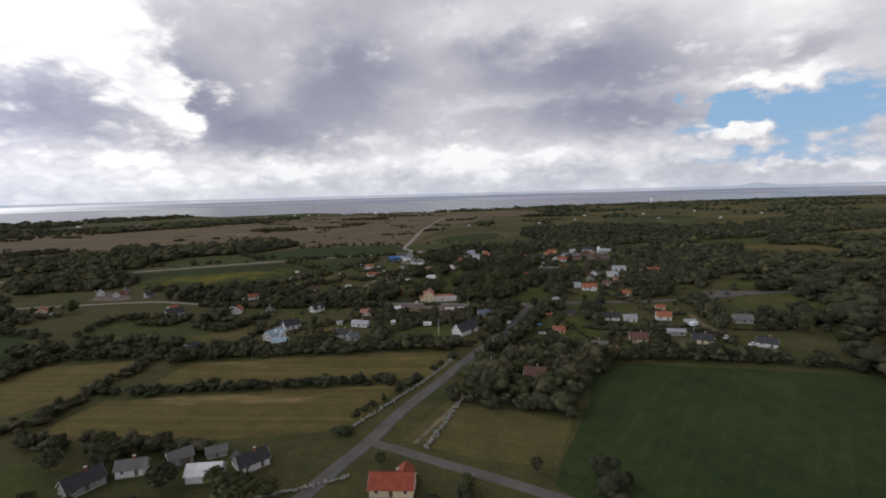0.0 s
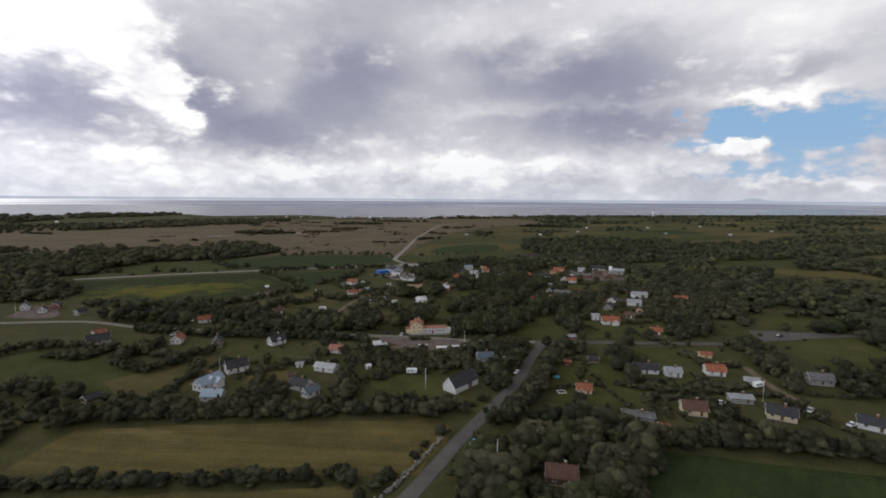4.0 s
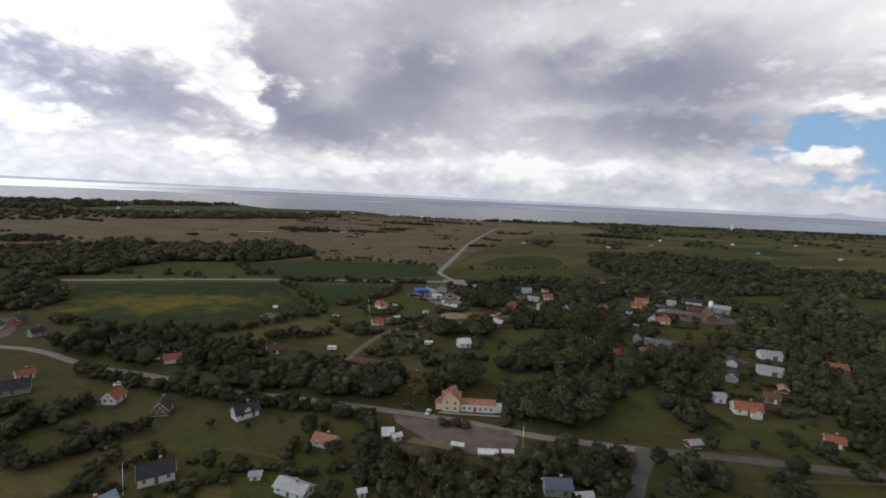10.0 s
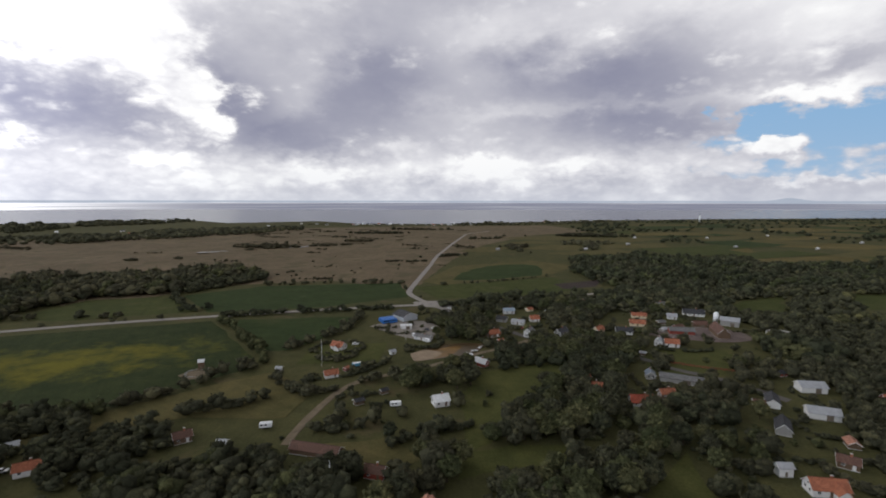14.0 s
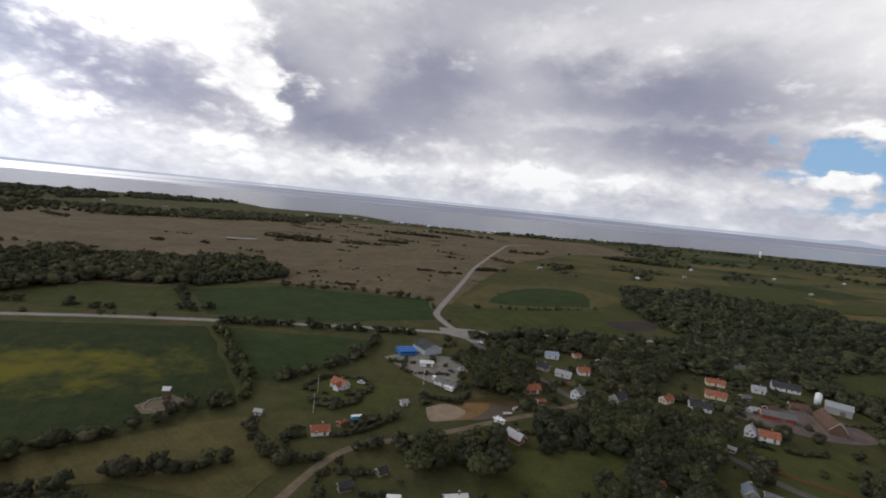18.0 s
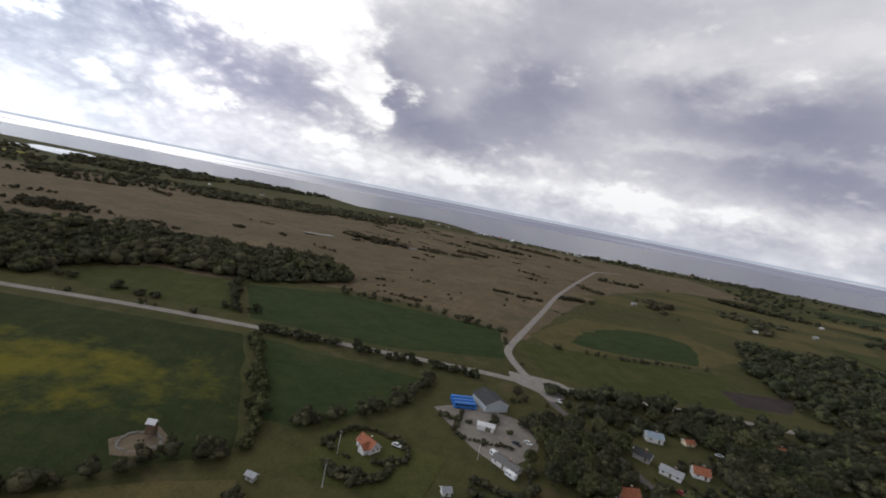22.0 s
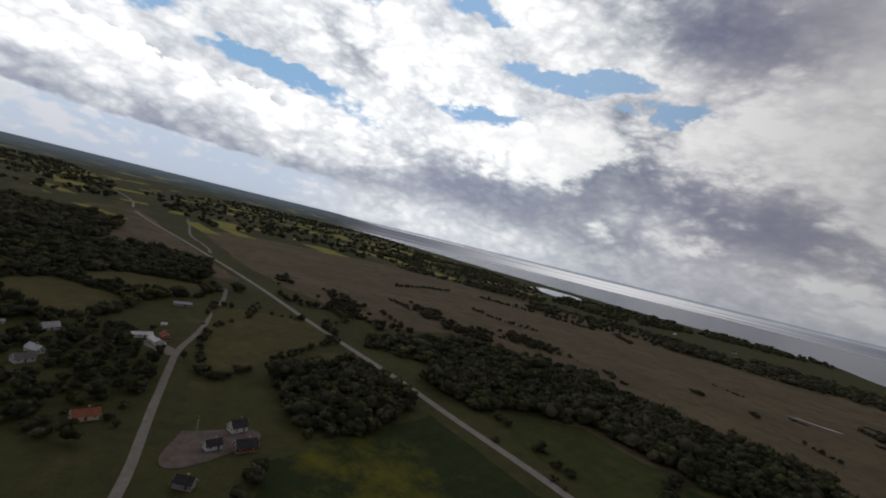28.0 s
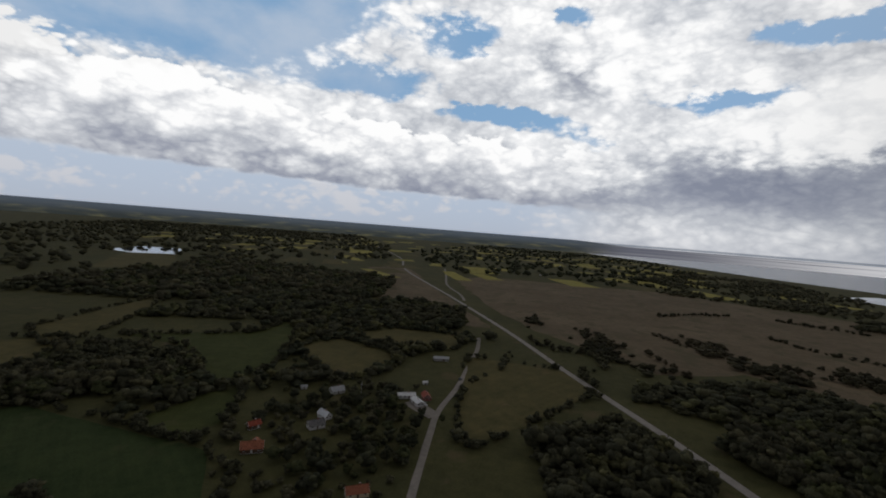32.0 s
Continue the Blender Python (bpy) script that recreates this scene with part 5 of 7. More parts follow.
for x, y, yaw, paint, label in ((-20.3, 339.7, 80, "white_paint", "white car parked before the station"), (-16.6, 352.5, 20, "white_paint", "white car behind the station"), (-162.5, 368, 20, "white_paint", "white car in a garden"),
                                (-155.8, 337.8, 35, "white_paint", "white car beside an orange-roofed house"), (-72.4, 518.6, 0, "white_paint", "white car beside a hedge"), (1.3, 501.4, 12, "white_paint", "white car by the pond"),
                                (-22.8, 559.4, -30, "white_paint", "white car in the gravel yard"), (-27.7, 555.2, -25, "dark_paint", "dark car in the gravel yard"), (-284.7, 332.6, 40, "white_paint", "white car by the road"),
                                (39.4, 278.6, 60, "white_paint", "white car on the village road"), (116.9, 245.2, -10, "white_paint", "white car on a lawn"), (148.4, 238.9, 40, "white_paint", "white car beside a yellow house"),
                                (43.4, 561.8, -50, "red_paint", "red car on the village street"), (59.1, 527.4, -30, "red_paint", "red car at the roadside"), (27.6, 591.8, -50, "white_paint", "white car on the village street"),
                                (210.3, 340.3, 10, "dark_paint", "dark car on the paved lot"), (-480.4, 350.7, 170, "dark_paint", "dark car on the far road"), (71, 617.6, 10, "white_paint", "white car on a drive"),
                                (-13.3, 623.6, -50, "white_paint", "white car by the junction"), (154.5, 227, 20, "white_paint", "white car beside a dark-roofed house"), (-29.1, 343.3, -5, "dark_paint", "dark car before the station"),
                                (-413.9, 338.3, 30, "white_paint", "white car in a farmyard"), (114.2, 566.6, 50, "dark_paint", "dark car in the farmyard")):
    car(x, y, yaw, paint, label, 0.2)


def caravan(x, y, yaw, label):
    ob = thing("caravan", label, "caravan", pose(x, y, 0.1, 0, 0, yaw), "caravans")
    part("body", box("body", 5.0, 2.2, 2.0, M["white_paint"], 0.45, 0.22), ob)
    for s in (-1, 1):
        for wx in (-1.5, 0.2):
            part("window", box("window", 1.1, 0.05, 0.6, M["glass"], 1.45), ob, pose(wx, s * 1.105, 0))
    part("drawbar", box("drawbar", 1.2, 0.12, 0.1, M["dark_paint"], 0.45), ob, pose(3.0, 0, 0))
    wheel_set(ob, (0.0,), 1.0, 0.33)
    SOLID.append((x, y, 3))


caravan(-10.6, 277.9, 0, "white caravan on a lawn by the hedge")
caravan(2.3, 497.2, 160, "white caravan beside the pond")
caravan(-32.4, 427.2, 11, "white caravan on rough grass")
caravan(-83.9, 404.3, 12, "white caravan in a pasture")
caravan(-34.5, 538.3, -28, "white caravan beside a grey building")
caravan(-25.5, 526.7, -28, "white caravan beside a grey building")
caravan(144, 262.8, 20, "white caravan beside a drive")


def trailer(x, y, yaw):
    ob = thing("trailer", "blue and white trailer beside a hedge", "trailer", pose(x, y, 0.1, 0, 0, yaw))
    part("box", box("box", 5.6, 2.1, 1.6, M["teal"], 0.6, 0.06), ob)
    part("cover", box("cover", 5.4, 1.9, 0.3, M["white_paint"], 2.2, 0.1), ob)
    wheel_set(ob, (-0.6, 0.4), 1.0, 0.34)
    SOLID.append((x, y, 3))


trailer(-61.8, 478.2, 27)


def boat(x, y, yaw):
    ob = thing("boat", "small white boat lying on the bank", "boat", pose(x, y, 0.05, 0, 0, yaw))
    v, f = [], []
    for i, (bx, bw) in enumerate(((-2.2, 0.75), (-1, 0.9), (0.6, 0.85), (1.8, 0.4), (2.4, 0.05))):
        v += [(bx, -bw, 0.75), (bx, -bw * 0.5, 0.05), (bx, bw * 0.5, 0.05), (bx, bw, 0.75)]
        if i:
            a_, b_ = 4 * (i - 1), 4 * i
            f += [(a_, b_, b_ + 1, a_ + 1), (a_ + 1, b_ + 1, b_ + 2, a_ + 2), (a_ + 2, b_ + 2, b_ + 3, a_ + 3)]
    f += [(0, 1, 2, 3)]
    part("hull", mesh_of("hull", v, f, M["white_paint"]), ob)
    part("thwart", box("thwart", 0.3, 1.6, 0.06, M["wood"], 0.55), ob)
    SOLID.append((x, y, 2.5))


boat(6.2, 508.9, 20)
boat(10.1, 516.3, 60)


# ---- poles, mill, tank, small things ----
def flagpole(x, y, h=10.0):
    ob = thing("flagpole", "tall white flagpole without a flag", "flagpole", pose(x, y, 0), "flagpoles")
    part("pole", tube("pole", 0.09, 0.05, h, M["white_paint"], 8), ob)
    part("knob", tube("knob", 0.11, 0.05, 0.22, M["trim"], 8, h), ob)
    part("footing", tube("footing", 0.3, 0.26, 0.3, M["concrete"], 8), ob)
    SOLID.append((x, y, 1.5))


for x, y, h in ((19.9, 198.4, 10), (-3.6, 260, 9), (-44.1, 360.7, 12), (16.7, 320.3, 9), (-83, 479.6, 9), (-89.3, 499.9, 9), (-40.5, 531, 9), (-416.8, 288.7, 10), (-290.5, 383.5, 9), (136.4, 248.6, 9), (-98.4, 272.6, 9)):
    flagpole(x, y, h)


def mill_hut(x, y):
    ob = thing("mill_hut", "small dark wooden mill body with a white roof", "mill", pose(x, y, 0, 0, 0, 20))
    part("body", box("body", 3.0, 2.8, 4.2, M["brown"], 0.6, 0.04), ob)
    part("roof", gable_roof(3.0, 2.8, 4.8, 1.2, M["lt"], 0.25, 0.12), ob)
    part("foot", tube("foot", 1.4, 1.0, 0.7, M["stone"], 10), ob)
    part("hatch", box("hatch", 0.8, 0.08, 1.3, M["wood"], 1.2), ob, pose(0, -1.43, 0))
    SOLID.append((x, y, 4))


mill_hut(-148.6, 469.4)


def stone_ring(x, y, r):
    """A low broken ring of field stones."""
    rng = np.random.default_rng(77)
    ob = thing("stone_ring", "low ring of grey field stones in the grass", "stone ring", pose(x, y, 0))
    bm = bmesh.new()
    bmesh.ops.create_icosphere(bm, subdivisions=1, radius=1.0)
    for v in bm.verts:
        v.co *= 1 + rng.uniform(-0.2, 0.2)
    me = from_bm("stone", bm, M["stone"])
    for i in range(70):
        a_ = i / 70 * 6.283
        s = rng.uniform(0.3, 0.62)
        st = part("stone", me, ob, pose(math.cos(a_) * r + rng.normal(0, 0.3), math.sin(a_) * r + rng.normal(0, 0.3), s * 0.5, 0, 0, rng.uniform(0, 360)))
        st.scale = (s * 1.3, s, s * 0.8)


stone_ring(-147.5, 464, 6.5)
sheet("worn_patch", [(-156.9, 459.3), (-150.7, 474.8), (-140.3, 470), (-139.1, 457.3), (-148.5, 453.6)], 0.16, M["dirt"], "worn bare earth round the mill", "ground", 2.0)


def slurry_tank(x, y, r):
    ob = thing("slurry_tank", "round open concrete slurry tank", "tank", pose(x, y, 0))
    bm = bmesh.new()
    n = 32
    rings = []
    for rad, z in ((r, 0), (r, 2.6), (r - 0.3, 2.6), (r - 0.3, 1.6)):
        rings.append([bm.verts.new((math.cos(i / n * 6.28318) * rad, math.sin(i / n * 6.28318) * rad, z)) for i in range(n)])
    for lo, hi in zip(rings, rings[1:]):
        for i in range(n):
            bm.faces.new((lo[i], lo[(i + 1) % n], hi[(i + 1) % n], hi[i]))
    part("wall", from_bm("wall", bm, M["concrete"]), ob)
    part("surface", tube("surface", r - 0.3, r - 0.3, 0.1, M["dirt"], 32, 1.55), ob)
    SOLID.append((x, y, r + 2))


slurry_tank(222.7, 551.7, 9)


def silo(x, y):
    ob = thing("silo", "white steel silo with a domed top", "silo", pose(x, y, 0))
    part("drum", tube("drum", 2.6, 2.6, 10, M["white_paint"], 18), ob)
    bm = bmesh.new()
    bmesh.ops.create_uvsphere(bm, u_segments=18, v_segments=8, radius=2.6)
    bmesh.ops.translate(bm, vec=(0, 0, 10), verts=bm.verts)
    part("dome", from_bm("dome", bm, M["white_paint"], True), ob)
    ob.scale = (0.72, 0.72, 0.6)
    SOLID.append((x, y, 4))


silo(199.2, 592.4)


def trampoline(x, y):
    ob = thing("trampoline", "round blue garden trampoline on a lawn", "trampoline", pose(x, y, 0))
    part("mat", tube("mat", 1.7, 1.7, 0.05, M["teal"], 20, 0.85), ob)
    for i in range(6):
        part("leg", tube("leg", 0.03, 0.03, 0.85, M["metal_wall"], 6), ob, pose(math.cos(i * 1.047) * 1.6, math.sin(i * 1.047) * 1.6, 0))
    SOLID.append((x, y, 2))


trampoline(56.7, 272.9)


def sandbox(x, y, yaw):
    ob = thing("sandbox", "square white-framed sandbox on the grass", "sandbox", pose(x, y, 0.1, 0, 0, yaw))
    for i in range(4):
        part("board", box("board", 3.4, 0.25, 0.35, M["trim"], 0, 0.02), ob, pose(math.sin(i * math.pi / 2) * 1.6, -math.cos(i * math.pi / 2) * 1.6, 0, 0, 0, 90 * i))
    SOLID.append((x, y, 2.5))


sandbox(55, 256.9, 10)


def tarpaulin(x, y):
    ob = thing("covered_trailer", "low trailer under a bright blue tarpaulin", "trailer", pose(x, y, 0.1, 0, 0, 60))
    part("load", box("load", 3.6, 1.9, 1.3, M["teal"], 0.4, 0.2), ob)
    wheel_set(ob, (0.0,), 0.9, 0.3)
    SOLID.append((x, y, 2.4))


tarpaulin(14.1, 213.3)


def dry_wall(pts, seed, label="low dry stone wall beside the road"):
    """A tumbled wall of field stones."""
    rng = np.random.default_rng(seed)
    c = curve_through(pts, 0.9)
    ob = thing("stone_wall", label, "wall", pose(0, 0, 0), kind="")
    vs, fs, n = [], [], 0
    bm = bmesh.new()
    bmesh.ops.create_icosphere(bm, subdivisions=1, radius=1.0)
    sv = np.array([v.co[:] for v in bm.verts])
    sf = np.array([[v.index for v in f.verts] for f in bm.faces])
    bm.free()
    for x, y in c:
        if rng.uniform() < 0.12:
            continue
        for k in range(3):
            s = rng.uniform(0.25, 0.5)
            vs.append(sv * (1 + rng.normal(0, 0.12, (len(sv), 1))) * s * np.array((1.2, 1.0, 0.8)) + np.array((x + rng.normal(0, 0.4), y + rng.normal(0, 0.4), 0.25 + 0.3 * k * rng.uniform(0.4, 1))))
            fs.append(sf + n)
            n += len(sv)
    st = part("stones", tri_mesh("stones", np.concatenate(vs), np.concatenate(fs), M["stone"]), ob)
    tagged(st, kind="stuff")


dry_wall([(-32.4, 155.7), (-22.3, 171.8), (-12.2, 188), (-2.4, 206.1), (3.4, 218.2)], 5)
dry_wall([(-7, 139.6), (-0.8, 155.9), (6.2, 174.1)], 6, "low dry stone wall along a pasture")
dry_wall([(-51.5, 117.1), (-39.2, 121.1), (-29.1, 125.2)], 7, "low dry stone wall by the farm")


def board_fence(pts, mat, label):
    """Posts with three boards from post to post."""
    ob = thing("fence", label, "fence", pose(0, 0, 0))
    c = curve_through(pts, 4.0)
    post_me = box("post", 0.14, 0.14, 1.25, M[mat], 0)
    for i, (x, y) in enumerate(c):
        part("post", post_me, ob, pose(x, y, 0.1))
        if i:
            xa, ya = c[i - 1]
            d, yaw = math.hypot(x - xa, y - ya), math.degrees(math.atan2(y - ya, x - xa))
            for z in (0.45, 0.8, 1.15):
                part("board", box("board", d, 0.05, 0.16, M[mat], z), ob, pose((x + xa) / 2, (y + ya) / 2, 0.1, 0, 0, yaw))


board_fence([(119.5, 492.5), (135.1, 484.3), (151.8, 478.2)], "red", "red board fence round a farm lawn")
board_fence([(93.5, 311.8), (113.7, 316.3), (135.1, 318.8)], "wood", "grey board fence along the street")
board_fence([(-93.5, 296.6), (-78.2, 298.2), (-60, 295.9)], "wood", "grey board fence between gardens")


def road_post(x, y):
    ob = thing("road_post", "white marker post at the roadside", "post", pose(x, y, 0), "roadside posts")
    part("post", box("post", 0.16, 0.12, 1.1, M["trim"], 0, 0.02), ob)
    part("reflector", box("reflector", 0.12, 0.14, 0.16, M["red_paint"], 0.8), ob)


highway_line = [p for p in ROADS[6][0] if -340 < p[0] < -20]
for i in range(0, len(highway_line) - 1, 4):
    (x0, y0), (x1, y1) = highway_line[i], highway_line[i + 1]
    d = math.hypot(x1 - x0, y1 - y0)
    road_post(x0 + (y1 - y0) / d * 4.4, y0 - (x1 - x0) / d * 4.4)
for x, y in ((-16.6, 655.2), (1.4, 651), (-42.7, 655.5)):
    road_post(x, y)

# cottages strung along the shore
rs = np.random.default_rng(88)
for i, (x, y) in enumerate([(-654.6, 2084.9), (-588.7, 2076.3), (-540.3, 2047.9), (-429.8, 2027.1), (-389.4, 2037), (-417, 2007.9), (-370.3, 2099.9), (-341.1, 2099), (-289.5, 2056.4), (-243.5, 2052.1), (-185.3, 2079.4), (-124.2, 2082.9), (-36.7, 2101.8), (-3.3, 2121.6), (21.3, 2142.4),
                            (67.2, 2172.6), (131.8, 2192.9), (202.6, 2233.2), (292.4, 2293.7), (360.2, 2334), (437, 2374.4), (-391, 2061), (-351, 2039.6), (-11.7, 2091.8), (122.9, 2182.9), (279.4, 2273.6), (-1043.6, 1606.1), (-937.9, 1492), (-1205.8, 1552.3), (-722.8, 1923.7)]):
    house(x, y, float(rs.uniform(9, 14)), float(rs.uniform(-25, 35)), "w", ("lt", "lg", "dg", "or")[i % 4], None, 3.2, None, "cottage", "by the shore", False, False)
for i in range(16):
    house(float(rs.uniform(-430, 60)), float(2045 + rs.uniform(-30, 30)), float(rs.uniform(8, 12)), float(rs.uniform(-25, 35)), "w", ("lt", "lg", "dg", "or")[i % 4], None, 3.2, None, "cottage", "by the shore", False, False)
for x, y, k in ((555.6, 1194.9, "lg"), (695.7, 1165.6, "lt"), (895, 1306.5, "lt"), (355.3, 1244, "lg"), (434.5, 1424.3, "lt"), (235.9, 1133.4, "lt"), (65.9, 1122.8, "lg"), (614.5, 1425.2, "lt"), (814.1, 1506.1, "lt"), (-1643.7, 400.8, "lt"), (-1904.3, 288.1, "lg"), (-2289.8, 482.7, "lt"), (-1554.3, -277.7, "lg")):
    house(x, y, 9, 20, "g", k, None, 3.2, None, "cottage", "among far trees", False, False)


def light_tower(x, y):
    ob = thing("light_tower", "slim white tower far off by the shore", "tower", pose(x, y, 0))
    part("shaft", tube("shaft", 4, 3, 30, M["white_paint"], 12), ob)
    part("cap", tube("cap", 3.4, 0.5, 4, M["dark_paint"], 12, 30), ob)


light_tower(1089.7, 2427.5)


# ---- trees and hedges ----
def ico(sub):
    bm = bmesh.new()
    bmesh.ops.create_icosphere(bm, subdivisions=sub, radius=1.0)
    v = np.array([p.co[:] for p in bm.verts])
    f = np.array([[q.index for q in face.verts] for face in bm.faces])
    bm.free()
    return v, f


ICO1, ICO2 = ico(1), ico(2)


def crown_arrays(seed, blobs, leaves, wide=1.0, low=0.25, lump=0.16, spray=1.0, core=ICO2):
    """A crown about 1 high and 1 across: a rough core, uneven clumps set over it and leaf sprays standing off, with hollows between."""
    rng = np.random.default_rng(seed)
    vs, fs, n = [], [], 0
    mid_z, rx, rz = low + (1 - low) * 0.47, 0.36 * wide, (1 - low) * 0.42
    lean = rng.normal(0, 0.05, 2)
    sv, sf = core
    jag = 1 + rng.normal(0, 0.13, (len(sv), 1))
    vs.append(sv * jag * np.array((rx, rx, rz)) * 0.92 + np.array((lean[0], lean[1], mid_z)))
    fs.append(sf)
    n = len(sv)
    centres = []
    sv, sf = ICO1
    for i in range(blobs):
        d = rng.normal(size=3)
        d /= np.linalg.norm(d)
        d[2] = d[2] if d[2] > -0.45 else -d[2]
        c = d * np.array((rx, rx, rz)) * rng.uniform(0.80, 1.04) + np.array((lean[0], lean[1], mid_z))
        k = rng.uniform(0.75, 1.35) * lump
        jag = 1 + rng.normal(0, 0.2, (len(sv), 1))
        vs.append(sv * jag * k * np.array((wide, wide, 0.85)) + c)
        fs.append(sf + n)
        n += len(sv)
        centres.append((c, k))
    for i in range(leaves):
        c, k = centres[rng.integers(len(centres))]
        d = rng.normal(size=3)
        d[2] = abs(d[2]) * 0.8 + 0.1 * d[2]
        d /= np.linalg.norm(d)
        p = c + d * k * rng.uniform(0.9, 1.5)
        u, w = rng.normal(size=3), rng.normal(size=3)
        q = rng.uniform(0.025, 0.06) * spray
        vs.append(np.array((p + u * q, p + w * q, p - u * q * 0.8 - w * q * 0.4)))
        fs.append(np.array(((n, n + 1, n + 2),)))
        n += 3
    return np.concatenate(vs), np.concatenate(fs)


NEAR_CROWNS = [crown_arrays(10 + i, 32, 460, (0.92, 1.1, 1.0, 1.2, 0.85)[i], 0.16, 0.115) for i in range(5)]
MID_CROWNS = [crown_arrays(30 + i, 11, 80, (1.25, 1.05, 1.4, 1.15)[i % 4], 0.02, 0.14, 1.1) for i in range(6)]
WOOD_CROWNS = [crown_arrays(40 + i, 7, 26, (1.3, 1.1, 1.45, 1.2)[i % 4], 0.02, 0.17, 1.4, ICO1) for i in range(8)]
LOW_CROWNS = [crown_arrays(60 + i, 4, 14, (1.5, 1.2, 1.7)[i % 3], 0.02, 0.22, 1.7, ICO1) for i in range(6)]
FAR_CROWNS = [crown_arrays(50 + i, 2, 6, 1.5, 0.05, 0.26, 2.0, ICO1) for i in range(5)]


def trunk_mesh(seed):
    """A tapered trunk with a few limbs, about 1 high."""
    rng = np.random.default_rng(seed)
    bm = bmesh.new()
    bmesh.ops.create_cone(bm, cap_ends=False, segments=7, radius1=0.035, radius2=0.012, depth=0.7, matrix=Matrix.Translation((0, 0, 0.35)))
    for i in range(5):
        a, z = rng.uniform(0, 6.283), rng.uniform(0.22, 0.5)
        m_ = Matrix.Translation((0, 0, z)) @ Matrix.Rotation(a, 4, "Z") @ Matrix.Rotation(radians(rng.uniform(35, 60)), 4, "Y") @ Matrix.Translation((0, 0, 0.14))
        bmesh.ops.create_cone(bm, cap_ends=False, segments=5, radius1=0.014, radius2=0.004, depth=0.28, matrix=m_)
    return from_bm("trunk", bm, M["bark"])


TREES = []
for i, (v, f) in enumerate(NEAR_CROWNS):
    for key in ("leaf", "leaf_light"):
        t_ = thing("tree", "leafy broadleaf tree with a full dark green crown" if key == "leaf" else "leafy broadleaf tree with a fresh green crown", "tree", pose(-150 - 9 * i, 60 if key == "leaf" else 50, 0), "trees of the village")
        t_.scale = (8, 8, 8)
        part("trunk", trunk_mesh(i), t_)
        part("crown", tri_mesh("crown", v, f, M[key], True), t_)
        TREES.append(t_)


def free(x, y, gap=1.5, fields=True):
    ok = np.ones(len(x), bool)
    if fields:
        for poly in OPEN:
            ok &= ~inside(poly, x, y)
    for c, half in ROADS:
        c = np.array(c)
        a, b = c[:-1], c[1:]
        near = (x > c[:, 0].min() - 12) & (x < c[:, 0].max() + 12) & (y > c[:, 1].min() - 12) & (y < c[:, 1].max() + 12) & ok
        idx = np.nonzero(near)[0]
        if len(idx) == 0:
            continue
        p = np.stack([x[idx], y[idx]], 1)
        best = np.full(len(idx), 1e9)
        for s, e_ in zip(a, b):
            d = e_ - s
            t = np.clip(((p - s) @ d) / max(d @ d, 1e-6), 0, 1)
            best = np.minimum(best, np.hypot(*(p - s - t[:, None] * d).T))
        ok[idx] &= best > half + gap
    for hx, hy, r in SOLID:
        ok &= np.hypot(x - hx, y - hy) > r + gap * 0.6
    return ok


def scatter(poly, spacing, rng):
    p = np.array(poly, float)
    x0, y0 = p.min(0)
    x1, y1 = p.max(0)
    gx, gy = np.meshgrid(np.arange(x0, x1, spacing), np.arange(y0, y1, spacing))
    x = gx.ravel() + rng.uniform(-0.5, 0.5, gx.size) * spacing
    y = gy.ravel() + rng.uniform(-0.5, 0.5, gx.size) * spacing
    k = inside(poly, x, y)
    return x[k], y[k]


def plant(name, x, y, size, shapes, mat, label, category, rng, squat=1.0, spread=0.25):
    """Many crowns as one piece of vegetation."""
    if len(x) == 0:
        return None
    vs, fs, n = [], [], 0
    for px, py in zip(x, y):
        v, f = shapes[rng.integers(len(shapes))]
        a, s = rng.uniform(0, 6.283), size * rng.uniform(1 - spread, 1 + spread)
        c_, s_ = math.cos(a), math.sin(a)
        q = np.empty_like(v)
        q[:, 0], q[:, 1] = (v[:, 0] * c_ - v[:, 1] * s_) * s + px, (v[:, 0] * s_ + v[:, 1] * c_) * s + py
        q[:, 2] = (v[:, 2] - 0.1) * s * squat * rng.uniform(0.8, 1.2)
        vs.append(q), fs.append(f + n)
        n += len(v)
    return tagged(new(name, tri_mesh(name, np.concatenate(vs), np.concatenate(fs), mat, True)), label, category, kind="stuff")


FAR_OFF = (103, 115.6, 106, 117, 118, 120, 122)      # woods that stay some hundreds of metres away


def swell(x, y, k):
    """Slow uneven waves over the land, about -1 to 1."""
    return (np.sin(x / 31.0 + k) + np.sin(y / 23.0 + 1.7 * k + x / 70.0) + np.sin((x + y) / 17.0 + 2.3 * k) + 0.7 * np.sin((x - 1.4 * y) / 9.0 + k)) / 2.6


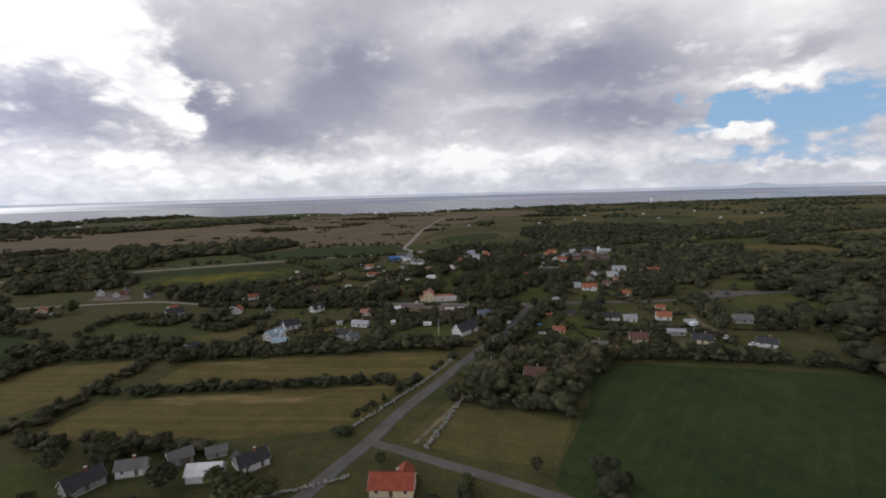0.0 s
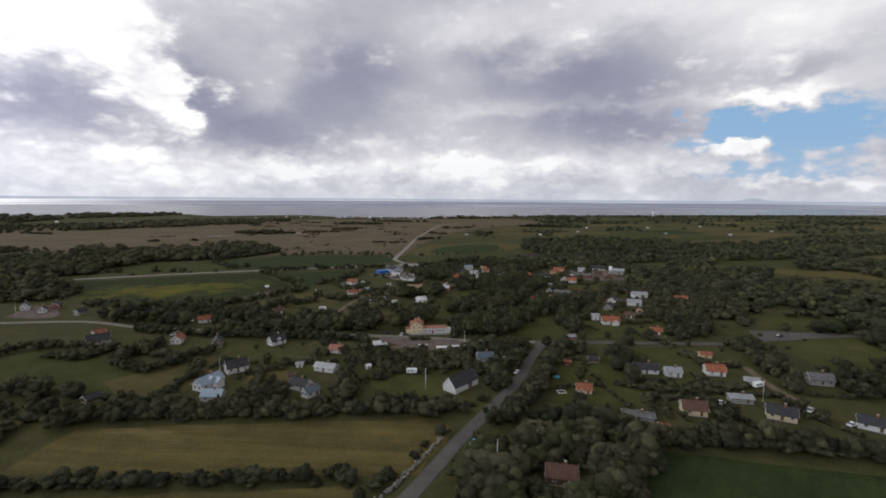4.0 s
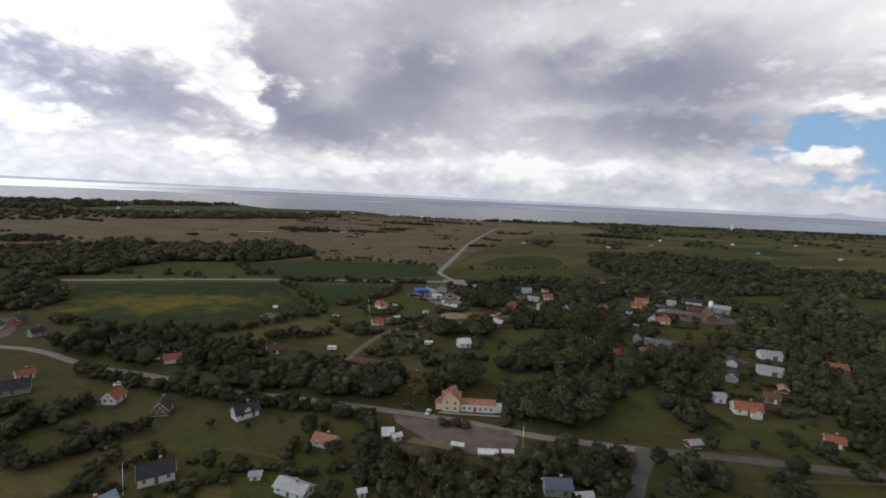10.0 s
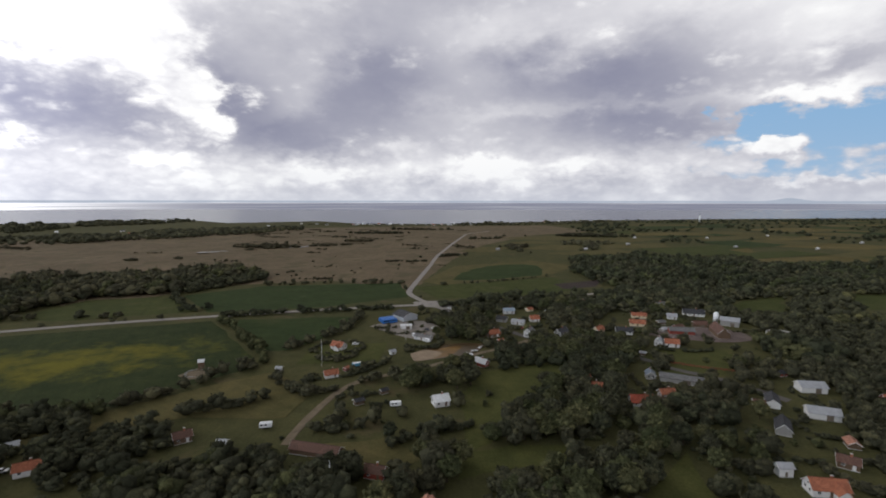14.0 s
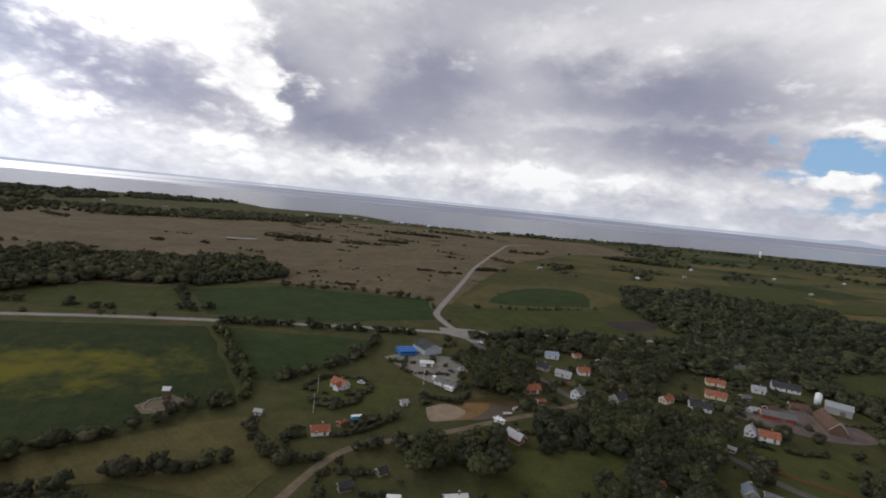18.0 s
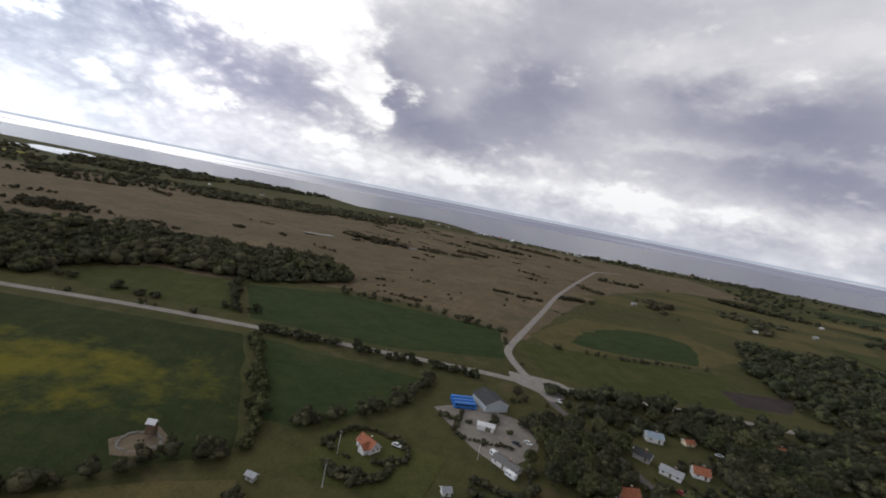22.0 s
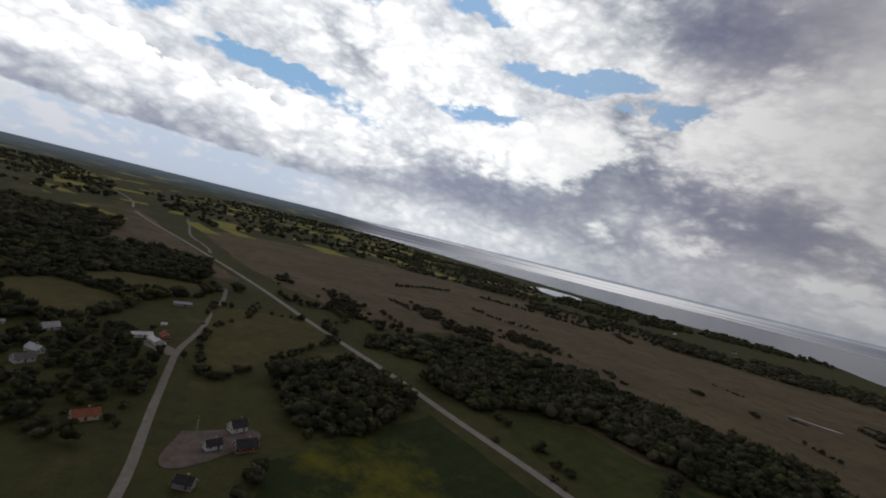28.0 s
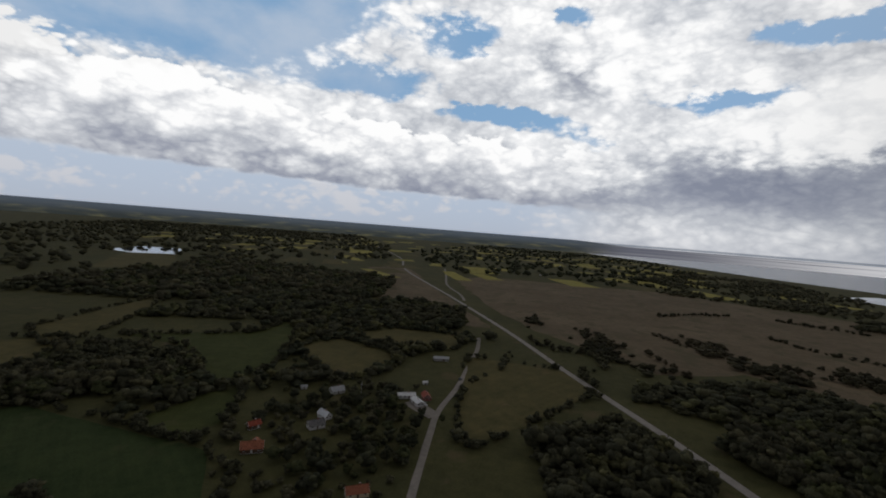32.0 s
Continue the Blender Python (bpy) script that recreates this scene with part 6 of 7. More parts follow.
def wood(poly, spacing, size, seed, shapes=None, mat="leaf", label="dense dark green broadleaf wood", fields=True, gap=2.0):
    """Trees of mixed size and tint, taller in some stands, with clearings where few grow."""
    rng = np.random.default_rng(seed)
    x, y = scatter(poly, spacing * (1.18 if seed in FAR_OFF else 1.0), rng)
    k = free(x, y, gap, fields)
    x, y = x[k], y[k]
    s = swell(x, y, seed)
    broad = 0.5 * swell(x / 4.0, y / 4.0, seed + 1) if seed in (105, 106, 127) else 0.35
    keep = rng.uniform(size=len(x)) < np.clip(0.95 + broad + s * 0.7, 0.12, 1.0)
    x, y, s = x[keep], y[keep], s[keep]
    pale = (rng.uniform(size=len(x)) + 0.25 * s) > 0.86
    tall = (s + rng.normal(0, 0.5, len(x))) > 0.35
    shapes = shapes or (LOW_CROWNS if seed in FAR_OFF else WOOD_CROWNS)
    plant("woodland", x[tall & ~pale], y[tall & ~pale], size * 1.18, shapes, M[mat], label, "woodland", rng, 1.0, 0.32)
    plant("woodland", x[~tall & ~pale], y[~tall & ~pale], size * 0.8, shapes, M[mat], label, "woodland", rng, 0.9, 0.4)
    plant("woodland", x[pale], y[pale], size * 0.95, shapes, M["leaf_light" if mat == "leaf" else "leaf"], "paler trees standing in a dark wood", "woodland", rng, 1.0, 0.4)


def hedge(pts, size, seed, spacing=3.0, width=2.5, shapes=None, mat="leaf", label="overgrown dark hedge between fields", gaps=0.1):
    rng = np.random.default_rng(seed)
    c = np.array(curve_through(pts, spacing))
    keep = rng.uniform(size=len(c)) > gaps
    c = c[keep] + rng.normal(0, width / 2, (keep.sum(), 2))
    k = free(c[:, 0], c[:, 1], 0.8, False)
    return plant("hedge", c[k, 0], c[k, 1], size, shapes or (LOW_CROWNS if size < 4.5 else WOOD_CROWNS), M[mat], label, "hedge", rng, 1.0, 0.4)


def lone_trees(poly, spacing, lo, hi, seed, fields=True, limit=60):
    """Trees that stand apart, each a thing of its own."""
    rng = np.random.default_rng(seed)
    x, y = scatter(poly, spacing, rng)
    k = free(x, y, 1.6, fields)
    x, y = x[k], y[k]
    pick = rng.permutation(len(x))[:limit]
    x, y = x[pick], y[pick]
    for px, py in zip(x, y):
        s = rng.uniform(lo, hi)
        ob = copy_thing(TREES[rng.integers(len(TREES))], pose(px, py, 0, 0, 0, rng.uniform(0, 360)))
        ob.scale = (s * rng.uniform(0.9, 1.15), s * rng.uniform(0.9, 1.15), s)


SINGLE = [225]


def stand(poly, size, seed, spacing=None, mat="leaf"):
    """A stand of garden trees: some are things of their own, the thicket between them is one growth."""
    rng = np.random.default_rng(seed)
    if poly[0][1] > 480:        # the far gardens hold lower trees
        size *= 0.8
    x, y = scatter(poly, spacing or size * 0.66, rng)
    k = free(x, y, 1.2, False)
    x, y = x[k], y[k]
    own = rng.uniform(size=len(x)) < 0.34
    for px, py in zip(x[own], y[own]):
        if SINGLE[0] <= 0:
            break
        SINGLE[0] -= 1
        s = size * rng.uniform(0.85, 1.35)
        ob = copy_thing(TREES[rng.integers(len(TREES))], pose(px, py, 0, 0, 0, rng.uniform(0, 360)))
        ob.scale = (s * rng.uniform(0.9, 1.15), s * rng.uniform(0.9, 1.15), s)
    plant("thicket", x[~own], y[~own], size * 0.82, MID_CROWNS, M[mat], "dense dark trees and bushes between gardens", "thicket", rng, 1.0, 0.4)


# stands of trees in the village
for i, (size, poly) in enumerate(((10, [(-17.1, 385.4), (-2.5, 388.7), (-1.2, 360.8), (-13.7, 357.6)]), (9, [(-28.5, 364.8), (-18.8, 367.9), (-16.5, 349.4), (-25.3, 348.4)]), (8.5, [(6.4, 368.1), (33.2, 378.8), (40.9, 383), (63, 374.2), (51.7, 351.4), (40.5, 334.9), (26.1, 334.7), (13.6, 340.6)]),
                                  (8.5, [(6.1, 395), (13.6, 411.7), (40.5, 444.7), (64.8, 473.7), (84.2, 477.2), (75.3, 429.6), (50.4, 398.8), (18.6, 396.2)]), (9, [(-40.8, 468.4), (-21.1, 474.8), (-16.9, 446.2), (-32.6, 444.1)]), (9, [(-15.1, 468.4), (0.5, 475.9), (3.6, 446.3), (-9, 444.1)]),
                                  (10, [(16, 503.7), (40.5, 510.3), (48.3, 534.7), (79.7, 536.1), (105, 516.5), (86.1, 466.6), (62.8, 478.9), (36.6, 482.7), (20, 486.8)]), (9, [(-60, 361.9), (-47.2, 365.9), (-41.9, 346.4), (-52.8, 346.5)]), (6, [(-59.3, 377.4), (-37.5, 377.2), (-35.3, 362.7), (-55, 360.8)]),
                                  (9, [(78.2, 429.6), (93.8, 431), (76.4, 382.7), (65.8, 385.6)]), (9.5, [(-24.9, 579.2), (-8.2, 605.1), (22.6, 589.7), (21.8, 545.9), (10, 529), (-9.7, 531)]), (9.5, [(42.4, 523), (65.9, 533.8), (114.9, 523.9), (102.9, 498.5), (38.5, 494.4)]),
                                  (9, [(35.3, 636.8), (85.6, 674.7), (117.3, 664.7), (130.2, 641.8), (111.4, 597.4), (76.9, 578.7), (59.2, 594.1), (71, 613.6), (56.1, 634.8)]), (9, [(70, 606.4), (109.5, 606.6), (90.6, 561.3), (80.8, 561.2), (84.8, 577.8), (69, 582.8)]), (9.5, [(153.6, 704.8), (253.9, 696.8), (220.9, 645.5), (171.6, 659.6), (125.3, 629.8)]),
                                  (5.2, [(-40.2, 301.8), (-24.6, 307.9), (-12.9, 307.9), (14.1, 308.2), (37.1, 306.6), (34.5, 282.5), (8.7, 278.1), (-29.1, 275.8)]), (8.5, [(37.8, 320.7), (54.1, 319), (54.3, 302.9), (43.2, 282.6), (35.5, 284.5)]), (9, [(180.6, 491.2), (294.2, 500.9), (216, 378.2), (144.5, 376.1)]),
                                  (8, [(159.3, 373.4), (184.1, 366.9), (163.4, 337.8), (140.8, 339.2)]), (8, [(83.2, 371.5), (95.8, 374.9), (88.2, 348.1), (76.7, 345.8)]), (8, [(97.8, 466.8), (116.7, 502.9), (137.8, 457), (109.3, 410.4), (92.8, 426.8)]),
                                  (7.5, [(17.7, 319.3), (23.4, 322.5), (38.9, 310.6), (33.7, 274.5), (27.3, 251.4), (20.6, 244.3), (18.4, 272.2)]), (8.5, [(100.1, 325), (109.8, 324.2), (108.1, 303), (89.3, 271.6), (81.7, 265.4)]), (8, [(164.2, 364.3), (180.1, 362.7), (152.6, 333.4), (140.8, 335.1)]),
                                  (8, [(169.6, 323.8), (186.5, 320.3), (170.9, 301.7), (155, 303.2)]), (7.5, [(166.9, 302.6), (178.9, 297.9), (171.3, 275.6), (153.1, 251), (146, 256.8)]), (8, [(203, 290.6), (225.2, 281.4), (187.9, 246), (173.7, 255.6)]), (8, [(-43.8, 266.8), (-36, 275.8), (-27.8, 237.9), (-37.7, 237.8)]),
                                  (7.5, [(-83.9, 250.2), (-67.7, 256), (-51.6, 241.9), (-64.6, 236), (-77.8, 236.1)]), (7.5, [(-212.1, 391.1), (-173.4, 410.1), (-134.2, 396.3), (-121.4, 373), (-141.1, 359.5), (-176.3, 359.6)]), (8, [(19.9, 512.2), (37.5, 513.4), (34.6, 475.3), (21, 475.1)]),
                                  (10, [(76.3, 419.1), (91.8, 419.4), (80.3, 389), (68.7, 390.8)]), (9, [(93.8, 435.2), (122, 433.7), (99.6, 391.5), (86, 394.3)]), (9, [(149.9, 487.7), (177.6, 488.1), (143.6, 438.3), (126.9, 440)]), (8, [(111.2, 402.1), (120, 400.3), (108.3, 379.3), (101.5, 381.2)]),
                                  (9.5, [(211.1, 617.6), (333.5, 585.9), (268.2, 478.6), (215.5, 502.2), (219.8, 559.9)]), (8.5, [(205.4, 488.5), (256.2, 465.9), (181, 389.4), (166.2, 417.9)]), (9, [(-19.3, 614.4), (14.5, 627.6), (47.2, 634.8), (31.5, 607.3), (5.7, 612.3)]), (9, [(64, 654.9), (142, 651.7), (116.4, 606.6), (80.9, 612.6)]),
                                  (7, [(89, 367.6), (96.8, 367.7), (91.2, 346.1), (82.5, 343.9)]), (6.5, [(71.4, 315.3), (84.8, 317.6), (81.1, 304.4), (71.5, 305.2)]))):
    stand(poly, size, 600 + i)
for i, (size, pts) in enumerate(((6.5, [(70.4, 315.3), (59.3, 290.9), (49.1, 271.7), (39.8, 249.6), (31.3, 236.5)]), (7, [(17.9, 227.3), (37.1, 230.6), (64.1, 223.1)]), (6.5, [(80.6, 217.4), (99, 213.8), (122.5, 209.2), (149.1, 205.8)]), (3, [(81.7, 265.4), (95.3, 258.7), (110.9, 257)]),
                                 (2.4, [(104.2, 249.9), (90.7, 250.6), (86, 242.5), (83.3, 227.5), (83.4, 219.5)]), (3, [(111.9, 252), (110.4, 230), (105.8, 216.9)]), (2.4, [(133.8, 229.5), (135.2, 212.5)]), (6.5, [(-133, 226.6), (-100.4, 234.6), (-78.8, 234.2), (-44.6, 234.9)]), (6.5, [(-29.8, 236.9), (-14.1, 236.9), (1.4, 237.1)]),
                                 (5, [(-156.5, 286.1), (-135.1, 279), (-125.7, 296.7), (-119.5, 305.5)]), (5, [(-159.7, 289.3), (-157.7, 305.4), (-150.3, 318.2)]), (4, [(-198.9, 299), (-179.2, 296.6), (-175, 314.6)]), (5.5, [(-126.1, 413.6), (-105.6, 423.3), (-95.5, 434.5)]), (4.5, [(-105.1, 462.2), (-86.5, 442.7), (-72.3, 439.2), (-57.5, 452.7), (-40.7, 465.2)]),
                                 (3, [(-88.2, 490.3), (-76, 485.8), (-68.1, 496.3)]), (3.5, [(-63.8, 471.8), (-54.8, 478.1), (-45, 487.5)]), (5, [(-29.9, 391.7), (-19.2, 398.9), (-9.6, 405.3), (3, 408.5)]), (3, [(-63.7, 403.4), (-53.8, 403.2), (-42.9, 406.3)]), (4, [(-38.4, 309.9), (-42.6, 328.1), (-58.5, 332.3)]), (5, [(-58.6, 333.3), (-99.1, 334.2), (-140.9, 339), (-183.8, 345.8)]))):
    hedge(pts, size, 650 + i, size * 0.42, size * 0.35, gaps=0.08, label="dark hedge with bushes between gardens")
# hedges of the hay fields
hedge([(-151.5, 192.1), (-132.3, 188.3), (-98.7, 190.4), (-57.8, 192.9), (-22, 193.9)], 3.6, 1, 1.9)
hedge([(-188, 140.6), (-163, 151.9), (-149.7, 171.7), (-151.4, 194.1), (-146.8, 227.2)], 4.2, 2, 2.0, 3)
hedge([(-233.3, 184.2), (-205.5, 227.4), (-151.1, 234.4), (-98.3, 232.6), (-57.6, 237.9), (-18, 238.9), (3.3, 242.1)], 5.0, 3, 2.2, 4)
hedge([(-249.7, 207.8), (-222, 241.7), (-172.6, 253.7), (-129.7, 245.6), (-108.7, 242.9)], 5.5, 4, 2.6, 5)
hedge([(-141.7, 148.1), (-120.7, 143.4), (-99.8, 141.9), (-79.1, 144.7)], 6.0, 5, 3, 4)
hedge([(-36.5, 151.6), (-28.2, 169.8), (-12.2, 195), (3.4, 222.2)], 3.0, 6, 3.2, 1.5, gaps=0.45, label="ragged roadside shrubs")
hedge([(1.4, 178.1), (20.8, 170.2), (44.2, 160.5)], 6.5, 7, 3, 4)
hedge([(65.4, 197.1), (78.7, 213.4), (127.4, 210.3), (185.1, 189.6)], 5.5, 8, 2.4, 4)
hedge([(183.2, 185.5), (170.1, 142.6), (148.8, 90.9)], 9.0, 9, 3, 7)
hedge([(30.1, 117.6), (39.9, 109.5), (47.9, 121.9)], 6.0, 10, 3, 5)
hedge([(-222, 273.2), (-216.5, 313.5), (-129.9, 295.9), (-108.8, 272.9)], 4.5, 11, 3, 2.5)
hedge([(-111.8, 248), (-110.9, 273), (-102.7, 290.8)], 4.0, 12, 3, 2)
# clipped hedges round gardens
for i, pts in enumerate(([(-97.5, 502.2), (-91.6, 521.1), (-73.4, 522.9), (-65.2, 510), (-81.2, 499.7), (-95.4, 502.2)], [(-84.7, 455.3), (-60.7, 465.4), (-46.9, 484.4)], [(97.3, 257.7), (124.5, 255.3), (146.1, 252.8)], [(93.2, 273.6), (97.3, 257.7), (93.6, 245.7), (90, 233.6)],
                         [(116.9, 248.2), (116.2, 234.1), (119.3, 222.2)], [(146.2, 248.8), (144.5, 234.8), (150.8, 218.9)], [(121.7, 517.7), (141.3, 513.7), (157.1, 516)], [(91.3, 269.6), (116.5, 266.2), (142, 262.8)], [(-28.1, 277.8), (-4.9, 283.9), (4.8, 286)],
                         [(-108.8, 272.9), (-82, 278.2), (-74.1, 294.1)], [(-115, 257.1), (-102.5, 244.7), (-81.9, 238.2)], [(37.5, 487), (57, 495.7), (61, 510.6)], [(18, 493.1), (-1.5, 484.4), (-15.2, 478)])):
    hedge(pts, 2.2, 700 + i, 1.3, 0.5, label="clipped dark green garden hedge", gaps=0.04)
# hedges of the highway fields
hedge([(-193, 574.1), (-163.8, 543), (-130.3, 503.4), (-117.6, 479.6)], 5.5, 13, 3.2, 3, mat="leaf_light", label="row of fresh green willows between fields")
hedge([(-84.7, 625.6), (-133.4, 610.7), (-195.2, 586.7)], 5.0, 14, 2.0, 2.0, gaps=0.02)
hedge([(-86.4, 597.7), (-88, 555.9), (-113.9, 507)], 5.5, 15, 3, 4)
hedge([(-230.6, 604.7), (-262.8, 633), (-289.7, 668.2)], 5.0, 16, 3.5, 2.5)
hedge([(-69.9, 746.6), (-114.5, 751.4), (-165.3, 747.1), (-223.5, 727.7)], 5.5, 17, 5, 4, gaps=0.35)
hedge([(-63.5, 714.4), (-58.2, 692.2), (-42.9, 668.6)], 4.5, 18, 4, 3, gaps=0.3)
hedge([(-23.6, 743.2), (36, 766.6), (105, 809.5)], 3.5, 19, 6, 2, gaps=0.4)
hedge([(-342.4, 540.9), (-268.3, 573.1), (-216, 594.3)], 3.5, 20, 9, 3, gaps=0.5, label="scattered roadside bushes")
hedge([(-121.7, 475.5), (-162.9, 418.8), (-214.2, 409.9), (-272.6, 414.9)], 6.0, 21, 4, 4, gaps=0.2)
for i, pts in enumerate(HEDGED):
    hedge(pts + pts[:1], 5.0, 30 + i, 3.6, 3.0, gaps=0.3)
hedge([(-605.7, 2028.8), (-420.2, 1996), (-247.5, 2008.1), (-95.6, 2064.5), (49.6, 2132.6), (290.5, 2263.7)], 4.4, 49, 6.0, 16, mat="shrub", gaps=0.2, label="broken line of dark scrub along the shore")
# broken belts of scrub on the heath
for i, (size, pts) in enumerate(((6, [(-675.1, 399.4), (-632, 436.2), (-633.9, 476.1), (-597.7, 512.9), (-596, 549.9)]), (5, [(-671.6, 535.8), (-619.1, 551.5), (-571.1, 563.1), (-528.5, 590.6)]), (6, [(-681.4, 675.6), (-642.8, 715.8), (-607.7, 754.9)]),
                                 (5, [(-988.2, 615.3), (-1055.7, 685), (-1100.3, 768.1)]), (6, [(-1095.9, 850.8), (-1021.8, 966.6), (-935.5, 1054.5)]), (4, [(-812.9, 568.7), (-756.1, 588.1), (-719.5, 611.6)]), (4, [(-874.7, 747.4), (-813, 773.8), (-770.1, 821.3)]))):
    hedge(pts, size, 960 + i, 4.0, size * 1.6, mat="shrub", gaps=0.15, label="broken belt of dark scrub on the heath")
hedge([(-641.7, 463.3), (-584.3, 478.1), (-543.7, 452.4), (-491.5, 462.3)], 5.0, 45, 3.5, 5, gaps=0.2)
hedge([(-587.1, 384), (-525.2, 377.2), (-474, 359.5)], 4.0, 46, 4, 4, gaps=0.4)
# woods
wood([(-460.4, 558.9), (-510.7, 746.6), (-291.9, 834.4), (-239, 776.5), (-278.2, 685.8), (-298.9, 677.2), (-363.6, 651.9), (-378.3, 580.6), (-357.8, 557.9), (-416.3, 528.2)], 6.2, 10.5, 101)
wood([(-384.4, 411), (-447.6, 468), (-365.3, 510.8), (-308.1, 470), (-292.8, 431.3)], 6.0, 9.5, 102)
wood([(-521.6, 496.9), (-588.3, 597.5), (-547, 746.9), (-457, 567.9), (-490.6, 488.2)], 7.0, 9.0, 103)
wood([(155.2, 740.9), (144, 850.8), (174.4, 988), (211.2, 1029.1), (303.7, 1027.4), (433.4, 1024.3), (556.9, 934.5), (555.1, 789), (371.1, 722.8)], 8.0, 8.6, 104)
wood([(556.9, 934.5), (895.8, 1156.5), (1395.5, 1208.9), (1098.1, 606.5), (697.1, 363.7), (415.9, 327), (294.5, 399.9), (234.1, 448.8), (219.8, 567), (244.3, 672.2), (371.1, 722.8), (555.1, 789)], 9.5, 8.6, 105)
wood([(186.8, 203.8), (234.3, 346.3), (294.5, 399.9), (415.9, 327), (358.6, 171.6), (239.4, 73.4), (168.7, 101.7)], 8.0, 8.6, 106)
wood([(-135.5, 330.6), (-94.8, 384.3), (-55.4, 379.4), (-39.1, 352.5), (-58.8, 346.5), (-99.3, 347.5)], 5.5, 8.5, 107)
wood([(-230.6, 372), (-194.8, 410.5), (-152.3, 418.1), (-120.7, 398.8), (-104.6, 356.9), (-164.5, 359.9)], 7.5, 8.0, 108)
wood([(57.1, 622.6), (136.1, 662.7), (184.6, 750.5), (371.1, 722.8), (244.4, 662.3), (219.9, 602.5), (155.8, 612.7)], 7.0, 8.6, 112)
wood([(5.3, 186.1), (15.1, 206.3), (55.4, 228.9), (82.4, 223.4), (71.1, 201.2), (61.6, 189), (44.2, 166.5), (20.9, 172.3)], 4.6, 7.6, 114)
wood([(-530.5, -37.5), (-796.9, -17.7), (-841.3, 290.3), (-674.8, 324.1), (-647.1, 245.2), (-601.3, 103.3)], 8.5, 10.5, 117)
wood([(-558.8, -317.3), (-1213.9, -421.8), (-1141.4, 80.7), (-854.9, 141.2), (-630.2, -89.9)], 11, 12, 118)
wood([(-336.5, 44), (-446.2, 31.3), (-432.3, 148.1), (-364.2, 158.9), (-299.4, 103)], 6.5, 9.5, 119)
wood([(-645.3, 359.7), (-588.4, 326.3), (-527, 293.5), (-464.9, 287.7), (-402.1, 245.7), (-315.6, 171.1), (-443.8, 85.4), (-628.5, 108.1), (-683, 261.4)], 8.5, 8.0, 120)
wood([(-444.2, 259.7), (-293.8, 231.7), (-271.3, 352.9), (-347.6, 347.6), (-443.3, 337.9)], 9.0, 6.5, 121)
wood([(-253.8, -53.2), (-350.4, -112.1), (-558.8, -317.3), (-478.7, -374.7), (-215, -201.8)], 10, 11, 122)
wood([(224.3, 345.9), (325.1, 361), (294.2, 522.3), (219.8, 567), (184.8, 520.4), (229.1, 448.6)], 8.0, 8.6, 127)
lone_trees([(-132.6, 99.7), (-39.9, 98.6), (-38.5, 149.6), (-131.1, 145.7)], 12, 5.5, 9.5, 201, True, 24)
lone_trees([(-29.7, 103.8), (59.5, 99.5), (59.7, 135.3), (-23.8, 137.5)], 11, 3.5, 6.5, 202, True, 12)
hedge([(-16.4, 634.9), (17.4, 646.9), (66.9, 662.8), (126.1, 682.4), (185.1, 701.7), (253.7, 721.2)], 8.5, 47, 3.2, 6, gaps=0.08, label="tall dark trees along the highway")
hedge([(-64.5, 623.1), (-102.8, 613.7), (-137.5, 604.6)], 5.0, 48, 3.0, 3, gaps=0.1, label="dark roadside hedge along the highway")
for px, py in ((-234.7, 610.2), (-290.3, 583.2), (-307.1, 581.5), (-353.4, 571), (-207.7, 588.6), (-343.6, 536.8)):
    hedge([(px - 6, py - 3), (px, py), (px + 7, py + 3)], 5.5, 900 - int(px), 3.0, 3, gaps=0.1, label="small clump of bushes at the roadside")
lone_trees([(-326.7, 249.9), (-423.2, 257.9), (-442.5, 368.9), (-315.1, 346.7)], 15, 4.0, 8.0, 208, False, 18)
# shrubs and young trees filling the gardens
rng = np.random.default_rng(350)
GARDENS = [(-108, 300), (-112, 250), (-30, 240), (40, 230), (205, 230), (240, 450), (225, 585), (105, 640), (-30, 625), (-60, 560), (-30, 470), (-62, 440), (-75, 395), (-70, 345)]
x, y = scatter(GARDENS, 5.0, rng)
k = free(x, y, 1.2, False)
x, y = x[k], y[k]
on_lawn = ~free(x, y, 0.0, True)
k = rng.uniform(size=len(x)) < np.clip(0.17 + 0.34 * swell(x, y, 5.1), 0.04, 0.6) * np.where(on_lawn, 0.3, 1.0)
x, y = x[k], y[k]
pick = rng.uniform(size=len(x))
for lo, hi, size, key, label in ((0.0, 0.34, 3.0, "leaf", "dark garden bushes among the houses"), (0.34, 0.54, 2.6, "leaf_light", "fresh green bushes filling the gardens"),
                                 (0.54, 0.82, 5.4, "leaf", "dark young trees filling the gardens"), (0.82, 0.93, 4.6, "leaf_light", "fresh green young trees in the gardens")):
    k = (pick >= lo) & (pick < hi)
    plant("garden_shrubs", x[k], y[k], size, MID_CROWNS if size > 4 else WOOD_CROWNS, M[key], label, "shrubs", rng, 1.0, 0.45)
for px, py in zip(x[pick >= 0.93], y[pick >= 0.93]):
    tall = rng.uniform(6.0, 9.5)
    ob = copy_thing(TREES[rng.integers(len(TREES))], pose(px, py, 0, 0, 0, rng.uniform(0, 360)))
    ob.scale = (tall * rng.uniform(0.85, 1.1), tall * rng.uniform(0.85, 1.1), tall)
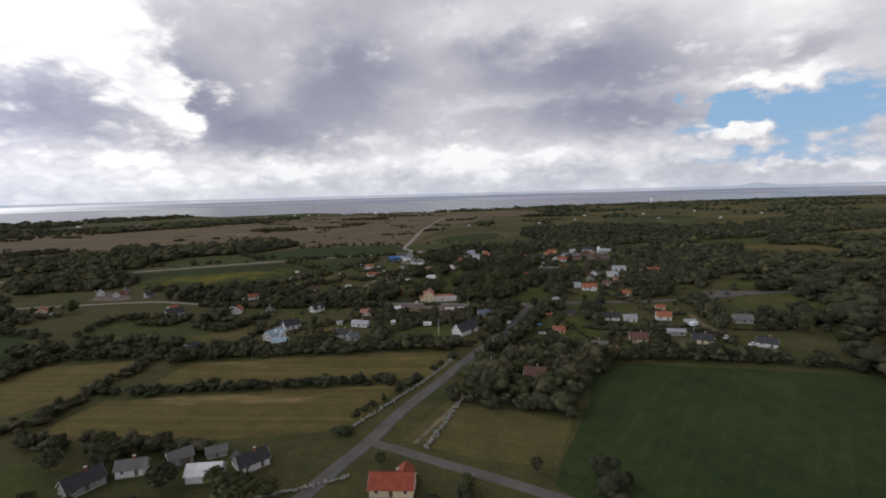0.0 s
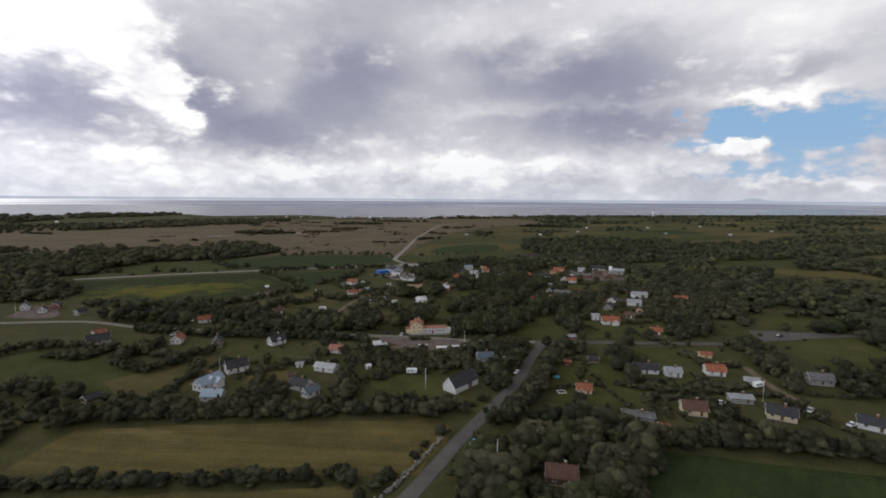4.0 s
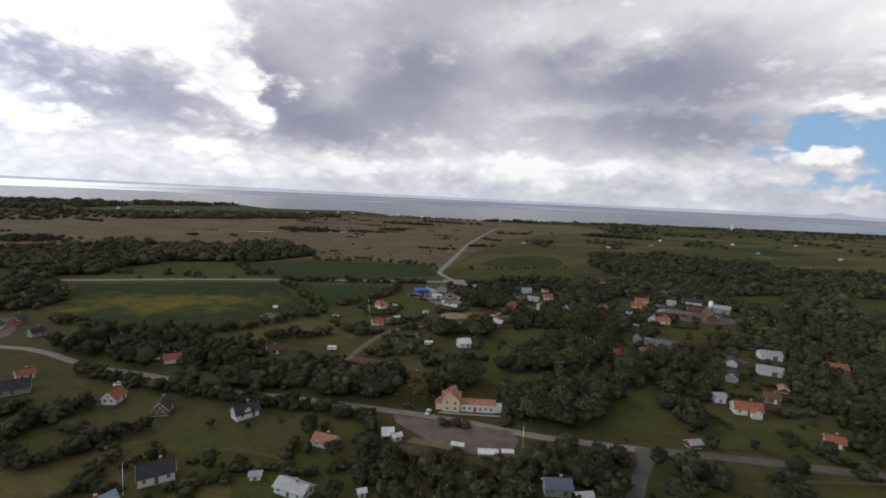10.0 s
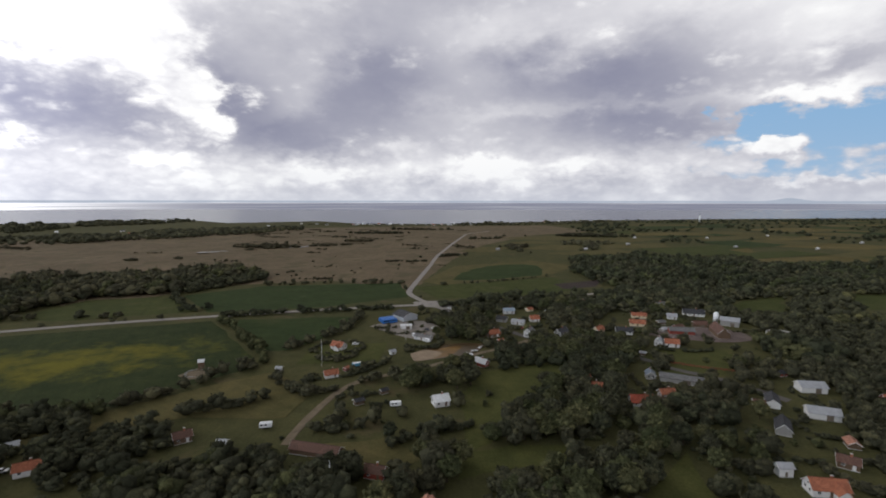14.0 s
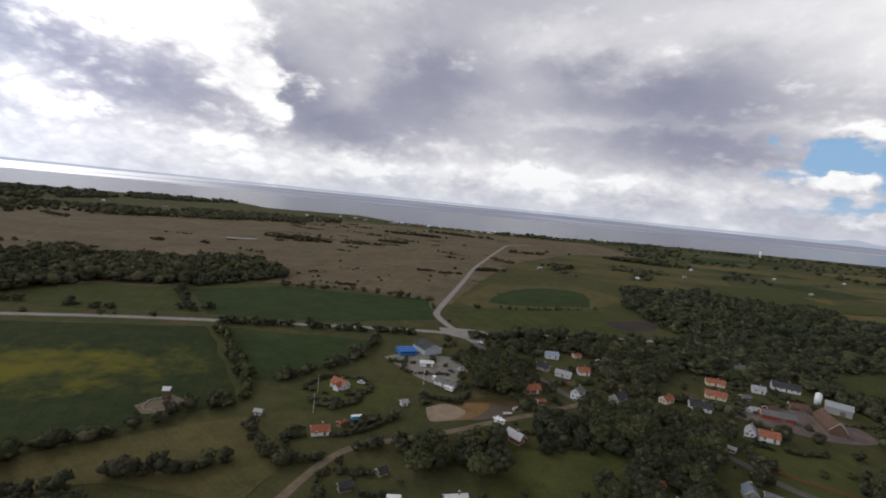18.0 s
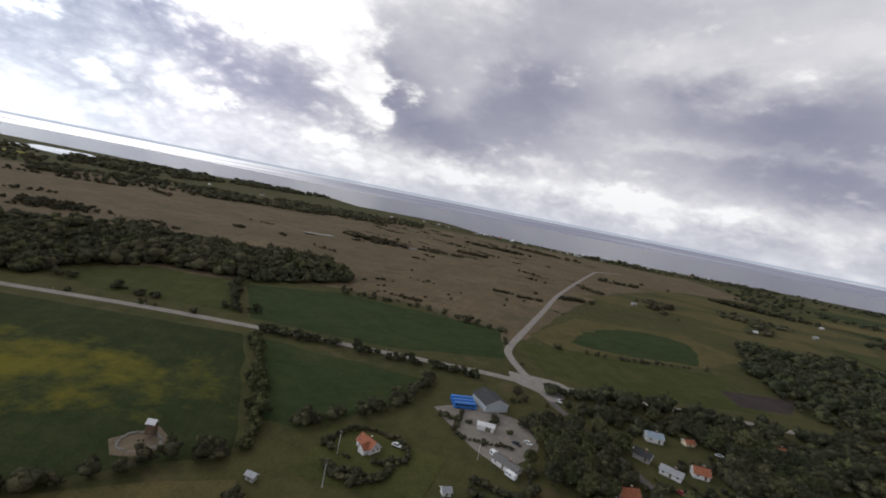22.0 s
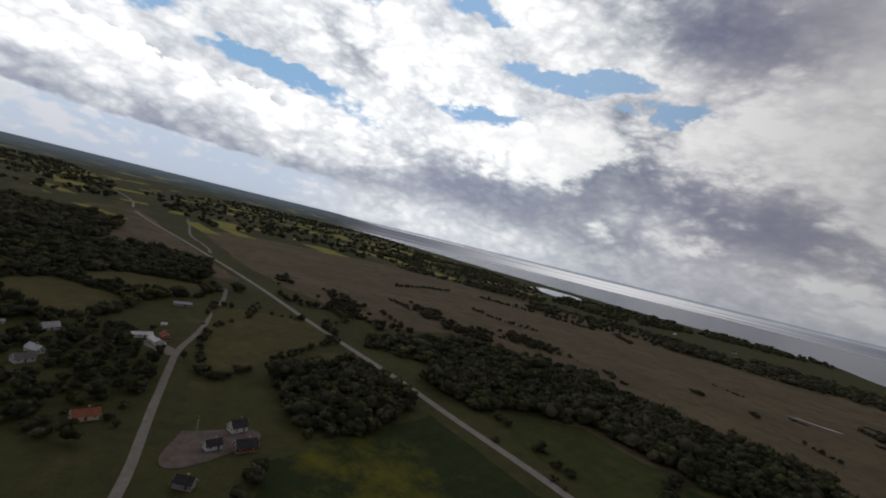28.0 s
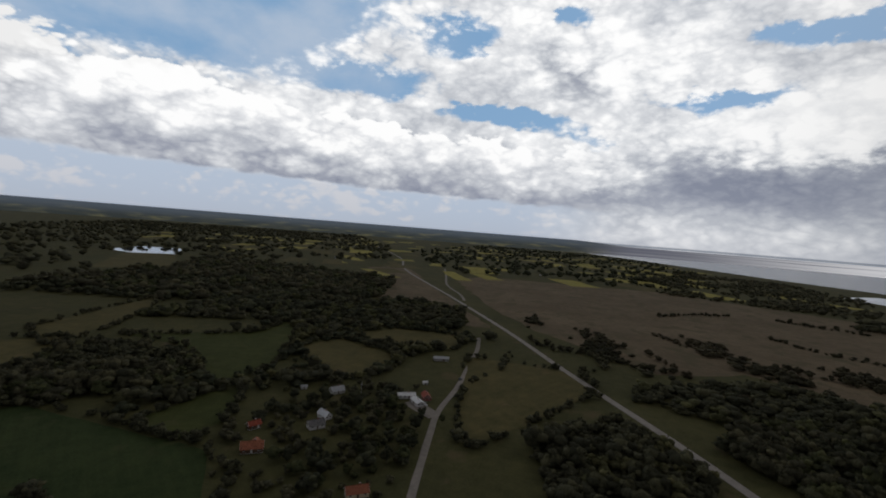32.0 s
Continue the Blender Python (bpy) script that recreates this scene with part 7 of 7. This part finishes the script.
# clipped hedges and fence-line shrubs round single plots
for hx, hy, r in [p for p in SOLID if 3.4 < p[2] < 12 and -110 < p[0] < 215 and 235 < p[1] < 600][::3]:
    a_, half = rng.uniform(0, 0.5), r + rng.uniform(4.0, 8.0)
    u, v = (math.cos(a_) * half, math.sin(a_) * half), (-math.sin(a_) * half, math.cos(a_) * half)
    corners = [(hx - u[0] - v[0], hy - u[1] - v[1]), (hx + u[0] - v[0], hy + u[1] - v[1]), (hx + u[0] + v[0], hy + u[1] + v[1]), (hx - u[0] + v[0], hy - u[1] + v[1])]
    side = int(rng.integers(4))
    hedge([corners[side], corners[(side + 1) % 4], corners[(side + 2) % 4]], rng.uniform(1.6, 3.2), int(rng.integers(1 << 30)), 1.5, 0.7, gaps=0.12, label="dark hedge along the edge of a garden")
# heath shrubs and far groves
rng = np.random.default_rng(300)


def grove(cx, cy, long, deep, size, count, label="low dark grove standing on the heath"):
    """A grove drawn out along one line."""
    u, v, a = rng.normal(0, 0.42, count) * long, rng.normal(0, 0.42, count) * deep, rng.normal(0, 0.3)
    x, y = cx + u * math.cos(a) - v * math.sin(a), cy + u * math.sin(a) + v * math.cos(a)
    k = free(x, y, 3)
    plant("heath_grove", x[k], y[k], size, LOW_CROWNS, M["shrub"], label, "grove", rng, 0.8, 0.4)


for row in ((-388.7, 1151.2, 70, 22, 9, 80), (-453.3, 1147.8, 20, 10, 6, 18), (-286.3, 1190.3, 60, 8, 6, 26), (-242.8, 1299.9, 46, 12, 7, 30), (-250.5, 1565.4, 90, 16, 8, 60), (-150.1, 1749.3, 110, 20, 9, 70),
            (-306.3, 1218.6, 40, 10, 5, 20), (-538.9, 809.3, 34, 8, 4, 22), (-654.2, 755.7, 50, 28, 8, 60), (-886.7, 1098, 60, 12, 6, 30), (-24, 1017.2, 36, 10, 6, 22), (-644.4, 650.9, 50, 22, 8, 50),
            (55.8, 1152.5, 50, 14, 9, 70), (135.7, 1172.9, 60, 16, 9, 80), (225, 1108.3, 60, 20, 9, 80), (195.4, 1448.2, 90, 24, 9, 60), (55.1, 1392.6, 70, 12, 7, 40), (342.2, 1488.9, 120, 24, 10, 90), (-744.4, 617.6, 90, 26, 7, 50),
            (-707.4, 487.6, 60, 18, 7, 45), (-641, 483.4, 70, 20, 7, 50), (-803.3, 402, 60, 14, 6, 30)):
    grove(*row)
for i in range(60):
    cy = rng.uniform(760, 1750)
    cx = rng.uniform(-760 + (cy - 760) * 0.25, 10)
    grove(cx, cy, rng.uniform(6, 42), rng.uniform(2, 6), rng.uniform(1.8, 5.0), int(rng.integers(5, 26)), "low dark shrubs scattered on the heath")
x, y = rng.normal(-190, 70, 26), rng.normal(840, 60, 26)
k = free(x, y, 3)
plant("heath_shrubs", x[k], y[k], 3.0, LOW_CROWNS, M["shrub"], "low dark shrubs scattered on the heath", "shrubs", rng, 0.8, 0.5)


# far fields; the bright ones carry a patch of sunlight in their colour
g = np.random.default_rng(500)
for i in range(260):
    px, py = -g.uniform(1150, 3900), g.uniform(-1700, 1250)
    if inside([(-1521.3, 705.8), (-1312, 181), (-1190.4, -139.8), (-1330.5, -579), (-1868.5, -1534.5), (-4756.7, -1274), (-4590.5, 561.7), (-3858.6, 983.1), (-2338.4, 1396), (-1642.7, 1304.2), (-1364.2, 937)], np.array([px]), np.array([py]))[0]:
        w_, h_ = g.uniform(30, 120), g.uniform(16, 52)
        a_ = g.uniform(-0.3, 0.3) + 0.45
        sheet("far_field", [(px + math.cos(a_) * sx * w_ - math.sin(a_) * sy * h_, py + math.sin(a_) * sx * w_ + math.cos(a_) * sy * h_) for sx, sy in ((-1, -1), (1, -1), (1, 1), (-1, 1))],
              0.12 + 0.01 * (i % 9), M[("sunny", "meadow", "sunny")[i % 3]], "distant field in a patchwork coloured as if sunlit", "field", 10, 40)


for i in range(150):
    px, py = g.uniform(300, 2600), g.uniform(1000, 2600)
    if inside([(330, 1120), (340, 1650), (900, 2350), (2400, 2620), (2600, 1500), (1300, 1050), (700, 980)], np.array([px]), np.array([py]))[0]:
        w_, h_ = g.uniform(40, 130), g.uniform(25, 70)
        a_ = g.uniform(-0.3, 0.3) + 0.3
        sheet("far_field", [(px + math.cos(a_) * sx * w_ - math.sin(a_) * sy * h_, py + math.sin(a_) * sx * w_ + math.cos(a_) * sy * h_) for sx, sy in ((-1, -1), (1, -1), (1, 1), (-1, 1))],
              0.12 + 0.01 * (i % 9), M[("meadow", "crop", "hay", "crop_dark", "meadow")[i % 5]], "distant field between dark woods", "field", 10, 40)


def far_wood(poly, spacing, size, seed, cover=1.0):
    g = np.random.default_rng(seed)
    x, y = scatter(poly, spacing, g)
    k = g.uniform(size=len(x)) < cover * np.clip(1.0 + 1.3 * swell(x / 2.5, y / 2.5, seed), 0.05, 2.2)
    x, y = x[k], y[k]
    k = free(x, y, 4)
    plant("far_woodland", x[k], y[k], size, FAR_CROWNS, M["leaf"], "distant dark woodland on flat land", "woodland", g, 0.8, 0.35)


far_wood([(-1225.5, 1078.9), (-1074.8, 1364.7), (-858.4, 1644.7), (-604.3, 1860.7), (-531.1, 1777.2), (-513.4, 1666.8), (-696.5, 1399.2), (-966.7, 1099.6), (-1091.7, 970.7)], 14, 12, 401, 0.8)
far_wood([(-1869, 1621), (-1760.4, 1895.2), (-1634.5, 2119), (-1335.8, 2330.9), (-1168.5, 2245.3), (-1245.8, 2027.8), (-1357.1, 1809.2), (-1255, 1362.9), (-1446.1, 1242.4)], 20, 15, 402, 0.5)
far_wood([(-1424.2, 719.4), (-1255.4, 1080.7), (-1446.1, 1242.4), (-1836.4, 1416), (-2435.2, 1451.9), (-2652.9, 1081.4), (-1978.1, 647.2)], 17, 11, 409, 0.5)
far_wood([(415.3, 1254.2), (323.2, 1703.8), (411.5, 2054.2), (889.6, 2456.5), (2188.1, 2762.7), (2592.6, 1814.6), (1495.5, 1209.4), (695.2, 1265.6)], 26, 11, 403, 0.3)
far_wood([(-34.5, 1981.8), (331.3, 2083.9), (889.4, 2486.5), (789.3, 2506), (330.5, 2253.8), (-55.4, 2084.2)], 20, 12, 404, 0.5)
far_wood([(1098.1, 606.5), (1495.5, 1209.4), (2592.6, 1814.6), (3788.8, 2620.3), (4395.5, 1223.2), (2400.3, 213.7), (1199.6, 203.4)], 34, 14, 405, 0.34)
far_wood([(55.5, 1055.6), (216, 1103.3), (415.3, 1254.2), (324.9, 1333.8), (145.2, 1263), (36, 1152.5)], 13, 9, 406, 0.42)
far_wood([(-1521.3, 705.8), (-1312, 181), (-2457.8, -276.5), (-4656.9, -190), (-4590.5, 561.7), (-3850.1, 1160.8), (-2646.2, 1181.2)], 30, 16, 407, 0.26)
far_wood([(-647.2, -239), (-1213.9, -421.8), (-1742.7, -140.2), (-2675, -457.7), (-4466.9, -1400.6), (-3298, -2911.7), (-1062.7, -1506.8)], 32, 18, 408, 0.34)
